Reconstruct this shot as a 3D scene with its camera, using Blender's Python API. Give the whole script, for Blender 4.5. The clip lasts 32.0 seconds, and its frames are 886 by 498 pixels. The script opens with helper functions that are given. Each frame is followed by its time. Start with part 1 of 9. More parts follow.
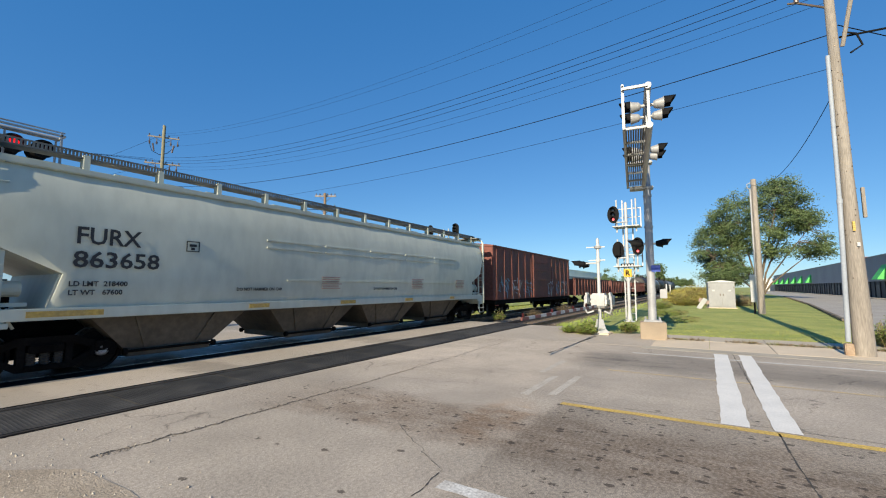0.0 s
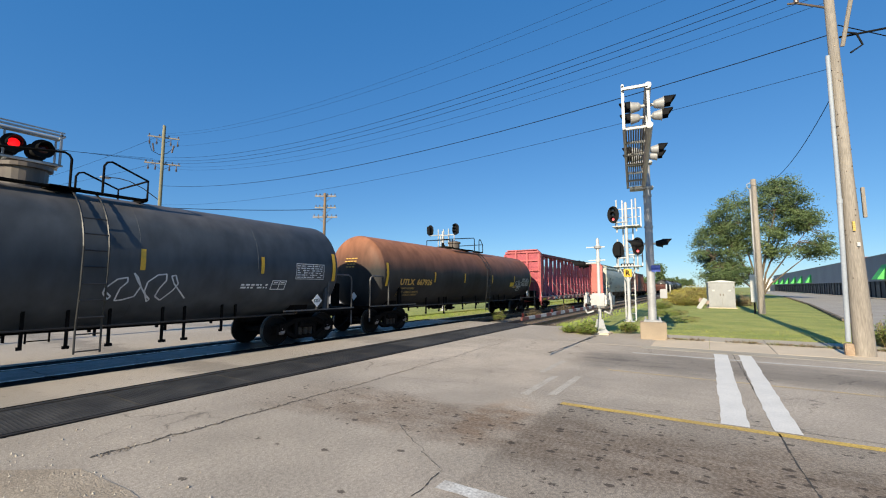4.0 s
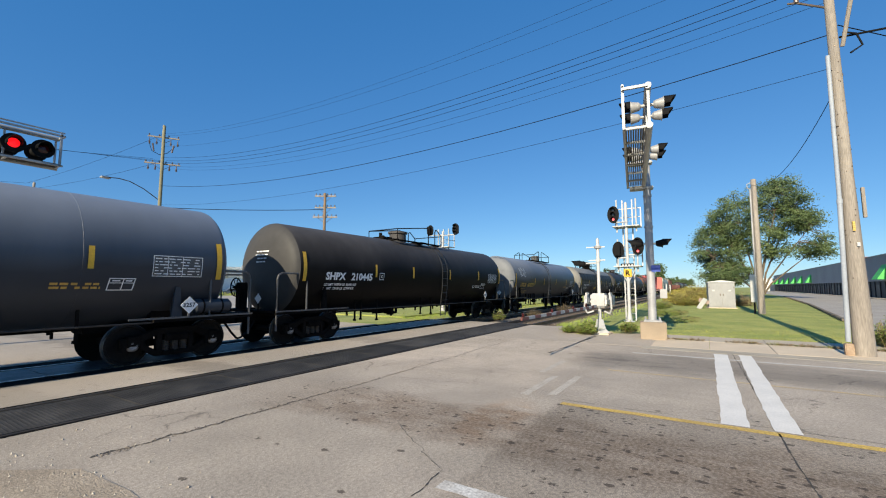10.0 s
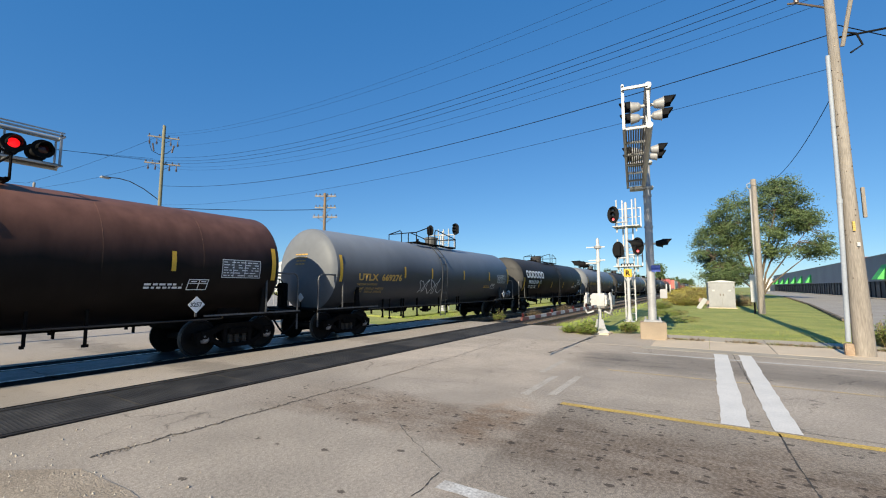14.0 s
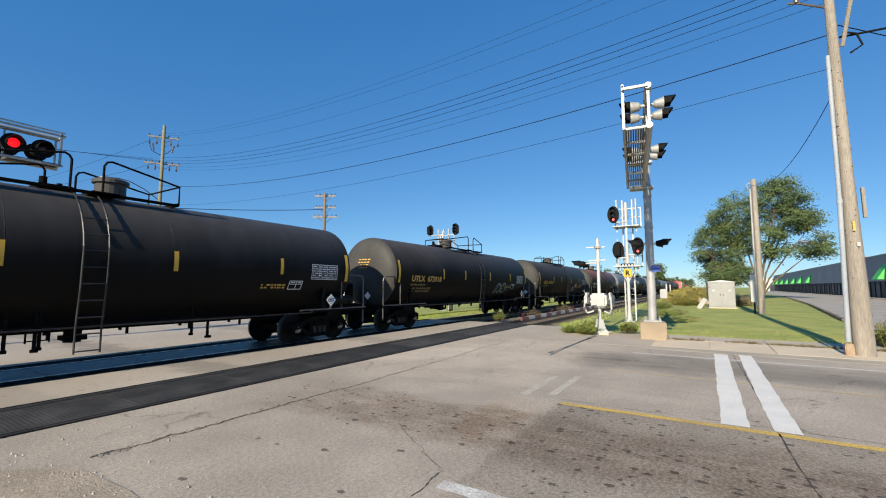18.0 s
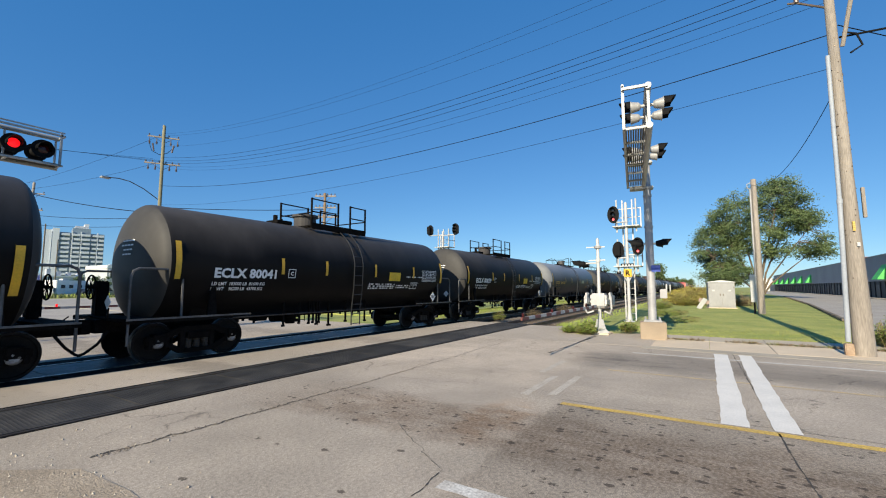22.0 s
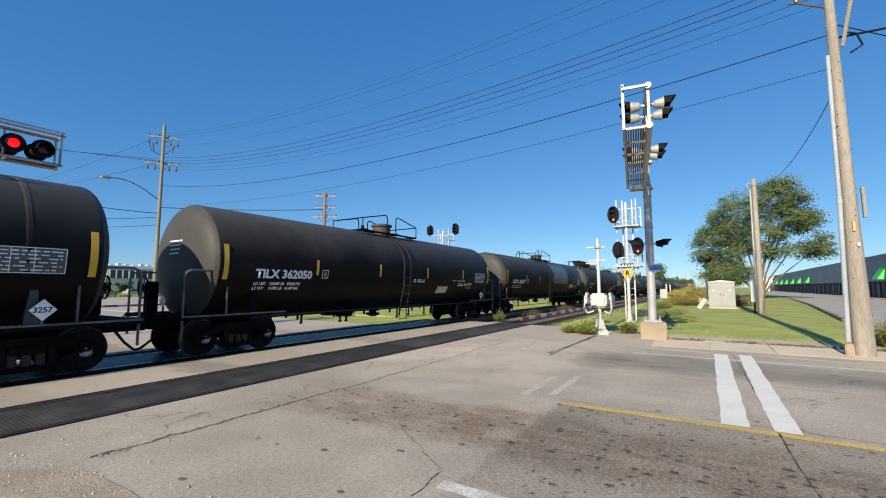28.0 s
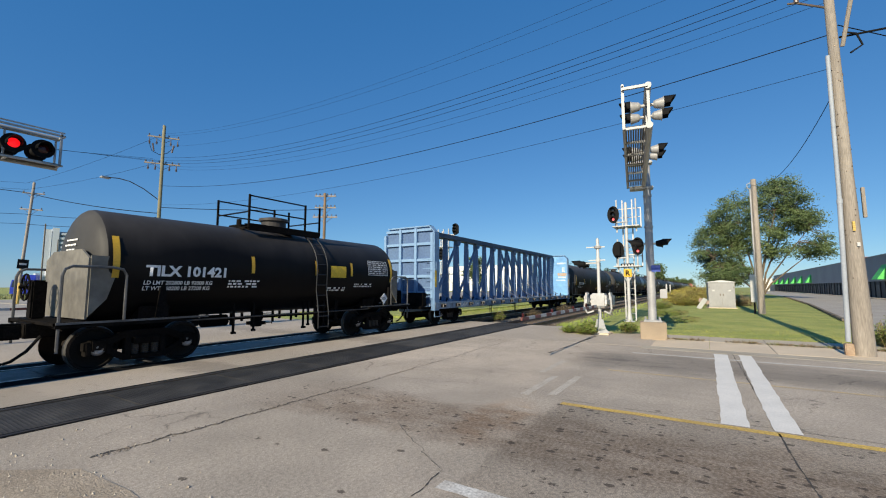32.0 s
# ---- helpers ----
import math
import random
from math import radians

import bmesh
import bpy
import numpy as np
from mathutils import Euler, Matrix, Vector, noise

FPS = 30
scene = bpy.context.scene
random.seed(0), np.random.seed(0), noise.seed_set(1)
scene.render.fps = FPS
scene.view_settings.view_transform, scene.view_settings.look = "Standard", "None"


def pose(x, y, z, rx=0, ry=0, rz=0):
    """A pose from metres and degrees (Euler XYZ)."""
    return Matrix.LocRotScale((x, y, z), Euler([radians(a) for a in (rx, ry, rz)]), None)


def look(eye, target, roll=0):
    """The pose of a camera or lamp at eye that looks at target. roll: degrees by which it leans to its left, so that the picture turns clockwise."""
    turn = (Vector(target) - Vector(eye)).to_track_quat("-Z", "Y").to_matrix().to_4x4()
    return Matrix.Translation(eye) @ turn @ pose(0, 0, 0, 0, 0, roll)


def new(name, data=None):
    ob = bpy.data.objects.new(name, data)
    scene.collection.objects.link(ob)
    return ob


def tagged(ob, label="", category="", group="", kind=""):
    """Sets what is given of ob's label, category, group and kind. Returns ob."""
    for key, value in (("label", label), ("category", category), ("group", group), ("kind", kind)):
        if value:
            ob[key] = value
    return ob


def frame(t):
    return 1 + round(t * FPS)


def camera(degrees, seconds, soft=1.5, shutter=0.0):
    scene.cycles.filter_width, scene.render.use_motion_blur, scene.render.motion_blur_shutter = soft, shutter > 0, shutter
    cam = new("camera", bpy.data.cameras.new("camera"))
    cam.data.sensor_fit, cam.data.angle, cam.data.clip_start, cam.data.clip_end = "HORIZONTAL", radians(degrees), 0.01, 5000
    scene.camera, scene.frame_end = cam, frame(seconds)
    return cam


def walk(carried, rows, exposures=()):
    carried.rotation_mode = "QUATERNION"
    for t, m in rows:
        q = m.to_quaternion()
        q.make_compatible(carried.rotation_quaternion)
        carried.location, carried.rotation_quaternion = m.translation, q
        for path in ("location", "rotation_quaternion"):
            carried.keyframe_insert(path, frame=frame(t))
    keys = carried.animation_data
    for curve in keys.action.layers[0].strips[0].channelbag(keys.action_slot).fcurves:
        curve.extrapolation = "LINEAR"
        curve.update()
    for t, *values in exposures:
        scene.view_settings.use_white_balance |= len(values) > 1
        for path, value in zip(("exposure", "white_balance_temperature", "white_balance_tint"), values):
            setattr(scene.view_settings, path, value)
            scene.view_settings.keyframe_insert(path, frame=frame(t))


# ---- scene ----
cam = camera(92.92, 32.0, soft=1.1)
EYE = (0, 0, 1.75)
AIM = (math.cos(radians(31.92)) * math.cos(radians(5.177)), math.sin(radians(31.92)) * math.cos(radians(5.177)), 1.75 + math.sin(radians(5.177)))
walk(cam, [(0, look(EYE, AIM)), (32, look(EYE, AIM))], [(0, 0.49), (29.2, 0.49), (30.9, 0.28), (32, 0.28)])

# ---- light ----
SUN_UP, SUN_AZ = 26.0, 182.0       # elevation; bearing counted from +x towards +y
world = bpy.data.worlds.new("sky")
scene.world = world
world.use_nodes = True
wn, wl = world.node_tree.nodes, world.node_tree.links
sky = wn.new("ShaderNodeTexSky")
sky.sky_type, sky.sun_disc = "NISHITA", False
sky.sun_elevation, sky.sun_rotation = radians(SUN_UP), radians(90 - SUN_AZ)
sky.air_density, sky.dust_density, sky.ozone_density = 0.9, 0.0, 3.0
haze = wn.new("ShaderNodeMix")          # clear deep-blue air added evenly over the dome
haze.data_type, haze.blend_type = "RGBA", "ADD"
haze.inputs[0].default_value, haze.inputs[7].default_value = 1.0, (0.0, 1.42, 4.5, 1)
deep = wn.new("ShaderNodeMix")          # clean air scatters less red
deep.data_type, deep.blend_type = "RGBA", "MULTIPLY"
deep.inputs[0].default_value, deep.inputs[7].default_value = 1.0, (0.84, 1.0, 1.0, 1)
wl.new(sky.outputs[0], deep.inputs[6])
wl.new(deep.outputs[2], haze.inputs[6])
wl.new(haze.outputs[2], wn["Background"].inputs[0])
wn["Background"].inputs[1].default_value = 0.05
sun = new("sun", bpy.data.lights.new("sun", "SUN"))
sun.data.energy, sun.data.angle, sun.data.color = 5.3, radians(0.55), (1.0, 0.885, 0.66)
to_sun = Vector((math.cos(radians(SUN_AZ)) * math.cos(radians(SUN_UP)), math.sin(radians(SUN_AZ)) * math.cos(radians(SUN_UP)), math.sin(radians(SUN_UP))))
sun.matrix_world = look(to_sun * 50, (0, 0, 0))

# ---- materials ----
MATS = {}


def surf(name, c1, c2=None, rough=0.6, metal=0.0, s1=0.6, s2=14.0, bump=0.15, fine=0.25, stretch=(1, 1, 1), top=None, per=0.0, glow=0.0, spec=0.5):
    """A surface that varies at two scales. top: (colour, z from, z to, amount) of a stain or of painted light on the
    upper side. per: brightness change from piece to piece.
    """
    if name in MATS:
        return MATS[name]
    m = bpy.data.materials.new(name)
    m.use_nodes = True
    n, l = m.node_tree.nodes, m.node_tree.links
    b = n["Principled BSDF"]
    c2 = c2 or tuple(x * 0.72 for x in c1)
    tc, mp = n.new("ShaderNodeTexCoord"), n.new("ShaderNodeMapping")
    mp.inputs["Scale"].default_value = stretch
    l.new(tc.outputs["Object"], mp.inputs[0])
    big, small = n.new("ShaderNodeTexNoise"), n.new("ShaderNodeTexNoise")
    big.inputs["Scale"].default_value, big.inputs["Detail"].default_value = s1, 6
    small.inputs["Scale"].default_value, small.inputs["Detail"].default_value = s2, 5
    for t in (big, small):
        l.new(mp.outputs[0], t.inputs["Vector"])
    ramp = n.new("ShaderNodeValToRGB")
    ramp.color_ramp.elements[0].position, ramp.color_ramp.elements[1].position = 0.34, 0.66
    ramp.color_ramp.elements[0].color, ramp.color_ramp.elements[1].color = (*c2, 1), (*c1, 1)
    l.new(big.outputs["Fac"], ramp.inputs[0])
    col = ramp.outputs[0]
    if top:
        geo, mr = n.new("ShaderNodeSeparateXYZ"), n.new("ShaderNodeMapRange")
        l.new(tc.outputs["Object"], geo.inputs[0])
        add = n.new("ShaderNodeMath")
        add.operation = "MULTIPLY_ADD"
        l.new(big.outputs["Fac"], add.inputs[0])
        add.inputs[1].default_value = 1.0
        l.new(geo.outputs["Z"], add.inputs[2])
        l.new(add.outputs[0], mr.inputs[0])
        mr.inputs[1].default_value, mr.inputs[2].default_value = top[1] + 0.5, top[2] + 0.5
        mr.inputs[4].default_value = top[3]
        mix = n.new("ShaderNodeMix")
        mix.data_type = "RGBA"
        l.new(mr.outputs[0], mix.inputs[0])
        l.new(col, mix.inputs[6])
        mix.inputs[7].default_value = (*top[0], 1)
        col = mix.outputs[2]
    mr2 = n.new("ShaderNodeMapRange")
    l.new(small.outputs["Fac"], mr2.inputs[0])
    mr2.inputs[1].default_value, mr2.inputs[2].default_value = 0.3, 0.7
    mr2.inputs[3].default_value, mr2.inputs[4].default_value = 1 - fine, 1 + fine * 0.6
    val = mr2.outputs[0]
    if per:
        oi, mr3, mu = n.new("ShaderNodeObjectInfo"), n.new("ShaderNodeMapRange"), n.new("ShaderNodeMath")
        l.new(oi.outputs["Random"], mr3.inputs[0])
        mr3.inputs[3].default_value, mr3.inputs[4].default_value = 1 - per, 1 + per
        mu.operation = "MULTIPLY"
        l.new(val, mu.inputs[0])
        l.new(mr3.outputs[0], mu.inputs[1])
        val = mu.outputs[0]
    mul = n.new("ShaderNodeVectorMath")
    mul.operation = "SCALE"
    l.new(col, mul.inputs[0])
    l.new(val, mul.inputs["Scale"])
    l.new(mul.outputs[0], b.inputs["Base Color"])
    rr = n.new("ShaderNodeMapRange")
    l.new(big.outputs["Fac"], rr.inputs[0])
    rr.inputs[3].default_value, rr.inputs[4].default_value = max(rough - 0.12, 0.05), min(rough + 0.12, 1)
    l.new(rr.outputs[0], b.inputs["Roughness"])
    b.inputs["Metallic"].default_value = metal
    b.inputs["Specular IOR Level"].default_value = spec
    if bump:
        bp = n.new("ShaderNodeBump")
        bp.inputs["Strength"].default_value, bp.inputs["Distance"].default_value = bump, 0.02
        l.new(small.outputs["Fac"], bp.inputs["Height"])
        l.new(bp.outputs[0], b.inputs["Normal"])
    if glow:
        b.inputs["Emission Color"].default_value, b.inputs["Emission Strength"].default_value = (*c1, 1), glow
    MATS[name] = m
    return m


def asphalt(name, c1, c2, stain=0.0, speck=0.35, tracks=(), crack_dark=0.96):
    """Road surface: worn patches, aggregate, fine cracks and dark blotches."""
    m = surf(name, c1, c2, rough=0.88, s1=0.35, s2=110, bump=0.25, fine=speck)
    n, l = m.node_tree.nodes, m.node_tree.links
    b = n["Principled BSDF"]
    src = b.inputs["Base Color"].links[0].from_socket
    tc = n.new("ShaderNodeTexCoord")
    warp, vadd = n.new("ShaderNodeTexNoise"), n.new("ShaderNodeVectorMath")
    warp.inputs["Scale"].default_value = 1.3
    l.new(tc.outputs["Object"], warp.inputs["Vector"])
    vadd.operation = "MULTIPLY_ADD"
    l.new(warp.outputs["Color"], vadd.inputs[0])
    vadd.inputs[1].default_value = (0.9, 0.9, 0)
    l.new(tc.outputs["Object"], vadd.inputs[2])
    vor = n.new("ShaderNodeTexVoronoi")
    vor.feature = "DISTANCE_TO_EDGE"
    vor.inputs["Scale"].default_value = 0.19
    l.new(vadd.outputs[0], vor.inputs["Vector"])
    crack = n.new("ShaderNodeMapRange")
    l.new(vor.outputs["Distance"], crack.inputs[0])
    crack.inputs[1].default_value, crack.inputs[2].default_value = 0.002, 0.007
    crack.inputs[3].default_value, crack.inputs[4].default_value = crack_dark, 1.0
    blot, bm2 = n.new("ShaderNodeTexNoise"), n.new("ShaderNodeMapRange")
    blot.inputs["Scale"].default_value, blot.inputs["Detail"].default_value = 7.5, 2
    l.new(tc.outputs["Object"], blot.inputs["Vector"])
    l.new(blot.outputs["Fac"], bm2.inputs[0])
    bm2.inputs[1].default_value, bm2.inputs[2].default_value = 0.66, 0.7
    bm2.inputs[3].default_value, bm2.inputs[4].default_value = 1.0, 1 - stain
    mu = n.new("ShaderNodeMath")
    mu.operation = "MULTIPLY"
    l.new(crack.outputs[0], mu.inputs[0])
    l.new(bm2.outputs[0], mu.inputs[1])
    # dark tyre tracks along y: (centre x, half width, darkening)
    sep, wob = n.new("ShaderNodeSeparateXYZ"), n.new("ShaderNodeTexNoise")
    wob.inputs["Scale"].default_value, wob.inputs["Detail"].default_value = 1.6, 12
    l.new(tc.outputs["Object"], sep.inputs[0])
    l.new(tc.outputs["Object"], wob.inputs["Vector"])
    for cx, hw, dark in tracks:
        off, ab, nz, mrt, m3 = (n.new("ShaderNodeMath"), n.new("ShaderNodeMath"), n.new("ShaderNodeMath"), n.new("ShaderNodeMapRange"), n.new("ShaderNodeMath"))
        off.operation, off.inputs[1].default_value = "SUBTRACT", cx
        l.new(sep.outputs["X"], off.inputs[0])
        ab.operation = "ABSOLUTE"
        l.new(off.outputs[0], ab.inputs[0])
        nz.operation, nz.inputs[1].default_value = "MULTIPLY_ADD", 1.8
        l.new(wob.outputs["Fac"], nz.inputs[0])
        l.new(ab.outputs[0], nz.inputs[2])
        l.new(nz.outputs[0], mrt.inputs[0])
        mrt.interpolation_type = "SMOOTHSTEP"
        mrt.inputs[1].default_value, mrt.inputs[2].default_value = 0.9 + hw * 0.3, 0.9 + hw * 1.2
        mrt.inputs[3].default_value, mrt.inputs[4].default_value = 1 - dark, 1.0
        m3.operation = "MULTIPLY"
        l.new(mu.outputs[0], m3.inputs[0])
        l.new(mrt.outputs[0], m3.inputs[1])
        mu = m3
    sc = n.new("ShaderNodeVectorMath")
    sc.operation = "SCALE"
    l.new(src, sc.inputs[0])
    l.new(mu.outputs[0], sc.inputs["Scale"])
    l.new(sc.outputs[0], b.inputs["Base Color"])
    return m


def roadway():
    """One worn sheet: pale concrete near the rails, dark patched asphalt south of it, brown tyre bands and pits."""
    m = surf("worn_roadway", (0.475, 0.405, 0.335), (0.405, 0.345, 0.28), rough=0.88, s1=0.35, s2=95, bump=0.3, fine=0.5)
    n, l = m.node_tree.nodes, m.node_tree.links
    b = n["Principled BSDF"]
    src = b.inputs["Base Color"].links[0].from_socket
    tc, sep = n.new("ShaderNodeTexCoord"), n.new("ShaderNodeSeparateXYZ")
    l.new(tc.outputs["Object"], sep.inputs[0])

    def math_node(op, a, c):
        q = n.new("ShaderNodeMath")
        q.operation = op
        for i, v in enumerate((a, c)):
            if isinstance(v, (int, float)):
                q.inputs[i].default_value = v
            else:
                l.new(v, q.inputs[i])
        return q.outputs[0]

    def step(v, a, c, lo=0.0, hi=1.0):
        q = n.new("ShaderNodeMapRange")
        q.interpolation_type = "SMOOTHSTEP"
        l.new(v, q.inputs[0])
        for i, w in enumerate((a, c, lo, hi)):
            q.inputs[i + 1].default_value = w
        return q.outputs[0]

    def noise(scale, detail, stretch=(1, 1, 1)):
        mp, q = n.new("ShaderNodeMapping"), n.new("ShaderNodeTexNoise")
        mp.inputs["Scale"].default_value = stretch
        l.new(tc.outputs["Object"], mp.inputs[0])
        l.new(mp.outputs[0], q.inputs["Vector"])
        q.inputs["Scale"].default_value, q.inputs["Detail"].default_value = scale, detail
        return q.outputs["Fac"]

    def times(*v):
        a = v[0]
        for c in v[1:]:
            a = math_node("MULTIPLY", a, c)
        return a

    x, y = sep.outputs["X"], sep.outputs["Y"]
    wob = math_node("SUBTRACT", noise(0.8, 8), 0.5)
    xw = math_node("ADD", x, times(wob, 1.5))
    yw = math_node("ADD", y, times(math_node("SUBTRACT", noise(2.5, 8), 0.5), 0.3))
    fleck = noise(26, 6)
    streak = noise(1.2, 10, (2.4, 0.25, 1))
    grain = noise(3.0, 12, (1.5, 0.7, 1))
    old = times(step(yw, 1.93, 2.05, 1, 0), step(x, 6.4, 6.62, 1, 0), step(xw, 2.2, 4.2, 0.55, 1.0), step(streak, 0.25, 0.6, 0.75, 1.0), step(fleck, 0.35, 0.6, 1.0, 0.7))
    dark = times(old, step(xw, 5.2, 6.3, 0.8, 1.0))
    band = times(step(xw, 4.0, 4.6), step(xw, 5.3, 6.1, 1, 0), step(yw, 4.2, 6.9, 1, 0.1), step(grain, 0.3, 0.6, 0.5, 1.0), step(fleck, 0.35, 0.65, 1.0, 0.7))
    lane = times(step(xw, 9.6, 10.4), step(xw, 11.8, 12.6, 1, 0), step(yw, 1.6, 3.6, 1, 0), step(streak, 0.25, 0.65, 0.55, 1.0))
    fresh = times(step(xw, 5.8, 8.5), step(yw, 2.0, 3.2))

    def spot(cx, cy, rx, ry):
        return math_node("ADD", math_node("POWER", times(math_node("SUBTRACT", xw, cx), 1 / rx), 2), math_node("POWER", times(math_node("SUBTRACT", yw, cy), 1 / ry), 2))

    smudge = times(step(spot(11.5, 2.25, 1.0, 0.7), 0.3, 1.2, 1, 0), step(streak, 0.35, 0.65, 0.0, 1.0), step(grain, 0.3, 0.7, 0.3, 1.0))
    rust = times(step(spot(5.4, 2.5, 1.1, 0.5), 0.2, 1.2, 1, 0), step(grain, 0.4, 0.6, 0.2, 1.0))
    left = times(step(xw, 7.0, 7.5), step(xw, 8.6, 9.2, 1, 0), step(streak, 0.4, 0.7, 0.0, 0.25))
    vor = n.new("ShaderNodeTexVoronoi")
    vor.inputs["Scale"].default_value = 12.0
    mpv = n.new("ShaderNodeMapping")
    mpv.inputs["Scale"].default_value = (1.0, 0.72, 1)
    l.new(tc.outputs["Object"], mpv.inputs[0])
    l.new(mpv.outputs[0], vor.inputs["Vector"])
    vs = n.new("ShaderNodeSeparateColor")
    l.new(vor.outputs["Color"], vs.inputs[0])
    dist = math_node("ADD", vor.outputs["Distance"], times(math_node("SUBTRACT", noise(34, 5), 0.5), 0.75))
    pit = math_node("LESS_THAN", dist, times(vs.outputs[1], 0.5))
    where = math_node("MAXIMUM", times(math_node("MAXIMUM", band, times(old, 0.8)), 0.5), 0.015)
    pit = times(pit, math_node("LESS_THAN", vs.outputs[0], where))
    sp = n.new("ShaderNodeVectorMath")
    sp.operation = "SCALE"
    l.new(src, sp.inputs[0])
    stone = n.new("ShaderNodeTexVoronoi")
    stone.inputs["Scale"].default_value = 48.0
    l.new(tc.outputs["Object"], stone.inputs["Vector"])
    sc2 = n.new("ShaderNodeSeparateColor")
    l.new(stone.outputs["Color"], sc2.inputs[0])
    chips = times(math_node("LESS_THAN", stone.outputs["Distance"], 0.3), math_node("GREATER_THAN", sc2.outputs[0], 0.86))
    specks = times(math_node("LESS_THAN", stone.outputs["Distance"], 0.34), math_node("LESS_THAN", sc2.outputs[0], 0.13))
    tone = times(step(fleck, 0.3, 0.7, 0.82, 1.13), step(noise(1.1, 10), 0.3, 0.7, 0.9, 1.06), step(noise(0.22, 6), 0.35, 0.65, 0.93, 1.05))
    tone = times(math_node("ADD", tone, times(chips, 0.3)), math_node("SUBTRACT", 1.0, times(specks, 0.35)))
    # hairline cracks, broken up
    wv, va = n.new("ShaderNodeTexNoise"), n.new("ShaderNodeVectorMath")
    wv.inputs["Scale"].default_value, wv.inputs["Detail"].default_value = 2.2, 6
    l.new(tc.outputs["Object"], wv.inputs["Vector"])
    va.operation = "MULTIPLY_ADD"
    l.new(wv.outputs["Color"], va.inputs[0])
    va.inputs[1].default_value = (0.8, 0.8, 0)
    l.new(tc.outputs["Object"], va.inputs[2])
    net = n.new("ShaderNodeTexVoronoi")
    net.feature = "DISTANCE_TO_EDGE"
    net.inputs["Scale"].default_value = 0.42
    l.new(va.outputs[0], net.inputs["Vector"])
    hair = times(step(net.outputs["Distance"], 0.001, 0.006, 1, 0), step(noise(0.5, 3), 0.5, 0.58))
    tone = times(tone, math_node("SUBTRACT", 1.0, times(hair, 0.4)))
    l.new(tone, sp.inputs["Scale"])
    col = sp.outputs[0]
    for mask, tint in ((dark, (0.63, 0.61, 0.59)), (band, (0.54, 0.475, 0.42)), (lane, (0.62, 0.62, 0.63)), (smudge, (0.6, 0.6, 0.61)), (rust, (0.96, 0.86, 0.77)), (left, (0.7, 0.7, 0.72)), (fresh, (1.24, 1.22, 1.2)), (pit, (0.32, 0.3, 0.29))):
        mix = n.new("ShaderNodeMix")
        mix.data_type, mix.blend_type = "RGBA", "MULTIPLY"
        l.new(mask, mix.inputs[0])
        l.new(col, mix.inputs[6])
        mix.inputs[7].default_value = (*tint, 1)
        col = mix.outputs[2]
    l.new(col, b.inputs["Base Color"])
    return m


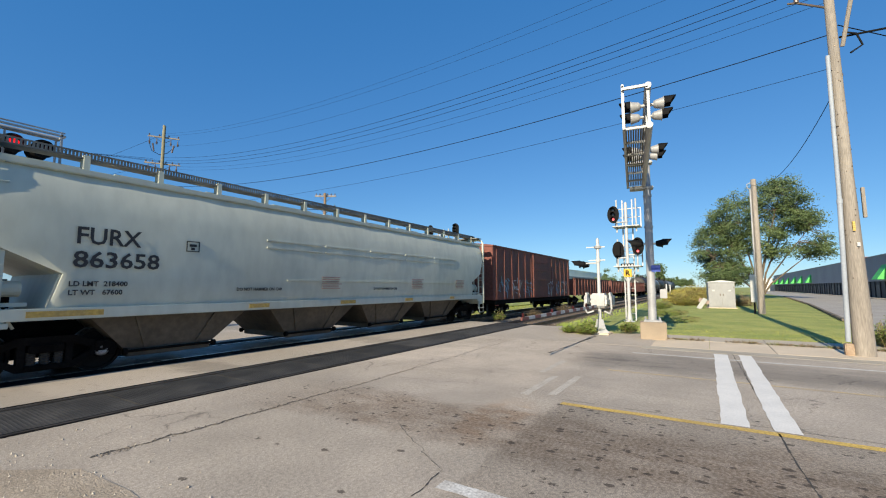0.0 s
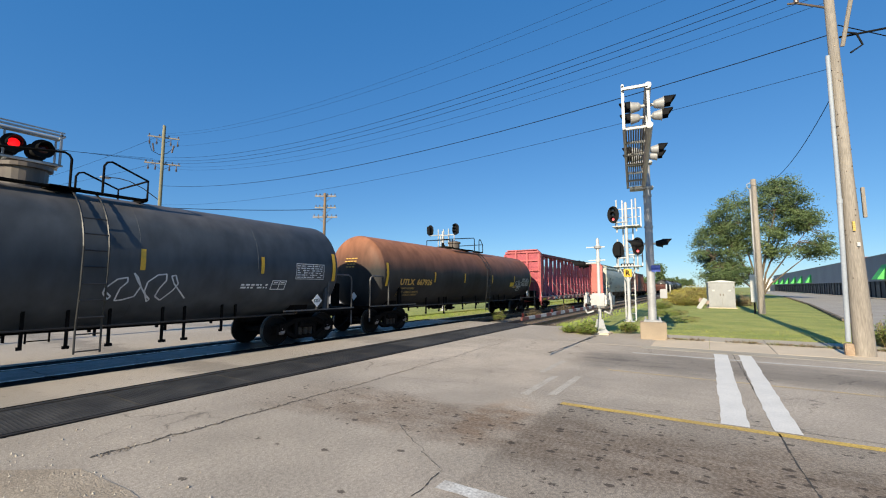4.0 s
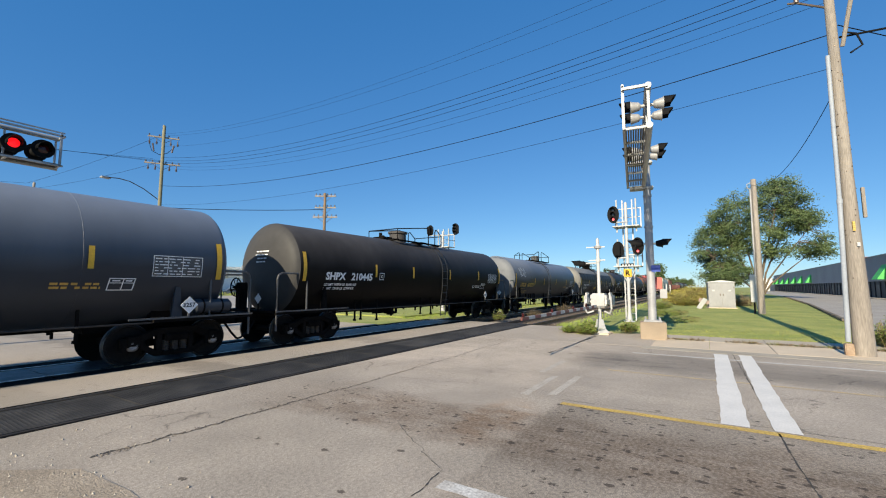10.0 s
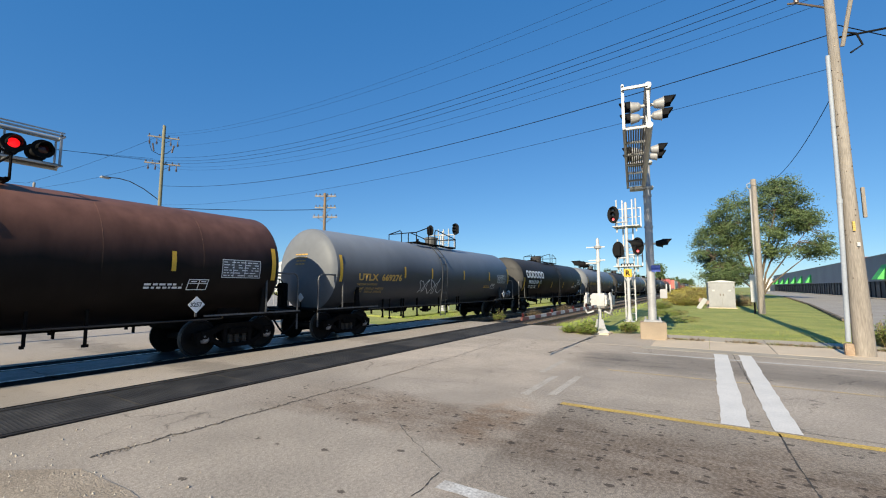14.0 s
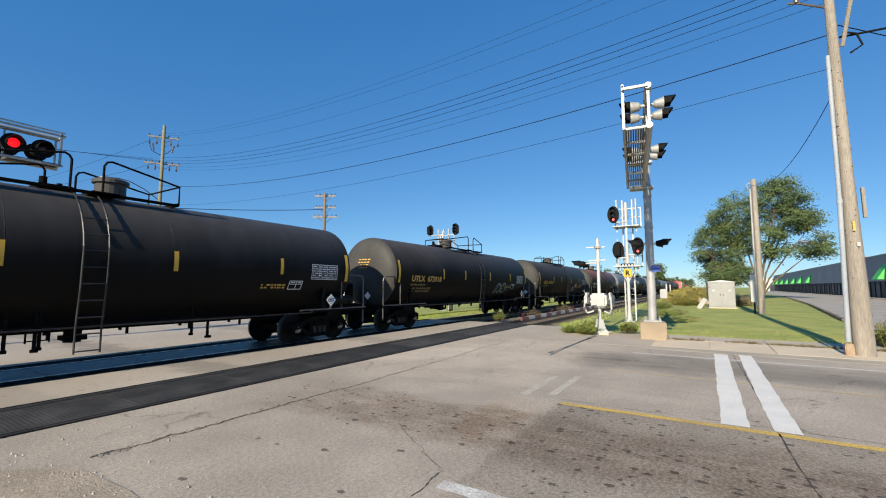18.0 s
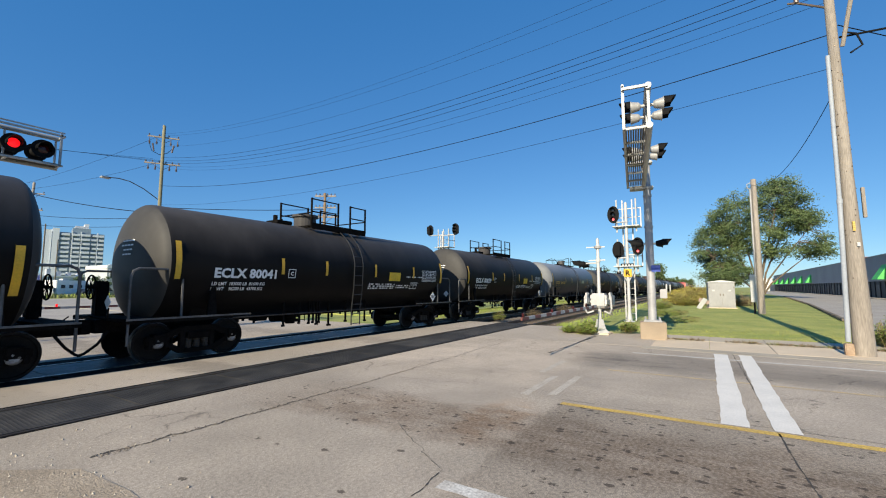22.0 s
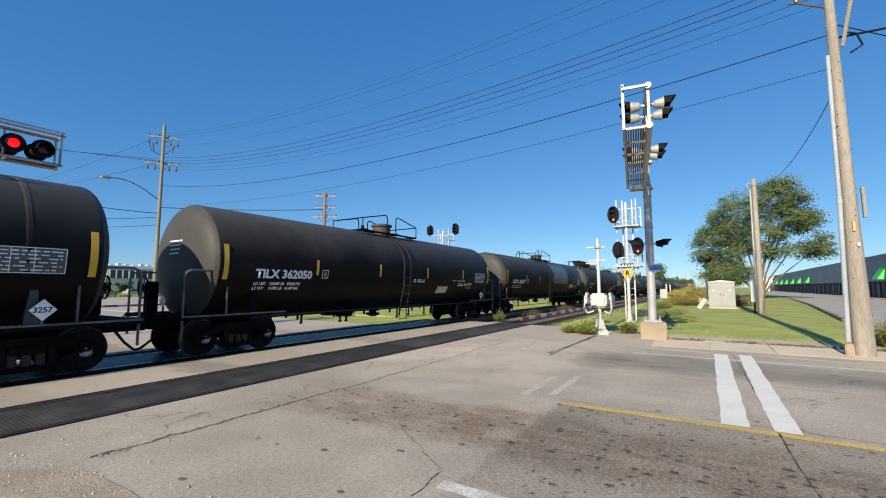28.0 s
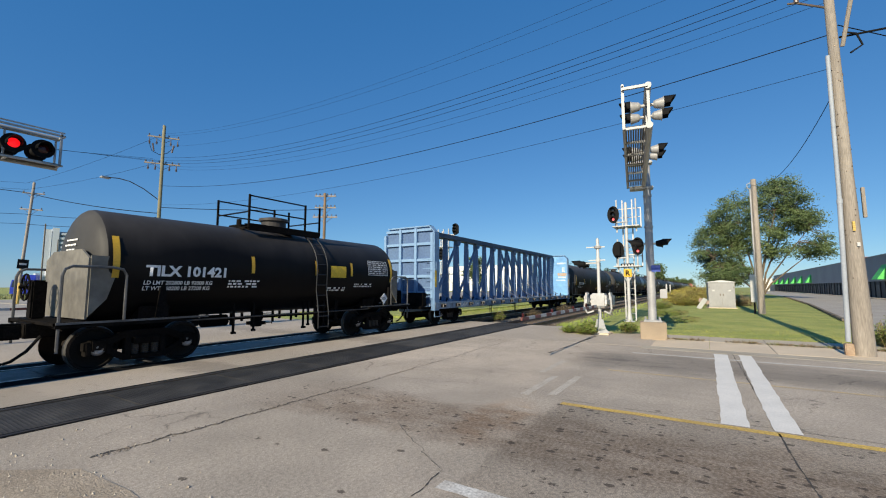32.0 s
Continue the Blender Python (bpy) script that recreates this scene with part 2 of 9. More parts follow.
# ---- mesh code ----
class M:
    """Collects faces for one mesh."""

    def __init__(self):
        self.v, self.f = [], []

    def add(self, vs, fs):
        k = len(self.v)
        self.v += [tuple(p) for p in vs]
        self.f += [tuple(k + i for i in f) for f in fs]
        return self

    def box(self, x0, x1, y0, y1, z0, z1, c=0.0):
        if c:
            xs, ys, zs = (x0, x0 + c, x1 - c, x1), (y0, y0 + c, y1 - c, y1), (z0, z0 + c, z1 - c, z1)
            bm = bmesh.new()
            r = bmesh.ops.create_cube(bm, size=1)
            for p in bm.verts:
                p.co = ((x0 + x1) / 2 + p.co.x * (x1 - x0), (y0 + y1) / 2 + p.co.y * (y1 - y0), (z0 + z1) / 2 + p.co.z * (z1 - z0))
            bmesh.ops.bevel(bm, geom=bm.edges[:], offset=c, segments=2, affect="EDGES")
            bm.verts.index_update()
            self.add([p.co[:] for p in bm.verts], [[q.index for q in f.verts] for f in bm.faces])
            bm.free()
            return self
        return self.add([(x0, y0, z0), (x1, y0, z0), (x1, y1, z0), (x0, y1, z0), (x0, y0, z1), (x1, y0, z1), (x1, y1, z1), (x0, y1, z1)],
                        [(3, 2, 1, 0), (4, 5, 6, 7), (0, 1, 5, 4), (1, 2, 6, 5), (2, 3, 7, 6), (3, 0, 4, 7)])

    def cyl(self, p, q, r, r2=None, n=10, caps=True):
        p, q = Vector(p), Vector(q)
        r2 = r if r2 is None else r2
        d = (q - p).normalized()
        a = d.orthogonal().normalized()
        b = d.cross(a)
        ring = [(math.cos(2 * math.pi * i / n), math.sin(2 * math.pi * i / n)) for i in range(n)]
        vs = [p + (a * x + b * y) * r for x, y in ring] + [q + (a * x + b * y) * r2 for x, y in ring]
        fs = [(i, (i + 1) % n, n + (i + 1) % n, n + i) for i in range(n)]
        if caps:
            fs += [tuple(range(n - 1, -1, -1)), tuple(range(n, 2 * n))]
        return self.add(vs, fs)

    def tube(self, pts, r, n=6):
        """One unbroken pipe along the points."""
        pts = [Vector(p) for p in pts]
        k, side, vs = len(pts), None, []
        for i, p in enumerate(pts):
            d = (pts[min(i + 1, k - 1)] - pts[max(i - 1, 0)]).normalized()
            side = d.orthogonal().normalized() if side is None else (side - d * side.dot(d)).normalized()
            up = d.cross(side)
            vs += [p + (side * math.cos(6.2832 * j / n) + up * math.sin(6.2832 * j / n)) * r for j in range(n)]
        fs = [(i * n + j, i * n + (j + 1) % n, (i + 1) * n + (j + 1) % n, (i + 1) * n + j) for i in range(k - 1) for j in range(n)]
        return self.add(vs, fs + [tuple(range(n - 1, -1, -1)), tuple(range((k - 1) * n, k * n))])

    def lathe(self, prof, axis="x", n=24, o=(0, 0, 0)):
        """prof: (along, radius) pairs, turned round an axis through o."""
        vs, fs = [], []
        for a, r in prof:
            for i in range(n):
                u, w = r * math.cos(2 * math.pi * i / n), r * math.sin(2 * math.pi * i / n)
                vs.append({"x": (o[0] + a, o[1] + u, o[2] + w), "y": (o[0] + w, o[1] + a, o[2] + u), "z": (o[0] + u, o[1] + w, o[2] + a)}[axis])
        for j in range(len(prof) - 1):
            for i in range(n):
                k = (i + 1) % n
                fs.append((j * n + i, j * n + k, (j + 1) * n + k, (j + 1) * n + i))
        fs += [tuple(range(n - 1, -1, -1)), tuple(range((len(prof) - 1) * n, len(prof) * n))]
        return self.add(vs, fs)

    def prism(self, poly, axis, a0, a1):
        """poly: corner pairs in the plane across the axis (x: yz, y: xz, z: xy)."""
        put = {"x": lambda u, w, a: (a, u, w), "y": lambda u, w, a: (u, a, w), "z": lambda u, w, a: (u, w, a)}[axis]
        n = len(poly)
        return self.add([put(u, w, a0) for u, w in poly] + [put(u, w, a1) for u, w in poly],
                        [tuple(range(n)), tuple(range(2 * n - 1, n - 1, -1))] + [(i, n + i, n + (i + 1) % n, (i + 1) % n) for i in range(n)])

    def mesh(self, name, smooth=False):
        me = bpy.data.meshes.new(name)
        me.from_pydata(self.v, [], self.f)
        bm = bmesh.new()
        bm.from_mesh(me)
        bmesh.ops.recalc_face_normals(bm, faces=bm.faces[:])
        if smooth:
            for f in bm.faces:
                f.smooth = True
            for e in bm.edges:
                if len(e.link_faces) == 2 and e.calc_face_angle(0) > 0.6:
                    e.smooth = False
        bm.to_mesh(me)
        bm.free()
        return me


def part(name, m, material, parent=None, label="", at=None, smooth=False):
    me = m.mesh(name, smooth) if isinstance(m, M) else m
    if material and not me.materials:
        me.materials.append(material)
    ob = new(name, me)
    if parent:
        ob.parent = parent
    if at:
        ob.matrix_basis = at
    return tagged(ob, label, kind="stuff" if name in ("small_print", "print_block", "warning_print", "head_print", "graffiti") else "")


def thing(name, label, category, at=None, group="", kind=""):
    ob = new(name)
    ob.empty_display_size = 0.3
    if at:
        ob.matrix_basis = at
    return tagged(ob, label, category, group, kind)


def solo(name, m, material, label, category, at=None, group="", kind="", smooth=False):
    return tagged(part(name, m, material, None, label, at, smooth), "", category, group, kind)


def letters(text, size, bold=0.0, slant=0.0):
    """The outline of a text in the built-in font as mesh data, with its lower left corner at the origin, in the xy plane."""
    cu = bpy.data.curves.new("lettering", "FONT")
    cu.body, cu.size, cu.offset, cu.shear, cu.resolution_u = text, size, bold, slant, 2
    ob = bpy.data.objects.new("lettering", cu)
    me = bpy.data.meshes.new_from_object(ob)
    bpy.data.objects.remove(ob)
    return me

# ---- colours ----
STEEL = surf("rail_steel", (0.22, 0.17, 0.13), (0.12, 0.09, 0.07), 0.5, 0.7, s1=2, s2=30)
SHINE = surf("worn_rail_head", (0.55, 0.55, 0.54), (0.4, 0.38, 0.36), 0.28, 1.0, s1=3, s2=30, bump=0.03)
GALV = surf("aluminium_paint", (0.4, 0.4, 0.41), (0.3, 0.3, 0.31), 0.5, 0.1, s1=1.5, s2=25, bump=0.05, fine=0.12)
WHITE = surf("white_enamel", (0.52, 0.52, 0.52), (0.42, 0.42, 0.42), 0.45, s1=1.2, s2=20, bump=0.05, fine=0.12)
BLACKP = surf("black_paint", (0.009, 0.009, 0.01), (0.006, 0.006, 0.007), 0.7, s1=2, s2=20, bump=0.05, spec=0.12)
REDLIT = surf("lit_red_lens", (1.0, 0.008, 0.012), (0.85, 0.005, 0.01), 0.35, s1=3, s2=60, bump=0, fine=0.3, glow=0.9)
SIGRED = surf("lit_pink_red_lens", (1.0, 0.16, 0.17), (0.9, 0.1, 0.12), 0.35, s1=3, s2=60, bump=0, fine=0.3, glow=0.9)
REDDIM = surf("dark_red_lens", (0.06, 0.008, 0.01), (0.035, 0.006, 0.008), 0.2, s1=3, s2=60, bump=0, fine=0.3)
WOODP = surf("weathered_pole_wood", (0.335, 0.295, 0.255), (0.25, 0.218, 0.188), 0.85, s1=1.0, s2=14, bump=0.5, fine=0.28, stretch=(4, 4, 0.35))
WOODG = surf("grey_green_pole_wood", (0.24, 0.22, 0.14), (0.16, 0.15, 0.095), 0.85, s1=1.0, s2=9, bump=0.4, fine=0.3, stretch=(4, 4, 0.35))
CONC = surf("pale_concrete", (0.66, 0.545, 0.41), (0.56, 0.46, 0.345), 0.85, s1=0.8, s2=45, bump=0.25, fine=0.2)
KERB = surf("kerb_concrete", (0.42, 0.37, 0.3), (0.33, 0.29, 0.23), 0.85, s1=0.9, s2=40, bump=0.25)
WIRE = surf("black_cable", (0.008, 0.008, 0.009), None, 0.8, bump=0, spec=0.1)
PORCELAIN = surf("brown_insulator", (0.12, 0.09, 0.08), None, 0.3, bump=0)
YELLOWP = surf("road_yellow", (0.62, 0.42, 0.1), (0.5, 0.34, 0.1), 0.75, s1=3, s2=40, fine=0.4)
WHITEP = surf("road_white", (0.73, 0.7, 0.66), (0.66, 0.635, 0.6), 0.75, s1=2.5, s2=60, fine=0.14, bump=0.0)
FADED = surf("faded_road_white", (0.62, 0.6, 0.57), (0.42, 0.38, 0.34), 0.8, s1=3.5, s2=45, fine=0.4)
FADEDY = surf("faded_road_yellow", (0.58, 0.44, 0.24), (0.4, 0.33, 0.25), 0.8, s1=3.5, s2=45, fine=0.4)
SLAB = asphalt("pale_approach_paving", (0.475, 0.405, 0.335), (0.405, 0.345, 0.28), 0.4, 0.5, ((5.3, 0.6, 0.32), (10.9, 0.7, 0.25), (2.3, 0.4, 0.12)))
LOT = asphalt("pale_lot_asphalt", (0.4, 0.365, 0.32), (0.32, 0.29, 0.26), 0.2, 0.2)
ROADWAY = roadway()
EDGER = surf("black_edge_rubber", (0.016, 0.016, 0.017), (0.008, 0.008, 0.009), 0.9, s1=1.0, s2=30, bump=0.3, spec=0.03)
RUBBER = surf("rubber_panel", (0.058, 0.055, 0.053), (0.026, 0.025, 0.025), 0.62, s1=1.6, s2=55, bump=0.3, fine=0.45, per=0.28, spec=0.3)
PANEL = surf("smooth_track_panel", (0.15, 0.148, 0.15), (0.028, 0.028, 0.031), 0.5, s1=2.6, s2=30, bump=0.2, fine=0.5, per=0.2, spec=0.4)
BALLAST = surf("ballast_stone", (0.26, 0.22, 0.18), (0.17, 0.145, 0.12), 0.9, s1=1.0, s2=16, bump=0.8, fine=0.5)
TIE = surf("creosoted_tie", (0.12, 0.09, 0.07), (0.07, 0.055, 0.045), 0.9, s1=2, s2=20, bump=0.4, per=0.25)
GRASS = surf("mown_grass", (0.4, 0.39, 0.11), (0.23, 0.28, 0.06), 0.9, s1=0.5, s2=22, bump=0.6, fine=0.5)
BLADE = surf("grass_blade", (0.32, 0.33, 0.085), (0.2, 0.24, 0.055), 0.7, s1=0.3, s2=4, bump=0, fine=0.4)
WEED = surf("weed_leaf", (0.34, 0.42, 0.06), (0.2, 0.28, 0.05), 0.6, s1=1.5, s2=8, bump=0, fine=0.4)
GOLD = surf("goldenrod_bloom", (0.7, 0.54, 0.08), (0.3, 0.34, 0.08), 0.8, s1=0.4, s2=6, bump=0, fine=0.4)
DRY = surf("dry_stalk", (0.3, 0.22, 0.12), (0.2, 0.15, 0.08), 0.8, s1=0.8, s2=6, bump=0, fine=0.4)
LEAF = surf("tree_leaf", (0.15, 0.2, 0.075), (0.055, 0.09, 0.03), 0.5, s1=0.45, s2=5, bump=0, fine=0.4)
BARK = surf("bark", (0.17, 0.13, 0.09), (0.1, 0.08, 0.06), 0.9, s1=1.5, s2=12, bump=0.6, stretch=(3, 3, 0.6))
GLASS = surf("dark_window_glass", (0.03, 0.04, 0.05), None, 0.08, s1=0.4, s2=3, bump=0, fine=0.1)
REDSTRIPE = surf("red_reflective", (0.22, 0.06, 0.055), (0.15, 0.045, 0.04), 0.5, s1=3, s2=25, bump=0.05)

YN, YT = 7.89, 11.88        # centre lines of the empty track and of the train's track
X0, X1 = -3.0, 13.85        # the road's edges

# ---- ground ----


def build_ground():
    xs = [-3000, -900, -200, -40, -4.2, -3.2, 14, 17.68, 17.69, 18.7, 19.4, 20.4, 30, 45, 80, 150, 300, 900, 3000]
    ys = [-3000, -900, -200, -60, -20, -6, 1.2, 2.4, 4.4, 5.2, 5.9, 14.2, 15.2, 24, 40, 70, 150, 400, 900, 3000]
    v, f = [], []
    for x in xs:
        for y in ys:
            z = -0.05
            if x >= 18.5 and y <= 1.3 or x >= 19 and y <= 4.4:
                z = 0.07
            elif x > 17.685 and y <= 1.3:
                z = 0.012
            if (x <= -4.2 or x >= 20.4) and 5.9 <= y <= 14.2:
                z = -0.34
            v.append((x, y, z))
    n = len(ys)
    for i in range(len(xs) - 1):
        for j in range(n - 1):
            f.append((i * n + j, (i + 1) * n + j, (i + 1) * n + j + 1, i * n + j + 1))
    m = M()
    m.v, m.f = v, f
    solo("ground", m, GRASS, "grassy level ground with patchy dry turf", "ground", kind="structure")


def flat(name, material, label, x0, x1, y0, y1, z, thick=0.3, parent=None):
    m = M().box(x0, x1, y0, y1, z - thick, z)
    if parent:
        return part(name, m, material, parent, label)
    return solo(name, m, material, label, "road", kind="structure")


def build_road():
    road = thing("road", "crossing road of pale worn paving and dark asphalt", "road", kind="structure")
    part("roadway", M().box(X0, X1 + 0.02, -40, YN - 0.80, -0.3, 0.0), ROADWAY, road, "worn pale paving and dark patched asphalt")
    flat("middle_paving", SLAB, "pale paving between the tracks", X0 - 1, 19.4, YN + 0.80, YT - 1.36, 0.0, parent=road)
    flat("far_paving", SLAB, "pale paving beyond the tracks", X0 - 1, 15.5, YT + 1.36, 24.0, 0.0, parent=road)
    flat("side_apron", SLAB, "pale apron beside the gate", X1, 19.0, 4.3, YN - 0.80, 0.0, parent=road)
    flat("far_road", LOT, "pale grey road beyond the crossing", X0, 13.85, 24.0, 190, -0.005, parent=road)
    # markings, a few millimetres proud
    mk = lambda name, mat, lab, a, b, c, d: part(name, ragged(a, b, c, d, 0.008 if 'bar' in name else 0.004), mat, road, lab)
    mk("yellow_line", YELLOWP, "worn yellow centre line", 6.44, 6.58, -40, 1.95)
    mk("faint_lane_line", FADEDY, "faded lane line", 9.56, 9.66, -40, 1.85)
    mk("edge_line", surf("edge_line_white", (0.62, 0.61, 0.58), (0.5, 0.47, 0.43), 0.8, s1=3.5, s2=45, fine=0.3), "worn white edge line", 12.38, 12.5, -40, 1.75)
    mk("stop_bar", WHITEP, "fresh white bar", 6.62, 13.3, -0.385, -0.08)
    mk("stop_bar", WHITEP, "fresh white bar", 6.62, 13.4, -0.895, -0.615)
    mk("lane_dash", FADED, "worn white lane dash", 3.24, 3.4, -1.2, 2.1)
    for a, b, c in ((6.9, 8.6, 2.15), (6.7, 8.4, 2.55), (8.6, 10.2, 2.9)):
        mk("worn_mark", surf("worn_away_white", (0.52, 0.47, 0.41), (0.44, 0.385, 0.32), 0.85, s1=3.5, s2=45, fine=0.4), "almost worn-away white mark", a, b, c, c + 0.13)
    # sealed cracks and joints: thin dark tar runs, and one painted gate shadow
    tar = surf("tar_joint", (0.07, 0.062, 0.054), None, 0.8, s1=4, s2=30)
    rnd = random.Random(5)

    def run(x0, y0, x1, y1, w, wob, n=26):
        m = M()
        pts = []
        drift = 0.0
        for i in range(n + 1):
            t = i / n
            drift = drift * 0.9 + rnd.uniform(-wob, wob)
            px, py = x0 + (x1 - x0) * t, y0 + (y1 - y0) * t
            k = math.hypot(x1 - x0, y1 - y0)
            pts.append((px - (y1 - y0) / k * drift, py + (x1 - x0) / k * drift))
        for (a, b), (c, d) in zip(pts[:-1], pts[1:]):
            L = math.hypot(c - a, d - b) or 1
            nx, ny = -(d - b) / L * w * rnd.uniform(0.12, 1.15), (c - a) / L * w * rnd.uniform(0.12, 1.15)
            m.add([(a - nx, b - ny, 0.004), (c - nx, d - ny, 0.004), (c + nx, d + ny, 0.004), (a + nx, b + ny, 0.004)], [(0, 1, 2, 3)])
        part("tar_joint", m, tar, road, "dark line of the sealed cracks and painted gate shadow")
    run(1.9, 5.45, 5.2, 5.42, 0.021, 0.02, 170)
    run(5.2, 5.42, 12.8, 5.6, 0.012, 0.015, 90)
    chips = M()
    for i in range(420):
        x = 1.95 + 5.6 * rnd.random() ** 1.4
        y, k = 5.44 + rnd.gauss(0, 0.03), rnd.uniform(0.004, 0.014)
        chips.add([(x - k, y, 0.003), (x, y - k, 0.003), (x + k, y + 0.3 * k, 0.003), (x, y + k, 0.003), (x, y, 0.004 + 0.7 * k)], [(0, 1, 4), (1, 2, 4), (2, 3, 4), (3, 0, 4)])
    tagged(part("crumbled_edge", chips, surf("crumbled_asphalt", (0.26, 0.22, 0.18), (0.12, 0.1, 0.085), 0.9, s1=6, s2=40), road, "crumbs along the open crack"), kind="stuff")
    # the gate arm's cast shadow, drawn as one more dark run
    run(11.2, 3.65, 15.9, 3.45, 0.03, 0.02, 16)
    run(3.6, -0.75, 13.8, -0.49, 0.011, 0.009, 90)
    run(4.46, 3.48, 3.84, 2.67, 0.004, 0.02, 12)
    run(3.84, 2.67, 3.56, 2.24, 0.005, 0.01, 8)
    run(3.56, 2.24, 3.0, 2.18, 0.007, 0.015, 10)
    run(6.72, 2.0, 6.78, -12, 0.006, 0.02, 30)
    # long side road and lots
    solo("side_lot", M().box(14.2, 150, 24.5, 84, -0.3, -0.01), LOT, "wide pale asphalt lot beyond the verge", "lot", kind="structure")
    solo("near_lot", M().box(-80, -3.3, 22, 84, -0.3, -0.012), LOT, "pale asphalt lot behind the far road", "lot", kind="structure")
    solo("verge_far", M().box(20, 220, 15.2, 24.3, -0.2, 0.03), GRASS, "grass verge beside the railway", "verge", kind="structure")
    solo("store_lot", M().prism([(27, -5.6), (52, -8.2), (95, -11.5), (230, -15), (230, -24), (17, -24), (17, -5.2)], "z", -0.2, 0.115), LOT,
         "pale asphalt parking lot before the long store", "lot", kind="structure")
    solo("earth_shoulder", M().prism([(-3, -30), (0.9, -30), (1.35, -3), (1.62, 2.2), (1.8, 4.3), (1.75, 5.2), (1.2, 6.0), (0.4, 6.6), (-3, 6.75)], "z", -0.1, 0.006),
         surf("gravelly_dirt", (0.46, 0.375, 0.285), (0.34, 0.275, 0.205), 0.95, s1=1.1, s2=70, bump=0.6, fine=0.5), "gravelly dirt shoulder of the road", "shoulder", kind="structure")
    gr = M()
    rg = random.Random(8)
    for i in range(3200):
        x, y = 2.6 - 4.5 * rg.random() ** 0.8, rg.uniform(0.5, 6.9)
        if x > 1.7 and rg.random() < 0.75:
            continue
        k = rg.choice((0.004, 0.006, 0.008, 0.012)) * rg.uniform(0.7, 1.3)
        q = [k * rg.uniform(0.6, 1.4) for _ in range(5)]
        gr.add([(x - q[0], y, 0.004), (x, y - q[1], 0.004), (x + q[2], y, 0.004), (x, y + q[3], 0.004), (x, y, 0.006 + q[4])], [(0, 1, 4), (1, 2, 4), (2, 3, 4), (3, 0, 4)])
    solo("loose_gravel", gr, surf("pale_gravel", (0.6, 0.53, 0.44), (0.34, 0.29, 0.23), 0.9, s1=6, s2=60, bump=0.2, fine=0.4), "pale loose stones on the dirt shoulder", "gravel", kind="stuff")


def ragged(x0, x1, y0, y1, z=0.004):
    """A painted strip with slightly uneven edges."""
    rnd = random.Random(x0 * 7 + y0)
    m = M()
    along_x = (x1 - x0) > (y1 - y0)
    L = (x1 - x0) if along_x else (y1 - y0)
    n = max(6, min(80, int(L / 0.22)))
    j = 0.012
    a, b = [], []
    for i in range(n + 1):
        t = i / n
        u, w = rnd.uniform(-j, j), rnd.uniform(-j, j)
        if along_x:
            a.append((x0 + L * t, y0 + u, z)), b.append((x0 + L * t, y1 + w, z))
        else:
            a.append((x0 + u, y0 + L * t, z)), b.append((x1 + w, y0 + L * t, z))
    k = n + 1
    return m.add(a + b, [(i, i + 1, k + i + 1, k + i) for i in range(n)])


def build_pavement():
    pv = thing("pavement", "pale concrete pavement nearly flush with the road", "pavement", kind="structure")
    part("gutter_edge", M().box(13.5, 14.12, -60, 1.7, -0.2, 0.005), KERB, pv, "worn flush concrete edge")
    slab = M().box(0, 2.06, 0.004, 1.496, -0.2, 0.0, 0.006).mesh("paving_slab")
    slab.materials.append(CONC)
    back = M().box(0, 1.45, 0.004, 1.496, -0.2, 0.0, 0.006).mesh("back_slab")
    back.materials.append(surf("grey_walk_concrete", (0.5, 0.43, 0.34), (0.41, 0.35, 0.275), 0.85, s1=0.8, s2=45, bump=0.25, fine=0.22))
    y, i = -33.0, 0
    while y < 1.0:
        part("paving_slab", slab, None, pv, at=pose(14.13, y, 0.007 + 0.002 * ((i * 7) % 3 - 1)))
        part("back_slab", back, None, pv, at=pose(16.24, y, 0.014 + 0.003 * ((i * 5) % 3 - 1)))
        y, i = y + 1.5, i + 1
    part("corner_apron", M().prism([(13.87, 1.7), (14.13, 1.7), (14.13, 1.5), (17.69, 1.5), (17.6, 2.3), (17.2, 3.0), (16.6, 4.3), (13.87, 4.3)], "z", -0.2, 0.004), SLAB, pv, "paved corner apron")


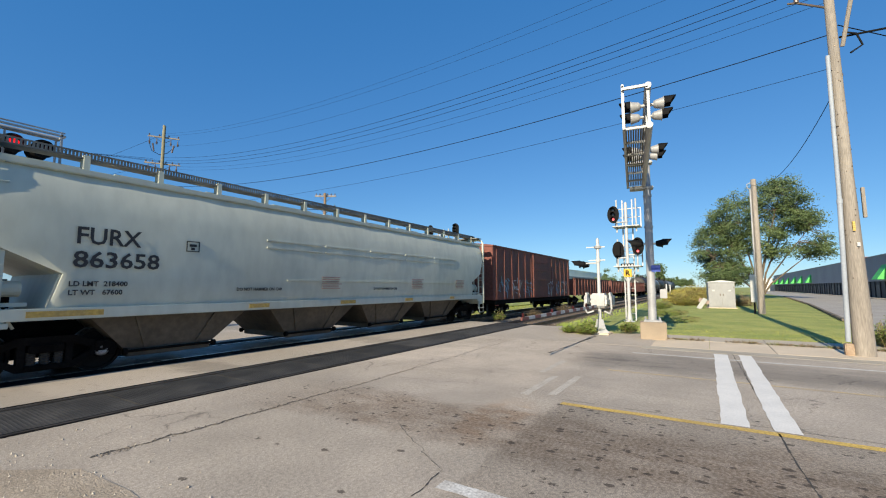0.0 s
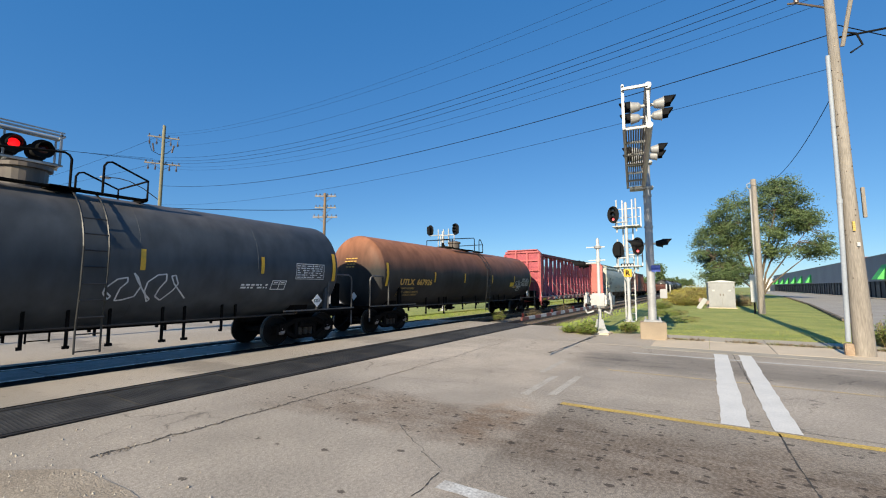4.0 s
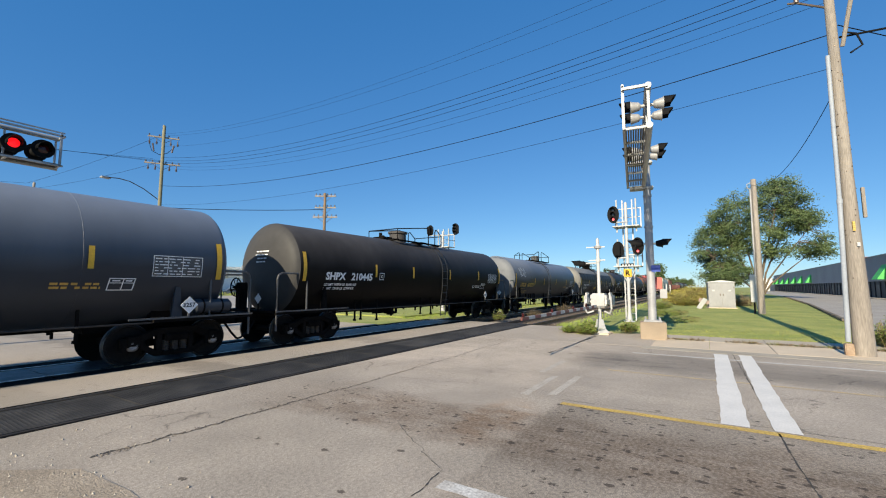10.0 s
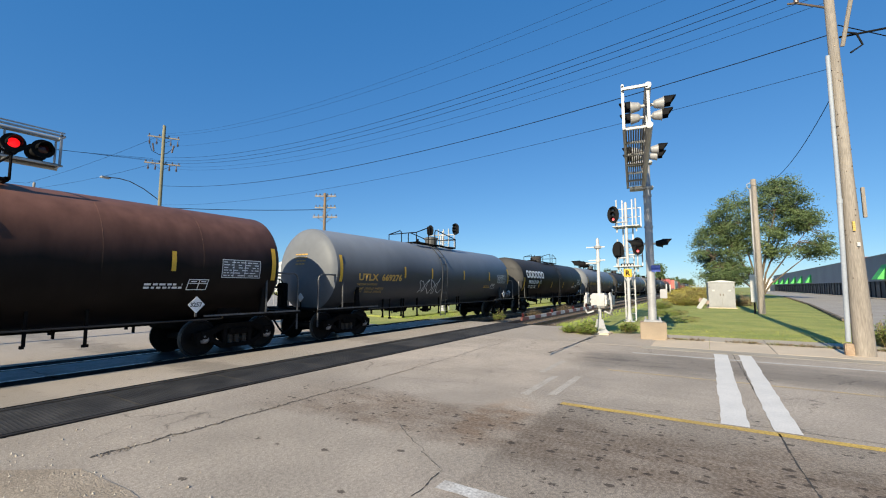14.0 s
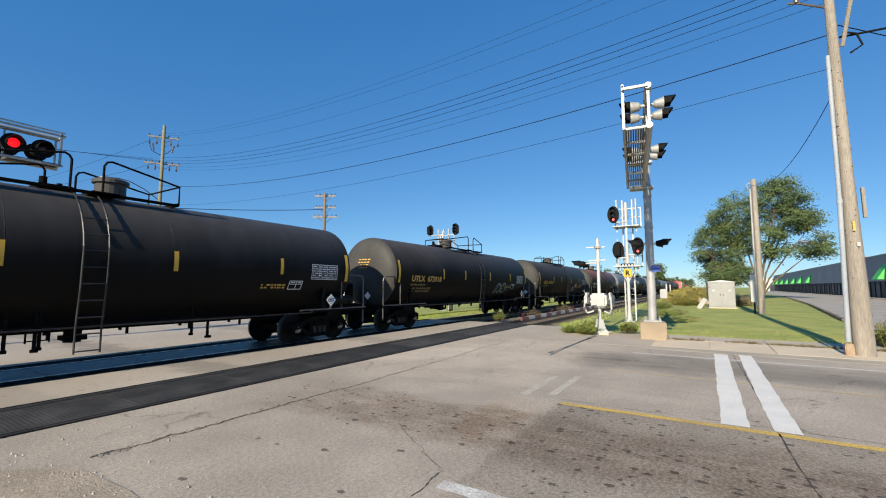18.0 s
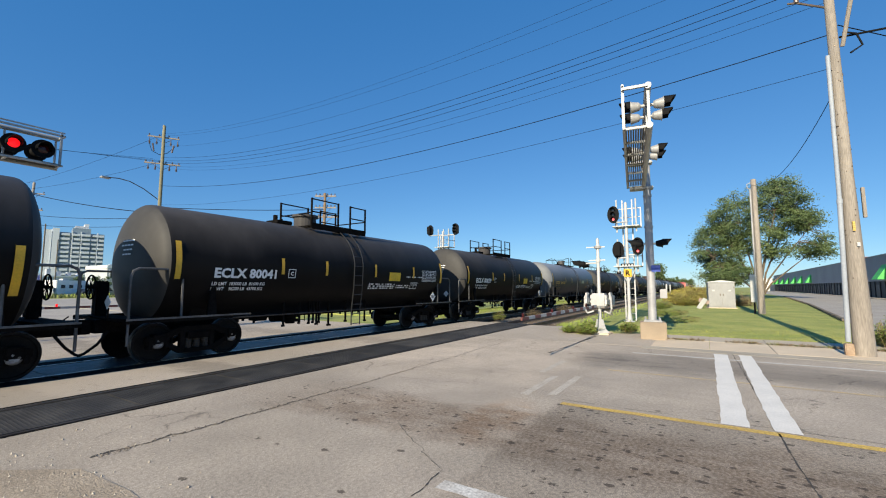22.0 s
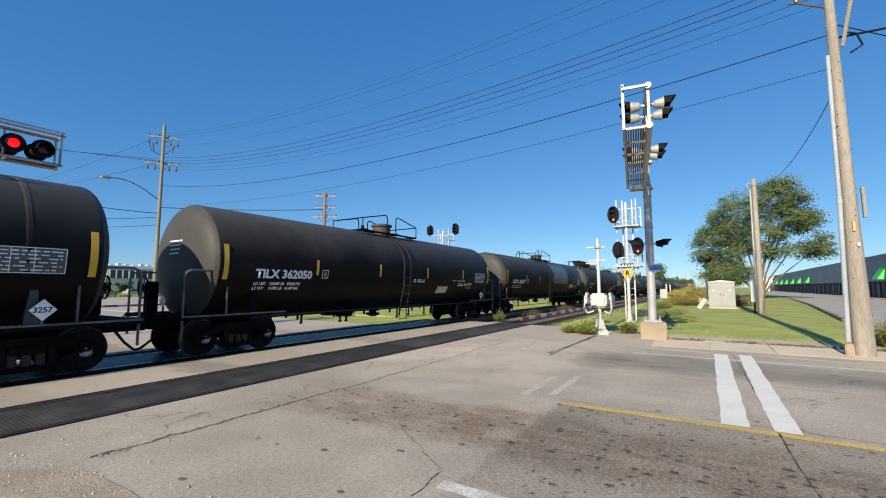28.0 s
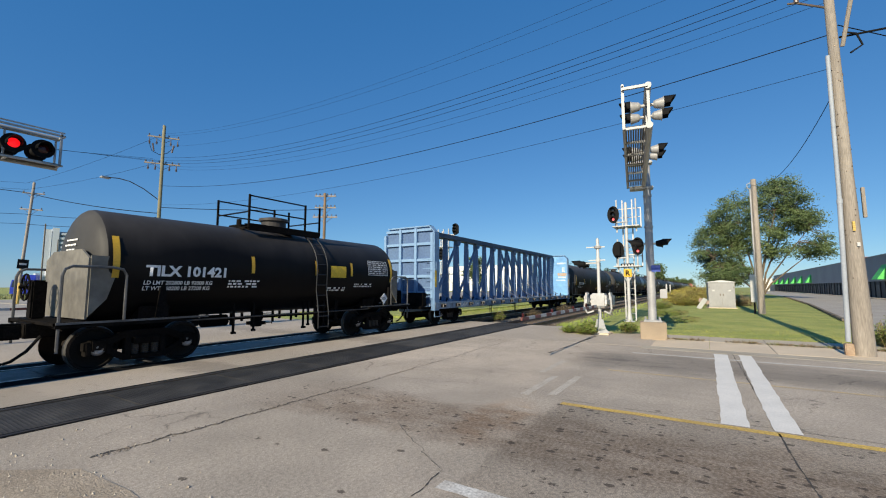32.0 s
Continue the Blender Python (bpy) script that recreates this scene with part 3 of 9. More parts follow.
def build_track(yc, name, label, panel_mat, fields, x_end):
    tr = thing(name, label, "railway track", kind="structure")
    prof = [(-0.075, 0), (0.075, 0), (0.075, 0.02), (0.02, 0.04), (0.015, 0.13), (0.037, 0.145), (0.037, 0.178), (0.03, 0.184), (-0.03, 0.184), (-0.037, 0.178), (-0.037, 0.145), (-0.015, 0.13), (-0.02, 0.04), (-0.075, 0.02)]
    for s in (-1, 1):
        y = yc + s * 0.7525
        part("rail", M().prism([(y + a, -0.184 + b) for a, b in prof], "x", -500, 1200), STEEL, tr, "rusty steel rail")
        part("rail_head", M().box(-500, 1200, y - 0.028, y + 0.028, 0.0, 0.003), SHINE if fields else surf("dull_rail_head", (0.1, 0.085, 0.075), (0.05, 0.043, 0.038), 0.5, 0.5, s1=3, s2=30, bump=0.05), tr, "polished running band of the rail" if fields else "dull brown running band of the rail")
        if not fields:
            part("edge_seal", M().box(-4.2, x_end, min(y + s * 0.05, y + s * 0.115), max(y + s * 0.05, y + s * 0.115), -0.1, 0.006, 0.006), EDGER, tr, "black rubber seal beside the rail")
    # crossing panels
    pan = M().box(0.002, 1.826, -0.66, 0.66, -0.12, -0.006, 0.01)
    if name == "track_near":
        for i in range(34):
            for j in range(24):
                x, y = 0.045 + i * 0.0525, -0.62 + j * 0.0525 + 0.013 * (i % 2)
                pan.add([(x - 0.018, y, -0.0065), (x, y - 0.018, -0.0065), (x + 0.018, y, -0.0065), (x, y + 0.018, -0.0065), (x, y, 0.001)], [(0, 1, 4), (1, 2, 4), (2, 3, 4), (3, 0, 4)])
    pan = pan.mesh("panel")
    pan.materials.append(panel_mat)
    fld = M().box(0.002, 1.826, -0.27, 0.27, -0.12, -0.004, 0.01).mesh("field_panel")
    fld.materials.append(EDGER)
    x = -4.2
    while x < x_end - 1.5:
        part("panel", pan, None, tr, at=pose(x, yc, 0))
        if fields:
            for s in (-1, 1):
                part("field_panel", fld, None, tr, at=pose(x, yc + s * 1.075, 0))
        x += 1.828
    part("panel_bed", M().box(-4.2, x, yc - 1.36 if fields else yc - 0.8, yc + 1.36 if fields else yc + 0.8, -0.3, -0.1), BLACKP, tr, "dark flangeway bed")
    # open track beyond the road: ties and ballast
    tie = M().box(-0.11, 0.11, -1.3, 1.3, -0.36, -0.185, 0.012).mesh("tie")
    tie.materials.append(TIE)
    for i in range(90):
        part("tie", tie, None, tr, at=pose(x + 0.35 + i * 0.55, yc, 0.002 * (i % 3), 0, 0, (i * 37 % 5 - 2) * 0.3))
    far = M()
    for i in range(500):
        a = x + 0.35 + (90 + i) * 0.55
        far.box(a - 0.11, a + 0.11, yc - 1.3, yc + 1.3, -0.3, -0.185)
    tagged(part("far_ties", far, TIE, tr), kind="stuff")
    part("ballast_bed", M().prism([(yc - 2.1, -0.36), (yc - 1.6, -0.22), (yc + 1.6, -0.22), (yc + 2.1, -0.36)], "x", x - 0.1, 1200), BALLAST, tr, "bed of brown-grey crushed stone")
    rnd = random.Random(int(yc))
    st = M()
    for i in range(2600):
        a, b = x + rnd.random() ** 1.6 * 55, yc + rnd.uniform(-1.95, 1.95)
        s = rnd.uniform(0.02, 0.05)
        z = -0.215 - max(0, abs(b - yc) - 1.6) * 0.28
        d = [(rnd.uniform(0.6, 1.2) * s) for _ in range(6)]
        st.add([(a - d[0], b, z), (a + d[1], b, z), (a, b - d[2], z), (a, b + d[3], z), (a, b, z + d[4])], [(0, 2, 4), (2, 1, 4), (1, 3, 4), (3, 0, 4)])
    tagged(part("loose_ballast", st, BALLAST, tr), kind="stuff")


build_ground()
build_road()
build_pavement()
build_track(YN, "track_near", "empty near track with ribbed rubber crossing panels", RUBBER, False, 19.3)
build_track(YT, "track_far", "railway track with smooth dark crossing panels", PANEL, True, 19.3)


# ---- signals at the crossing ----
def lamp_round(parent, x, y, z, facing, lit, r=0.15, back=0.3, label="", hl=1.0, shell=None):
    """A flashing lamp with its round backboard and hood; facing: -1 towards -y, 1 towards +y, or a pose turn."""
    a = pose(x, y, z, 0, 0, facing)
    ob = part("lamp", M().lathe([(-0.02, back), (0.0, back), (0.0, r + 0.02), (0.16, 0.1), (0.2, 0.07)], "y", 28), shell or BLACKP, parent, label or ("round grey lamp housing" if shell else "round black backboard"), a)
    part("lens", M().lathe([(-0.045, 0.05), (-0.035, r * 0.7), (-0.021, r)], "y", 24), REDLIT if lit else REDDIM, ob, "glowing red lens" if lit else "unlit dark red lens")
    hood, n = M(), 14
    pts = []
    for i in range(n + 1):
        t = math.pi * (-0.12 + 1.24 * i / n)
        c, s = math.cos(t), math.sin(t)
        pts.append((c, s))
    vs = [(c * (r + 0.03), -0.02, s * (r + 0.03)) for c, s in pts] + [(c * (r + 0.02), -0.24 * hl - 0.16 * hl * max(0, s), s * (r + 0.02)) for c, s in pts]
    vs += [(c * (r + 0.045), -0.02, s * (r + 0.045)) for c, s in pts] + [(c * (r + 0.035), -0.24 * hl - 0.16 * hl * max(0, s), s * (r + 0.035)) for c, s in pts]
    k = n + 1
    hood.add(vs, [(i, i + 1, k + i + 1, k + i) for i in range(n)] + [(2 * k + i, 3 * k + i, 3 * k + i + 1, 2 * k + i + 1) for i in range(n)] + [(k + i, k + i + 1, 3 * k + i + 1, 3 * k + i) for i in range(n)])
    part("hood", hood, BLACKP, ob)
    return ob


def cantilever(at, arm_end, lit, label, name_group, z0=5.06, z1=5.97, yo=0.0):
    """Mast at its own origin with a truss arm over the road along -x, lamps facing -y and +y."""
    t = thing("crossing_cantilever", label, "crossing signal", at, name_group)
    part("mast", M().lathe([(0.12, 0.17), (0.42, 0.135), (5.0, 0.125), (z1 + 0.1, 0.12), (z1 + 0.14, 0.1)], "z", 24), GALV, t, "grey painted steel mast", smooth=True)
    part("base_plate", M().box(-0.28, 0.28, -0.28, 0.28, 0.3, 0.37, 0.015), GALV, t)
    for x, y in ((-0.22, -0.22), (0.22, -0.22), (0.22, 0.22), (-0.22, 0.22)):
        part("anchor_bolt", M().cyl((x, y, 0.36), (x, y, 0.46), 0.025, n=6), GALV, t)
    part("foundation", M().box(-0.4, 0.4, -0.4, 0.4, -0.45, 0.31, 0.03), surf("stained_footing_concrete", (0.36, 0.285, 0.21), (0.27, 0.215, 0.16), 0.9, s1=1.5, s2=40, bump=0.3), t, "square stained concrete footing")
    w = 0.26
    L = arm_end
    for s in (-1, 1):
        for z in (z0, z1):
            if s < 0:
                part("chord", M().cyl((0.1, yo + s * w, z), (-L, yo + s * w, z), 0.075, n=14), GALV, t, smooth=True)
            else:
                part("chord", M().box(-L, 0.1, yo + s * w - 0.03, yo + s * w + 0.03, z - 0.03, z + 0.03, 0.006), GALV, t)
    n = 6
    for i in range(n + 1):
        x = -L + 0.08 + i * (L - 0.1) / n
        part("frame_bar", M().box(x - 0.025, x + 0.025, yo - w - 0.03, yo - w + 0.03, z0, z1).box(x - 0.025, x + 0.025, yo - w, yo + w, z0 - 0.03, z0 + 0.02), GALV, t)
        if i in (0, 2, 4, 6):
            part("handrail_post", M().box(x - 0.03, x + 0.03, yo + w - 0.03, yo + w + 0.03, z0, z1 + 0.12), GALV, t)
    part("end_bar", M().box(-L - 0.03, -L + 0.03, yo - w, yo + w, z1 - 0.03, z1 + 0.03), GALV, t)
    part("handrail", M().box(-L, 0, yo + w - 0.02, yo + w + 0.02, z1 + 0.08, z1 + 0.12), GALV, t)
    for j in range(9):
        y = yo - w + 0.06 + j * (2 * w - 0.1) / 8
        part("walkway_slat", M().box(-L + 0.1, -0.1, y - 0.017, y + 0.017, z0 + 0.02, z0 + 0.06), surf("dark_grating", (0.12, 0.11, 0.1), (0.07, 0.065, 0.06), 0.7, 0.3), t)
    for a, b in lit:
        for f in (0, 180):
            s = -1 if f == 0 else 1
            up = 0.78 if z0 < 5.3 and a < 2 else 0.5
            br = M().cyl((-L + a, yo - w + s * 0.05, z0 + up), (-L + a, yo - w + s * 0.3, z0 + up), 0.04, n=10)
            part("lamp_bracket", br, GALV, t)
            up = 0.78 if z0 < 5.3 and a < 2 else 0.5
            lamp_round(t, -L + a, yo - w + s * 0.34, z0 + up, f, b, **(dict(back=0.3) if z0 > 5.3 else dict(r=0.115, back=0.15, hl=0.7, shell=GALV)))
    [part("saddle_clamp", M().box(-0.2, 0.2, min(0, yo) - 0.2, max(0, yo) + 0.2, z - 0.13, z - 0.04, 0.02), GALV, t) for z in (z0, z1)]
    return t


near = cantilever(pose(16.25, 1.62, 0.26, 0, 0, 7.6), 6.25, ((0.85, False), (1.6, False), (3.6, False), (4.3, False)), "grey steel crossing cantilever with truss arm and black-hooded red lamps", "crossing cantilevers", yo=0.36)
far = cantilever(pose(-2.6, 18.3, 0.26, 0, 0, 180), 7.55, ((0.47, False), (1.17, True), (4.0, False)), "grey truss cantilever with one red lamp lit, over the far lanes", "crossing cantilevers", 5.5, 6.52)


def near_mast_extras():
    t = near
    part("cable", M().tube([(0.17, -0.06, 0.2), (0.18, -0.08, 2.2), (0.24, -0.1, 3.4), (0.17, -0.07, 4.4), (0.19, 0, 5.6)], 0.018), BLACKP, t, "black cable up the mast")
    for z in (1.3, 2.4, 3.6, 4.7):
        part("band", M().lathe([(z - 0.03, 0.145), (z + 0.03, 0.145)], "z", 20), GALV, t)
    part("info_plate", M().box(-0.16, -0.14, -0.3, -0.02, 2.02, 2.24), surf("blue_plate", (0.03, 0.07, 0.4), None, 0.4, s1=4, s2=30), t, "small blue information plate")
    part("pull_box", M().box(0.3, 0.48, -0.5, -0.28, 1.1, 1.42, 0.01), GALV, t)
    for s in (0, 180):
        part("lamp_bracket", M().cyl((0, 0, 3.0), (0.0, -0.3 if s == 0 else 0.3, 3.0), 0.035, n=10), GALV, t)
        lamp_round(t, 0.0, -0.4 if s == 0 else 0.4, 3.0, s, False, r=0.115, back=0.15, hl=0.75)


near_mast_extras()


def gate(at, arm_dir, arm_len, label, lamps):
    t = thing("crossing_gate", label, "crossing gate", at, "crossing gates")
    part("mast", M().lathe([(0.1, 0.13), (0.35, 0.1), (0.4, 0.062), (3.55, 0.055), (3.62, 0.03)], "z", 18), WHITE, t, "white painted pipe mast", smooth=True)
    part("base", M().lathe([(0.0, 0.33), (0.1, 0.3), (0.2, 0.2), (0.55, 0.12)], "z", 4), WHITE, t, "white cast base")
    part("footing", M().box(-0.3, 0.55, -0.35, 0.35, -0.4, 0.06, 0.02), CONC, t)
    part("mechanism", M().box(-0.22, 0.22, -0.27, 0.27, 1.0, 1.52, 0.05), WHITE, t, "white gate machine housing")
    part("arm_loop", M().tube([(0.1 * arm_dir, 0.38, 1.5), (0.3 * arm_dir, 0.46, 1.4), (0.3 * arm_dir, 0.48, 0.95), (0.2 * arm_dir, 0.4, 0.78), (0.1 * arm_dir, 0.2, 0.85)], 0.035, 7), WHITE, t)
    part("arm_loop", M().tube([(0.1 * arm_dir, -0.38, 1.5), (0.3 * arm_dir, -0.46, 1.4), (0.3 * arm_dir, -0.48, 0.95), (0.2 * arm_dir, -0.4, 0.78), (0.1 * arm_dir, -0.2, 0.85)], 0.035, 7), WHITE, t)
    part("housing_door", M().box(-0.14, 0.14, -0.29, -0.265, 1.08, 1.44, 0.01), WHITE, t)
    part("shaft", M().cyl((0, -0.42, 1.2), (0, 0.42, 1.2), 0.06), WHITE, t)
    for s in (-1, 1):
        part("support_arm", M().prism([(-0.35 * arm_dir, 1.32), (0.6 * arm_dir, 1.3), (0.62 * arm_dir, 1.16), (-0.35 * arm_dir, 1.08)], "y", s * 0.35 - 0.03, s * 0.35 + 0.03), WHITE, t)
        part("counterweight", M().box(min(-0.75 * arm_dir, -0.3 * arm_dir), max(-0.75 * arm_dir, -0.3 * arm_dir), s * 0.36 - 0.06, s * 0.36 + 0.06, 1.06, 1.44, 0.02), WHITE, t)
        part("weight_plate", M().box(-0.28, 0.12, s * 0.42 - 0.03, s * 0.42 + 0.03, 1.28, 1.56, 0.02), WHITE, t)
    n = int(arm_len / 0.41)
    for i in range(n):
        a, b = 0.55 + i * 0.41, 0.55 + (i + 1) * 0.41
        h = 0.042 - 0.012 * i / n
        part("red_stripe" if i % 2 else "white_stripe", M().box(min(a * arm_dir, b * arm_dir), max(a * arm_dir, b * arm_dir), -0.02, 0.02, 1.06 - h * 1.2, 1.06 + h), REDSTRIPE if i % 2 else WHITE, t)
        if i in (n - 1, n - 6, n - 11, n - 15):
            ob = part("arm_lamp", M().cyl((b * arm_dir - 0.1 * arm_dir, 0, 1.09), (b * arm_dir - 0.1 * arm_dir, 0, 1.18), 0.032, n=12), REDLIT if lamps else REDDIM, t, "small red arm lamp")
    if lamps:
        part("cross_arm", M().box(-0.62, 0.62, -0.03, 0.03, 2.68, 2.75), WHITE, t)
        for s in (-1, 1):
            lamp_round(t, s * 0.42, 0.14, 2.72, 180, False)
    else:
        for z in (2.75, 3.25):
            part("cross_arm", M().box(-0.02, 0.02, -0.26, 0.42 if z > 3 else 0.34, z, z + 0.04), WHITE, t)
            part("clamp", M().lathe([(z - 0.05, 0.085), (z + 0.09, 0.085)], "z", 14), WHITE, t)
        part("lamp_arm", M().cyl((0, 0, 2.66), (0, 0.72, 2.66), 0.03, n=8), WHITE, t)
        for x in (-0.3, 0.3):
            lamp_round(t, x, 0.6, 2.62, 180, False, r=0.1, back=0.15, hl=0.8)
    part("bell", M().lathe([(3.2, 0.02), (3.22, 0.13), (3.3, 0.14), (3.33, 0.03)], "z", 18), GALV, t, smooth=True)
    return t


gate(pose(16.7, 3.45, 0.0), -1, 7.6, "white crossing gate with its striped arm lowered over the lanes", False)
gate(pose(-3.4, 18.6, 0.0), 1, 12.6, "white crossing gate with red striped arm lowered beyond the train", True)


SILVER = surf("silver_white_paint", (0.52, 0.52, 0.53), (0.42, 0.42, 0.43), 0.45, s1=1.5, s2=25, bump=0.04, fine=0.12)


def rail_signal(at, heads, sign, label):
    t = thing("railway_signal", label, "railway signal", at, "railway signals")
    part("mast", M().lathe([(0.0, 0.28), (0.05, 0.28), (0.06, 0.13), (0.55, 0.075), (5.9, 0.07), (5.95, 0.02)], "z", 18), SILVER, t, "silver signal mast", smooth=True)
    part("foundation", M().box(-0.35, 0.35, -0.35, 0.35, -0.4, 0.02, 0.02), CONC, t)
    for s in (-1, 1):
        part("ladder_rail", M().box(0.49, 0.55, s * 0.23 - 0.03, s * 0.23 + 0.03, 0.05, 6.15), SILVER, t)
    for i in range(18):
        part("rung", M().cyl((0.52, -0.2, 0.4 + i * 0.31), (0.52, 0.2, 0.4 + i * 0.31), 0.012, n=6), SILVER, t)
    for z in (2.75, 4.75):
        part("platform", M().box(-0.2, 0.75, -0.62, 0.62, z - 0.05, z, 0.008), SILVER, t)
        for y in (-0.6, 0.6):
            part("guard_post", M().box(0.67, 0.73, y - 0.03, y + 0.03, z, z + 1.0), SILVER, t)
            part("stand_pipe", M().cyl((0.1, y * 0.75, z - 0.3), (0.1, y * 0.75, z + 1.35), 0.04, n=10), SILVER, t)
        part("guard_rail", M().box(0.68, 0.72, -0.6, 0.6, z + 0.95, z + 1.0).box(0.68, 0.72, -0.6, 0.6, z + 0.5, z + 0.54), SILVER, t)
    for y, z, lit, flip in heads:
        k = -1 if not flip else 1
        hd = part("signal_head", M().prism([(y + 0.28 * math.cos(a), z + 0.44 * math.sin(a)) for a in [i * math.pi / 10 for i in range(20)]], "x", 0.05 * k, 0.08 * k), BLACKP, t, "oval black signal backboard")
        part("bracket", M().cyl((0, y, z - 0.4), (0, 0, z - 0.4), 0.035), SILVER, t)
        part("housing", M().box(min(0.07 * -k, 0.25 * -k), max(0.07 * -k, 0.25 * -k), y - 0.13, y + 0.13, z - 0.3, z + 0.3, 0.03), BLACKP, hd)
        for i, dz in enumerate((0.24, 0, -0.24)):
            part("lens", M().lathe([(0.085, 0.02), (0.088, 0.06), (0.082, 0.065)] if k > 0 else [(-0.085, 0.02), (-0.088, 0.06), (-0.082, 0.065)], "x", 16, (0, y, z + dz)), SIGRED if lit == i else GLASS, hd)
            hood = M()
            for q in range(8):
                a0, a1 = math.pi * q / 8 - 0.1, math.pi * (q + 1) / 8 + 0.05
                hood.add([(0.08 * k, y + 0.11 * math.cos(a), z + dz + 0.11 * math.sin(a)) for a in (a0, a1)] + [(0.34 * k, y + 0.11 * math.cos(a), z + dz + 0.11 * math.sin(a)) for a in (a1, a0)], [(0, 1, 2, 3)])
            part("hood", hood, BLACKP, hd)
    if sign:
        part("number_board", M().box(-0.1, -0.08, -0.3, 0.3, 2.66, 2.86), BLACKP, t, "black board with pale marks")
        for i in range(4):
            part("mark", M().box(-0.106, -0.1, 0.24 - i * 0.14 - 0.08, 0.24 - i * 0.14, 2.7, 2.82), WHITE, t)
        pl = part("sign_plate", M().box(-0.1, -0.08, -0.19, 0.19, 2.2, 2.6, 0.01), surf("sign_yellow", (0.75, 0.45, 0.02), None, 0.45, s1=3, s2=20, bump=0, fine=0.1), t, "yellow plate lettered R")
        me = letters("R", 0.34, 0.012)
        me.materials.append(BLACKP)
        part("letter", me, None, pl, at=Matrix.Translation((-0.105, 0.11, 2.28)) @ Matrix(((0, 0, -1, 0), (-1, 0, 0, 0), (0, 1, 0, 0), (0, 0, 0, 1))))
        for s in (-1, 1):
            part("strut", M().cyl((-0.03, 0, 1.9), (-0.03, s * 0.42, 2.72), 0.025), SILVER, t)
    return t


rail_signal(pose(22.5, 3.25, 0.05), ((0.58, 5.35, 2, False), (-0.5, 3.7, 2, False), (0.42, 3.55, 9, True)), True, "silver railway signal mast with red aspects and ladder")
rail_signal(pose(26.6, 16.6, 0.0), ((1.15, 6.05, 9, True), (-1.15, 6.0, 9, False), (0.1, 4.2, 9, False)), False, "silver railway signal mast with black oval heads beyond the train")


# ---- poles and wires ----
def pole(name, at, h, r0, r1, mat, label, cat="utility pole"):
    t = thing(name, label, cat, at, "utility poles")
    part("shaft", M().lathe([(-0.3, r0), (0, r0), (h * 0.36, r0 * 0.4 + r1 * 0.6), (h - 0.05, r1), (h, r1 * 0.8)], "z", 20), mat, t, smooth=True)
    return t


def crossarm(t, z, w, n, turn=0.0, braces=True, along=None):
    a = pose(0, 0, 0, 0, 0, turn)
    arm = part("crossarm", M().box(-w, w, 0.12, 0.22, z - 0.06, z + 0.06, 0.01), WOODP, t, "wooden crossarm", at=a)
    for i in range(n):
        x = -w + 0.12 + i * (2 * w - 0.24) / max(n - 1, 1)
        part("insulator", M().lathe([(z + 0.06, 0.02), (z + 0.1, 0.02), (z + 0.11, 0.06), (z + 0.16, 0.05), (z + 0.17, 0.07), (z + 0.23, 0.04), (z + 0.26, 0.02)], "z", 10, (x, 0.17, 0)), PORCELAIN, arm)
    if braces:
        part("brace", M().box(-0.02, 0.02, 0.1, 0.13, z - 0.6, z - 0.55).cyl((-w * 0.6, 0.13, z - 0.05), (0, 0.13, z - 0.6), 0.02, n=5).cyl((w * 0.6, 0.13, z - 0.05), (0, 0.13, z - 0.6), 0.02, n=5), STEEL, arm)


pa = pole("utility_pole", pose(15.0, -3.36, 0.05, -0.6, 0, 0), 13.0, 0.225, 0.085, WOODP, "tall weathered wooden utility pole with a white conduit")
part("conduit", M().cyl((-0.1, 0.31, 0.3), (-0.1, 0.21, 4.0), 0.055, n=14).cyl((-0.1, 0.21, 4.0), (-0.1, 0.16, 8.0), 0.05, n=14).cyl((-0.1, 0.21, 3.9), (-0.1, 0.21, 4.02), 0.065, n=14), surf("white_conduit", (0.36, 0.39, 0.44), (0.3, 0.33, 0.38), 0.4, s1=1, s2=20, bump=0.03, fine=0.1), pa, "pale plastic conduit up the pole")
part("conduit_foot", M().box(-0.2, 0.0, 0.22, 0.4, -0.1, 0.26, 0.02), surf("rust_stained_concrete", (0.42, 0.33, 0.24), (0.26, 0.16, 0.1), 0.85, s1=4, s2=30), pa, "rust-stained concrete foot")
part("notice_board", M().box(-0.05, 0.05, -0.31, -0.24, 3.5, 4.3, 0.01), WOODP, pa, "small board nailed to the pole")
part("yellow_tag", M().box(-0.22, -0.16, -0.02, 0.03, 3.15, 3.4), YELLOWP, pa)
part("white_tag", M().box(-0.215, -0.19, -0.08, -0.02, 2.75, 2.85), WHITE, pa)
part("wood_brace", M().cyl((-0.05, -0.17, 8.2), (-0.55, -0.55, 10.4), 0.05, n=8), WOODP, pa, "slanting brace near the top")
crossarm(pa, 11.6, 1.2, 4, 0)
part("insulator_bracket", M().tube([(0, 0.1, 9.45), (-0.1, 0.7, 9.75), (-0.1, 0.9, 9.8)], 0.03).cyl((-0.1, 0.7, 9.75), (-0.1, 0.7, 10.0), 0.06, n=10), PORCELAIN, pa, "dark insulator bracket")
part("cable_loop", M().tube([(-0.05, -0.2, 8.6), (-0.1, -0.45, 8.45), (-0.1, -0.55, 8.1), (-0.1, -0.3, 7.95)], 0.025), BLACKP, pa, "black cable loop")
rnd = random.Random(3)
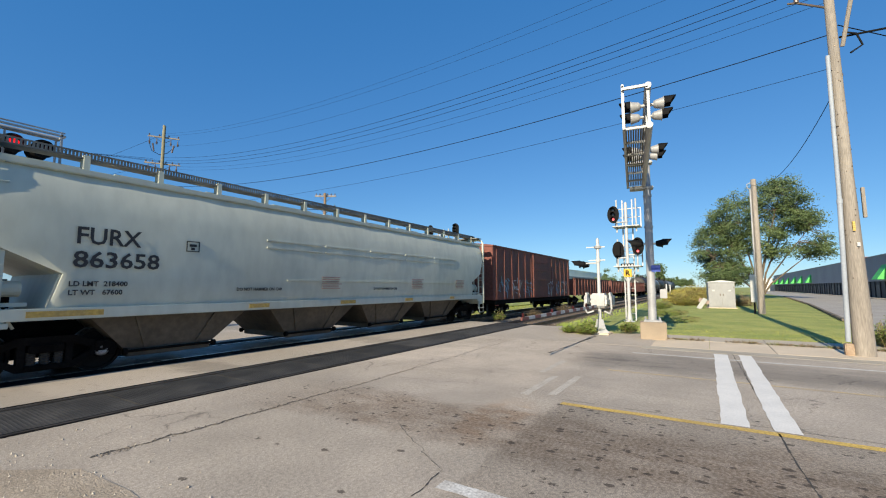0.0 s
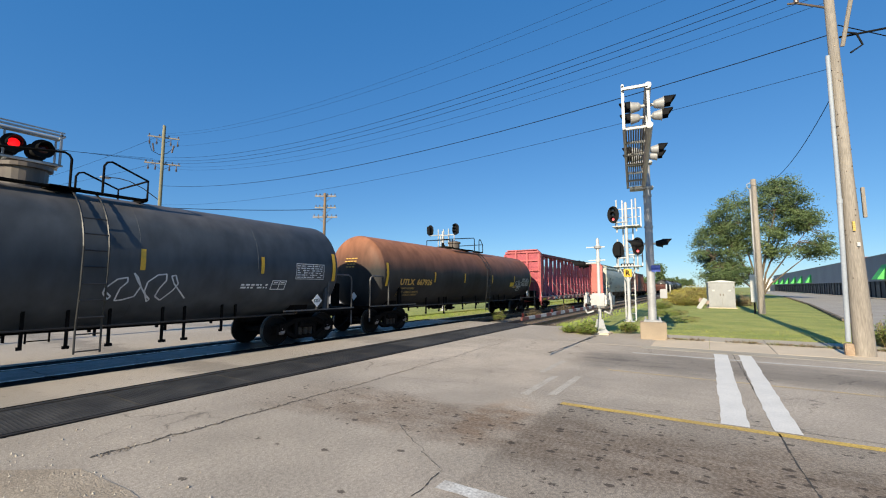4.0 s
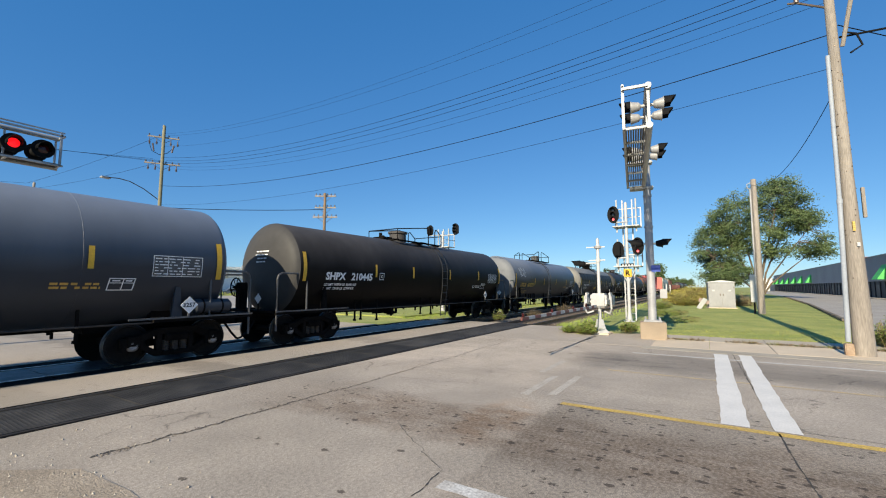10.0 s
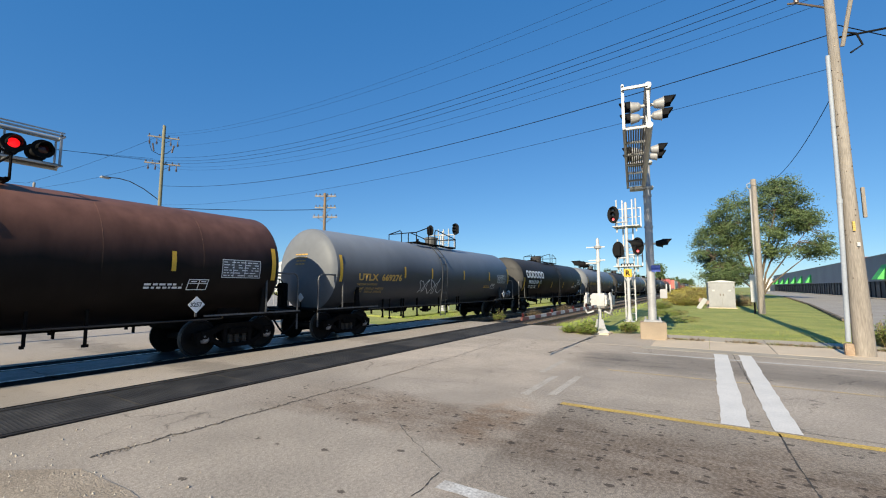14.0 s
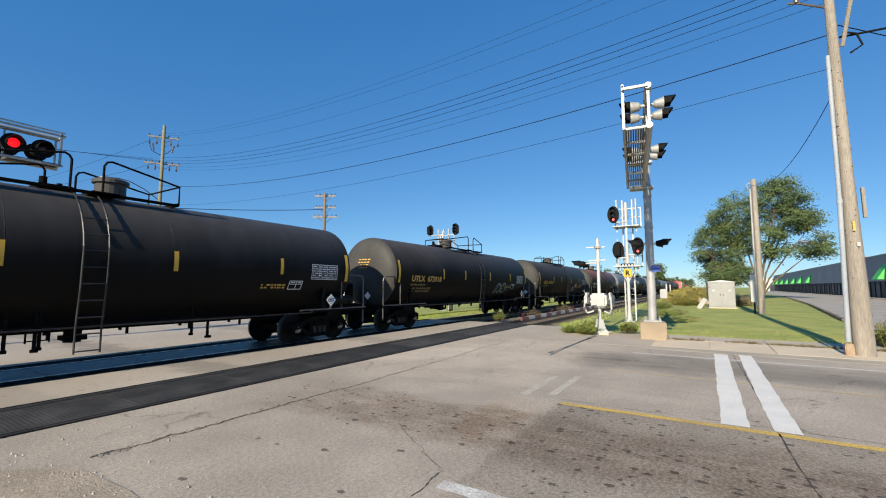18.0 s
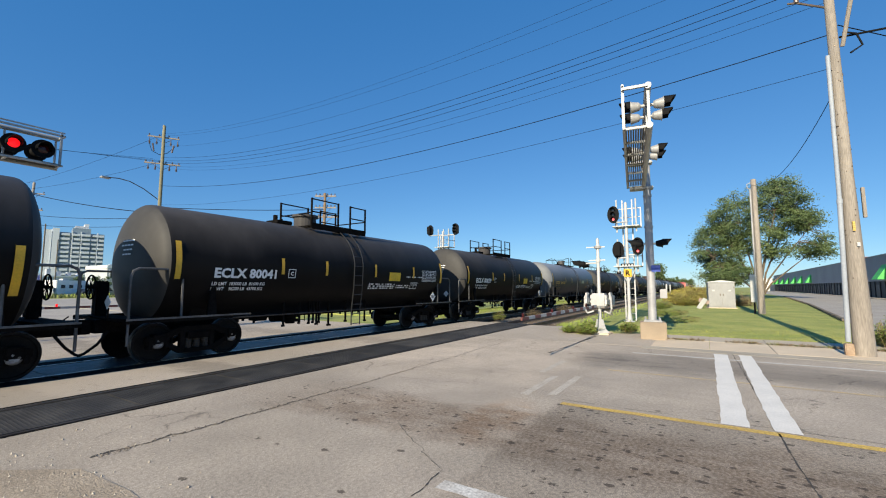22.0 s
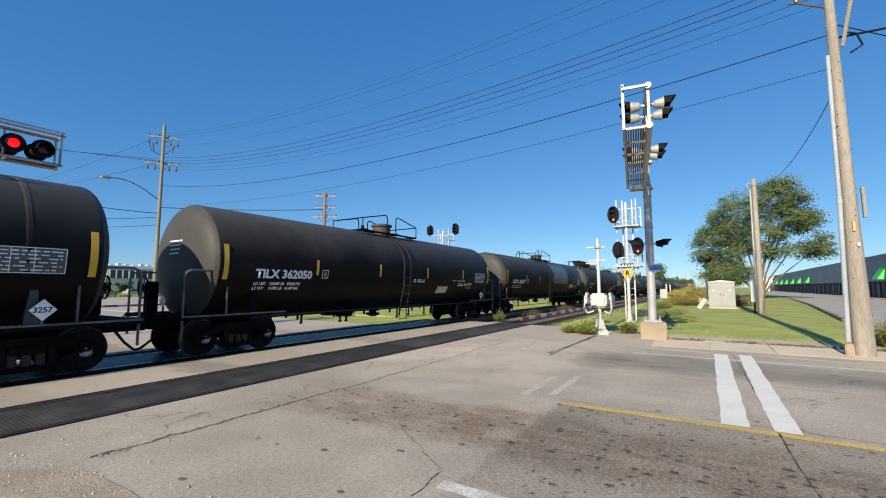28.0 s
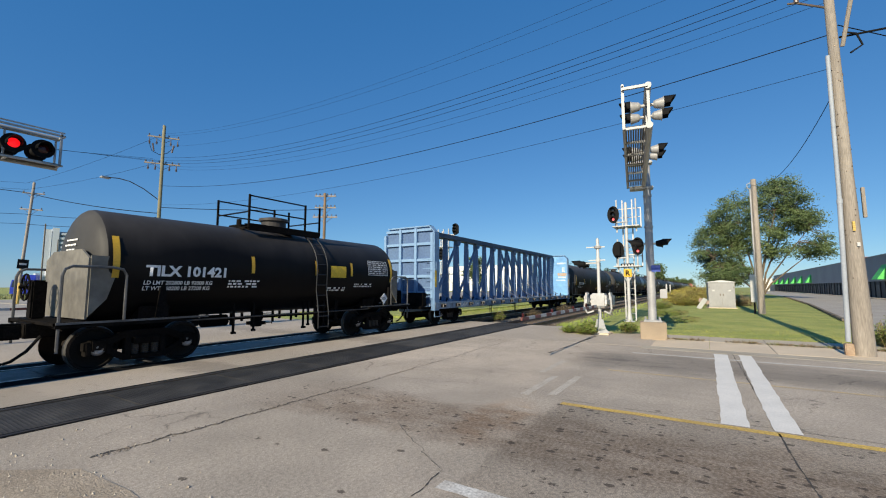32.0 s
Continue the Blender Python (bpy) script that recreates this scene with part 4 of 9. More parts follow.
for i in range(34):
    z, a = rnd.uniform(0.9, 8.5), rnd.uniform(2.0, 4.6)
    q = 0.225 - 0.018 * z if z < 4.68 else 0.141 - 0.0067 * (z - 4.68)
    part("nail", M().cyl(((q - 0.02) * math.cos(a), (q - 0.02) * math.sin(a), z), ((q + 0.012) * math.cos(a), (q + 0.012) * math.sin(a), z), 0.014, n=6), STEEL, pa)

pb = pole("utility_pole", pose(33.3, -2.9, 0.05, 0, 0, 0), 8.65, 0.2, 0.15, WOODP, "shorter grey wooden pole on the lawn with a meter box")
part("conduit", M().cyl((-0.05, 0.22, 0.3), (-0.05, 0.2, 8.0), 0.05, n=10), GALV, pb, "grey conduit")
part("meter_box", M().box(-0.12, 0.1, 0.2, 0.52, 0.75, 2.5, 0.03), WHITE, pb, "pale grey meter box")
part("meter_post", M().box(-0.06, 0.04, 0.3, 0.4, -0.05, 0.78), BLACKP, pb)
part("bracket", M().tube([(0, 0.15, 8.0), (0, 0.33, 8.1), (0, 0.35, 8.35), (0, 0.15, 8.45)], 0.03), GALV, pb)

pd = pole("utility_pole", pose(18.5, 42, 0), 16.7, 0.2, 0.13, WOODG, "tall greenish wooden utility pole with crossarms and a street lamp arm")
crossarm(pd, 15.6, 1.25, 4, -32)
crossarm(pd, 13.1, 1.4, 6, -32)
for i, a in enumerate((-0.7, 0.7)):
    part("cutout", M().cyl((a * 0.85, a * -0.53, 14.2), (a * 1.0, a * -0.62, 14.9), 0.07, n=8), PORCELAIN, pd, "fuse cutout")
for a in (-1.1, -0.55, 0.55, 1.1):
    for z in (15.1, 12.7):
        part("hanging_insulator", M().lathe([(z - 0.22, 0.03), (z - 0.2, 0.09), (z - 0.1, 0.05), (z - 0.08, 0.1), (z + 0.05, 0.05), (z + 0.35, 0.02)], "z", 8, (a * 0.85 + 0.09, -a * 0.53 + 0.14, 0)), PORCELAIN, pd)
part("jumper_loop", M().tube([(-0.9, 0.6, 14.9), (-0.7, 0.5, 14.2), (-0.2, 0.2, 13.9), (0.3, -0.1, 14.1), (0.8, -0.4, 14.8)], 0.025, 5), BLACKP, pd, "black jumper cable")
part("lamp_arm", M().tube([(0, 0, 9.6), (-0.8, 1.3, 10.7), (-1.5, 2.4, 11.4), (-2.1, 3.3, 11.7), (-2.6, 4.1, 11.78)], 0.04, 8), BLACKP, pd, "thin curved street lamp arm")
part("lamp_head", M().box(-3.1, -2.4, 4.0, 4.5, 11.68, 11.84, 0.03), GALV, pd, "street lamp head")

pc = pole("utility_pole", pose(27.2, 30, 0), 10.55, 0.16, 0.12, surf("brown_pole_wood", (0.25, 0.17, 0.11), (0.16, 0.11, 0.07), 0.85, s1=1, s2=9, bump=0.4, stretch=(4, 4, 0.4)), "brown wooden pole with three crossarms")
for z, w in ((10.3, 1.0), (9.2, 1.0), (8.3, 1.15)):
    crossarm(pc, z, w, 6, -58)

pe = pole("utility_pole", pose(14.2, 62, 0.0, 0, 2.5, 0), 13.2, 0.18, 0.12, WOODP, "leaning wooden utility pole beside the far road")
crossarm(pe, 12.0, 1.0, 3, -40)
crossarm(pe, 10.2, 1.0, 3, -40)
part("curve_sign", M().box(-0.45, 0.45, -0.3, -0.27, 3.7, 4.7, 0.01), BLACKP, pe, "dark road sign on the pole")
part("sign_arrow", M().box(-0.28, 0.28, -0.31, -0.3, 4.1, 4.3), WHITE, pe)
part("yellow_guard", M().cyl((0, -0.25, 0), (0, -0.2, 2.2), 0.16, n=10), YELLOWP, pe)
for x, y, h in ((24.5, 95, 12.5), (38.5, 88, 9.0), (63.0, 110, 13.0), (36, 130, 13)):
    pole("utility_pole", pose(x, y, 0), h, 0.14, 0.1, surf("dark_pole", (0.14, 0.12, 0.1), None, 0.8), "thin dark pole in the far lot", "pole")


def wire(name, p, q, sag, r, label="thin black overhead cable strung between poles"):
    p, q = Vector(p), Vector(q)
    n = 22
    pts = [p.lerp(q, i / n) - Vector((0, 0, 4 * sag * (i / n) * (1 - i / n))) for i in range(n + 1)]
    solo(name, M().tube(pts, r, 5), WIRE, label, "cable", group="overhead wires")


for i, (z0, z1) in enumerate(((13.66, 10.74), (13.45, 10.5), (13.3, 10.28), (13.05, 9.95), (12.85, 9.7))):
    wire("overhead_wire", (18.5 + 0.3 * i, 42, z0), (15.0, -3.4 - 0.1 * i, z1), 1.58, 0.010 if i < 3 else 0.006)
for z0, z1 in ((15.9, 12.7), (15.7, 12.35), (14.7, 11.6)):
    wire("overhead_wire", (18.5, 42, z0), (15.0, -3.4, z1), 1.5, 0.005)
wire("overhead_cable", (18.5, 42, 11.02), (15.0, -3.35, 8.7), 1.4, 0.014)
wire("overhead_cable", (18.5, 42, 9.24), (15.0, -3.35, 7.74), 1.07, 0.007)
wire("overhead_cable", (18.5, 42, 9.0), (27.2, 30, 9.0), 0.15, 0.03)
wire("service_drop", (15.0, -3.35, 7.35), (33.3, -2.8, 8.35), 1.0, 0.011)
wire("overhead_cable", (15.0, -3.4, 8.55), (13.5, -48, 8.6), 0.8, 0.03)
wire("overhead_cable", (15.0, -3.4, 8.9), (40, -30, 8.6), 0.5, 0.014)
for z0, z1, r in ((8.45, 11.95, 0.035), (8.1, 9.6, 0.022), (7.4, 8.55, 0.02), (13.3, 12.3, 0.012), (15.9, 13, 0.012)):
    wire("overhead_cable", (18.5, 42, z0), (14.2, 62, z1), 0.3, r)
    wire("overhead_cable", (14.2, 62, z1), (-30, 90, z1 + (6 if z1 == 11.95 else 1)), 0.6, r)
for a in (-0.8, 0, 0.8):
    wire("overhead_wire", (18.5 + a, 42, 13.35), (-30, 55, 12 + a), 0.8, 0.012)

# ---- lawn things ----


def cabinet():
    t = thing("signal_cabinet", "pale grey metal equipment cabinet with double doors on the lawn", "cabinet", pose(41.0, -0.95, 0.07, 0, 0, 6))
    mt = surf("pale_grey_cabinet", (0.34, 0.34, 0.345), (0.28, 0.28, 0.285), 0.5, 0.0, s1=0.8, s2=18, bump=0.05, fine=0.12)
    part("body", M().box(-0.6, 0.6, -0.9, 0.9, 0.05, 2.05, 0.03), mt, t)
    part("roof", M().prism([(-0.94, 2.05), (0.94, 2.05), (0.94, 2.1), (0.0, 2.24), (-0.94, 2.1)], "x", -0.66, 0.66), surf("white_cabinet_roof", (0.56, 0.56, 0.56), None, 0.4, s1=1, s2=10, bump=0, fine=0.1), t, "white pitched roof")
    for s in (-1, 1):
        d = part("door", M().box(-0.63, -0.6, min(s * 0.02, s * 0.86), max(s * 0.02, s * 0.86), 0.15, 1.95, 0.008), mt, t, "flat metal door")
        part("handle", M().box(-0.67, -0.63, s * 0.1 - 0.03, s * 0.1 + 0.03, 1.0, 1.15), STEEL, d)
        part("hinge", M().box(-0.65, -0.62, s * 0.84 - 0.03, s * 0.84 + 0.03, 1.6, 1.72), STEEL, d)
        part("label_plate", M().box(-0.637, -0.63, s * 0.55 - 0.09, s * 0.55 + 0.09, 1.35, 1.47), WHITE, d)
    part("plinth", M().box(-0.68, 0.68, -1.0, 1.0, -0.1, 0.06), CONC, t)


cabinet()
lp = thing("fallen_marker", "leaning white marker post with a faded pink top", "marker post", pose(39.0, 0.6, 0.07, 0, 0, 0))
part("board", M().box(-0.05, 0.05, -0.16, 0.16, 0, 0.95, 0.01), WHITE, lp, at=pose(0, 0, 0, 32, -12, 0))
part("cap", M().box(-0.05, 0.05, -0.35, 0.35, 0.1, 0.4, 0.02), surf("faded_pink", (0.4, 0.3, 0.26), None, 0.7), lp, "faded pink sign", at=pose(0, -0.3, 0.35, 20, 0, 0))
for x, y in ((62, 4.4), (78, 5.0)):
    solo("marker_post", M().box(-0.08, 0.08, -0.08, 0.08, 0, 2.2, 0.01), WHITE, "white lineside post beside the weeds", "marker post", pose(x, y, -0.05), "lineside posts")


def blades(name, label, spots, mats, h0, h1, w, category="grass"):
    """Upright tufts in one mesh. spots: (x, y, z) list."""
    rnd = random.Random(len(spots))
    m = M()
    for x, y, z in spots:
        a, h = rnd.uniform(0, 6.28), rnd.uniform(h0, h1)
        lx, ly = rnd.uniform(-0.35, 0.35) * h, rnd.uniform(-0.35, 0.35) * h
        cx, cy = math.cos(a) * w, math.sin(a) * w
        m.add([(x - cx, y - cy, z), (x + cx, y + cy, z), (x + lx * 0.5 + cx * 0.6, y + ly * 0.5 + cy * 0.6, z + h * 0.6), (x + lx * 0.5 - cx * 0.6, y + ly * 0.5 - cy * 0.6, z + h * 0.6), (x + lx, y + ly, z + h)],
              [(0, 1, 2, 3), (3, 2, 4)])
    return solo(name, m, mats, label, category, kind="stuff")


rnd = random.Random(11)
blades("lawn_grass", "short sunlit lawn grass", [(18.6 + 30 * rnd.random() ** 1.7, rnd.uniform(-5.6, 1.2), 0.065) for _ in range(12000)], BLADE, 0.02, 0.045, 0.006)
blades("verge_grass", "rough grass along the railway", [(19.5 + 60 * rnd.random() ** 1.6, rnd.choice((rnd.uniform(4.2, 6.0), rnd.uniform(13.6, 17))), -0.06) for _ in range(6000)], WEED, 0.06, 0.2, 0.012)
blades("lawn_edge_grass", "ragged grass edge over the pavement", [(17.72 + rnd.uniform(-0.08, 0.15), rnd.uniform(-30, 1.3), 0.01) for _ in range(2500)], BLADE, 0.03, 0.08, 0.008)


def shrub(name, at, rx, ry, h, n, mat, label, leaf=0.07, seed=1, stem=True):
    rnd = random.Random(seed)
    t = thing(name, label, "weed", at, "lineside weeds")
    st, lf = M(), M()
    for i in range(n):
        a, q = rnd.uniform(0, 6.28), math.sqrt(rnd.random())
        x, y, hh = rx * q * math.cos(a), ry * q * math.sin(a), h * (1 - 0.5 * q) * rnd.uniform(0.5, 1.1)
        st.tube([(x * 0.7, y * 0.7, 0), (x, y, hh)], 0.006, 4)
        for j in range(9):
            z = hh * (0.25 + 0.75 * j / 8)
            b, s = rnd.uniform(0, 6.28), leaf * rnd.uniform(0.6, 1.3)
            cx, cy = x * (0.7 + 0.3 * j / 8), y * (0.7 + 0.3 * j / 8)
            dx, dy, dz = math.cos(b) * s, math.sin(b) * s, rnd.uniform(-0.3, 0.6) * s
            lf.add([(cx, cy, z), (cx + dx - dy * 0.4, cy + dy + dx * 0.4, z + dz), (cx + 2 * dx, cy + 2 * dy, z + dz * 1.2), (cx + dx + dy * 0.4, cy + dy - dx * 0.4, z + dz)], [(0, 1, 2, 3)])
    part("stalk", st, DRY, t)
    tagged(part("foliage", lf, mat, t), kind="stuff")


for i in range(52):
    y = 1.35 - i * 0.15
    if rnd.random() < 0.75:
        shrub("weed_tuft", pose(16.21 + rnd.uniform(-0.04, 0.04), y, 0.02), 0.07, 0.22, rnd.uniform(0.04, 0.11), 16, DRY if i % 4 else WEED, "small dry weeds in a pavement joint", 0.02, 100 + i)
shrub("weed_clump", pose(17.0, 4.55, 0.0), 0.8, 0.45, 0.3, 110, WEED, "low green weeds spreading over the apron", seed=14)
shrub("weed_clump", pose(16.6, 3.9, 0.0), 0.75, 0.5, 0.45, 130, WEED, "low green weeds at the gate's foot", seed=2)
shrub("weed_clump", pose(17.6, 2.6, 0.05), 0.6, 0.35, 0.45, 110, WEED, "low green weeds beside the footing", seed=3)
shrub("weed_clump", pose(22.5, 10.2, -0.15), 0.5, 0.4, 0.65, 45, WEED, "green weed tuft between the tracks", seed=4)
shrub("weed_clump", pose(27.5, 9.9, -0.2), 0.9, 0.5, 0.6, 40, DRY, "dry brown weeds between the tracks", seed=5)
shrub("weed_clump", pose(34, 9.8, -0.2), 1.6, 0.5, 0.7, 50, DRY, "dry brown weeds between the tracks", seed=6)
shrub("weed_clump", pose(19.7, 4.6, -0.02), 0.7, 0.4, 0.35, 40, WEED, "low green weeds beside the apron", seed=7)
shrub("weed_clump", pose(17.4, -4.55, 0.02), 0.9, 0.45, 1.0, 220, WEED, "green bush by the utility pole", leaf=0.06, seed=8)
rnd = random.Random(21)
shrub("goldenrod", pose(52, 0.7, 0.0), 5.5, 3.2, 2.0, 640, GOLD, "tall yellow goldenrod in bloom", leaf=0.12, seed=9)
shrub("goldenrod", pose(66, 0.5, 0.0), 9.0, 3.4, 2.3, 640, GOLD, "tall yellow goldenrod in bloom", leaf=0.16, seed=10)
shrub("goldenrod", pose(40, 3.3, 0.0), 5.0, 0.9, 0.75, 420, WEED, "low green weeds and grasses beside the track", leaf=0.07, seed=31)
shrub("goldenrod", pose(60, 3.6, 0.0), 9.0, 1.2, 1.5, 520, GOLD, "yellow goldenrod along the ballast", leaf=0.13, seed=32)
shrub("goldenrod", pose(86, 2.6, 0.0), 12.0, 2.6, 2.2, 520, GOLD, "yellow goldenrod far along the ballast", leaf=0.2, seed=33)
shrub("weed_clump", pose(25.5, 1.3, 0.03), 3.4, 1.1, 0.14, 420, WEED, "low clover and weeds in the lawn", leaf=0.035, seed=34)
shrub("weed_clump", pose(31.5, 2.2, 0.03), 4.5, 1.2, 0.22, 420, WEED, "low clover and weeds in the lawn", leaf=0.05, seed=35)
shrub("dry_weeds", pose(47, -2.6, 0.05), 2.2, 1.2, 1.3, 200, DRY, "dry brown weeds behind the cabinet", leaf=0.1, seed=12)
shrub("goldenrod", pose(47, 1.9, 0.0), 4, 1.8, 1.35, 420, GOLD, "yellow goldenrod beside the track", leaf=0.1, seed=13)


def tree(name, at, h, rx, ry, base, n, leaf, label, seed, trunks=1, mat=None):
    rnd = random.Random(seed)
    t = thing(name, label, "tree", at, "trees")
    wood, lf = M(), M()
    tips = []
    for k in range(trunks):
        a = k * 2.4 + 0.5
        lean = 0.34 if trunks > 1 else 0.03
        p = Vector((0.3 * math.cos(a) * (trunks > 1), 0.3 * math.sin(a) * (trunks > 1), 0))
        q = Vector((math.cos(a) * lean * h * 0.5, math.sin(a) * lean * h * 0.5, h * 0.42))
        r = h * (0.022 if trunks == 1 else 0.013)
        wood.cyl(p, q, r, r * 0.65, 9)
        for j in range(9):
            b, u = rnd.uniform(0, 6.28), rnd.random()
            s = p.lerp(q, 0.45 + 0.55 * u)
            e = Vector((rx * 0.75 * math.cos(b) * rnd.uniform(0.5, 1), ry * 0.75 * math.sin(b) * rnd.uniform(0.5, 1), base + (h - base) * rnd.uniform(0.15, 0.9)))
            m1 = s.lerp(e, 0.5) + Vector((0, 0, 0.06 * h * rnd.random()))
            wood.cyl(s, m1, r * 0.38, r * 0.25, 6)
            wood.cyl(m1, e, r * 0.25, r * 0.08, 5)
            for g in range(3):
                f = m1.lerp(e, rnd.random()) + Vector((rnd.uniform(-1, 1) * rx * 0.25, rnd.uniform(-1, 1) * ry * 0.25, rnd.uniform(-0.05, 0.12) * h))
                wood.cyl(m1.lerp(e, 0.4), f, r * 0.12, r * 0.04, 4)
                tips.append(f)
            tips += [e, m1]
    # clumps: round the limb ends, within an uneven hull
    per = n // len(tips)
    for c in tips:
        rad = rnd.uniform(0.07, 0.15) * h
        for i in range(int(per * rnd.uniform(0.5, 1.5))):
            d = Vector((rnd.gauss(0, 0.5), rnd.gauss(0, 0.5), rnd.gauss(0, 0.38))) * rad
            p = c + d
            if p.z < base * 0.75:
                continue
            s = leaf * rnd.uniform(0.5, 1.2)
            u = Vector((rnd.gauss(0, 1), rnd.gauss(0, 1), rnd.gauss(0, 0.6))).normalized() * s
            w = u.orthogonal().normalized() * s * 0.45
            lf.add([p - u, p + w, p + u, p - w], [(0, 1, 2, 3)])
    part("trunk", wood, BARK, t, "branching trunk", smooth=True)
    part("crown", lf, mat or LEAF, t, "loose leafy crown")


def spreading_tree(name, at, lobes, stems, sprays, leaf, label, seed):
    """A many-stemmed tree. lobes: (y, z, ry, rz, share) of the crown; stems: (y, z) ends of the main limbs."""
    rnd = random.Random(seed)
    t = thing(name, label, "tree", at, "trees")
    wood, lf = M(), M()
    limbs = []
    for k, (y, z) in enumerate(stems):
        x = rnd.uniform(-1.8, 1.8)
        pts = [Vector((0.25 * math.cos(k * 2.1), 0.25 * math.sin(k * 2.1), -0.1)), Vector((x * 0.25, y * 0.2, z * 0.3)), Vector((x * 0.6, y * 0.6, z * 0.66)), Vector((x, y, z))]
        r0 = 0.24 if k < 3 else 0.16
        for i in range(3):
            wood.cyl(pts[i], pts[i + 1], r0 * (1 - 0.28 * i), r0 * (0.72 - 0.28 * i), 8)
        limbs += [pts[1].lerp(pts[2], 0.5), pts[2], pts[2].lerp(pts[3], 0.5), pts[3]]
    total = sum(q[4] for q in lobes)
    for ly, lz, ry, rz, share in lobes:
        for i in range(round(sprays * share / total)):
            d = Vector((rnd.gauss(0, 1), rnd.gauss(0, 1), rnd.gauss(0, 1))).normalized() * rnd.uniform(0.45, 1.0)
            c = Vector((d.x * (ry + 0.8), ly + d.y * ry, max(2.0, lz + d.z * rz)))
            near = min(limbs, key=lambda q: (q - c).length)
            mid = near.lerp(c, 0.5) + Vector((0, 0, 0.35))
            wood.cyl(near, mid, 0.06, 0.04, 5)
            wood.cyl(mid, c, 0.04, 0.015, 4)
            # a flat spray of leaves, drooping outward
            out = Vector((c.x, c.y - 0.3 * ly, 0)).normalized()
            rad, flat = rnd.uniform(0.45, 1.3), rnd.uniform(0.5, 0.85)
            for j in range(int(125 * rad * rad + 35)):
                e = Vector((rnd.gauss(0, 0.52), rnd.gauss(0, 0.52), rnd.gauss(0, 0.5) * flat)) * rad
                e.z -= 0.25 * max(0.0, e.dot(out))
                q = c + e
                sz = leaf * rnd.uniform(0.6, 1.25)
                u = Vector((rnd.gauss(0, 1), rnd.gauss(0, 1), rnd.gauss(-0.2, 0.5))).normalized() * sz
                w = (u.orthogonal().normalized() * rnd.choice((-1, 1)) + Vector((rnd.gauss(0, 0.3), rnd.gauss(0, 0.3), 0))).normalized() * sz * 0.42
                lf.add([q - u, q + w, q + u, q - w], [(0, 1, 2, 3)])
    part("trunk", wood, BARK, t, "branching grey-brown stems", smooth=True)
    part("crown", lf, LEAF, t, "loose leafy crown with gaps")


spreading_tree("tree", pose(75, -6.4, 0), ((4.5, 7.2, 3.7, 4.4, 6.0), (2.2, 11.8, 3.8, 3.4, 4.2), (-2.6, 14.2, 3.4, 3.2, 4.2), (-5.0, 10.8, 2.6, 2.2, 2.4), (-0.5, 8.6, 3.6, 2.6, 2.4), (-6.9, 7.3, 2.0, 1.5, 1.4), (-2.8, 6.6, 2.4, 1.0, 0.8), (3.6, 3.6, 3.4, 1.8, 2.6)),
               ((3.8, 9.5), (-2.8, 14.8), (0.6, 12.5), (-5.6, 9.5), (5.2, 6.0), (-4.2, 12.2), (-7.2, 7.4), (2.4, 13.5)), 440, 0.16, "broad leafy tree with several stems on the lawn", 4)
for i, (x, y, h, r) in enumerate(((232, 18.8, 16.5, 2.5), (420, 27, 11, 5), (520, 25, 12.5, 5), (600, 31, 13, 8), (650, 24, 14, 5), (480, 42, 12, 8), (720, 25, 15, 7), (800, 23, 16, 6), (950, 24, 18, 8), (900, -6, 17, 11), (560, -6, 11, 7), (330, -5, 10, 6), (210, -6, 11, 8))):
    tree("tree", pose(x, y, 0), h, r, r, 1.0, 2600, 0.55, "leafy tree along the railway", 30 + i)
for i, (x, y, h, r) in enumerate(((118, 62, 12, 4), (300, 60, 15, 12), (350, 40, 14, 14), (420, 60, 14, 16))):
    tree("tree", pose(x, y, 0), h, r, r, 0.5, 5000, 0.4, "dark green tree in the distance", 60 + i)
for i, (x, y, h, r) in enumerate(((18, 128, 7.5, 4), (12, 136, 8.5, 5), (26, 150, 7, 4), (46, 100, 4.4, 2.6), (32, 104, 3.9, 2.2), (36.5, 105, 4.0, 2.4), (41, 107, 3.6, 2.0), (56, 112, 3.4, 2.0), (88, 99, 3.6, 1.5))):
    tree("tree", pose(x, y, -0.1), h, r, r, 0.3, 5200, 0.2, "dark green leafy bush behind the parked vehicles", 80 + i)


# ---- buildings ----
def block(name, label, x0, x1, y0, y1, h, mat, roof_mat, parapet=0.4, category="building", turn=0):
    t = thing(name, label, category, group="distant buildings")
    cx, cy = (x0 + x1) / 2, (y0 + y1) / 2
    t.matrix_basis = pose(cx, cy, 0, 0, 0, turn) @ Matrix.Translation((-cx, -cy, 0))
    part("wall", M().box(x0, x1, y0, y1, -0.3, h), mat, t)
    part("roof", M().box(x0 - 0.15, x1 + 0.15, y0 - 0.15, y1 + 0.15, h, h + parapet), roof_mat, t)
    return t


CREAM = surf("white_cladding", (0.82, 0.82, 0.82), (0.74, 0.74, 0.74), 0.6, s1=0.1, s2=3, bump=0.1, fine=0.08)
CREAM2 = surf("off_white_cladding", (0.72, 0.71, 0.69), (0.62, 0.61, 0.59), 0.6, s1=0.1, s2=3, bump=0.1, fine=0.1)
GREYW = surf("grey_block_wall", (0.36, 0.35, 0.35), (0.3, 0.29, 0.295), 0.8, s1=0.2, s2=6, bump=0.1, fine=0.12)
BROWNW = surf("dark_brown_cladding", (0.06, 0.05, 0.05), (0.04, 0.035, 0.035), 0.6, s1=0.3, s2=6, bump=0.1)
GREEN = surf("bright_green_canvas", (0.1, 0.62, 0.12), (0.08, 0.5, 0.1), 0.6, s1=2, s2=10, bump=0, fine=0.1)


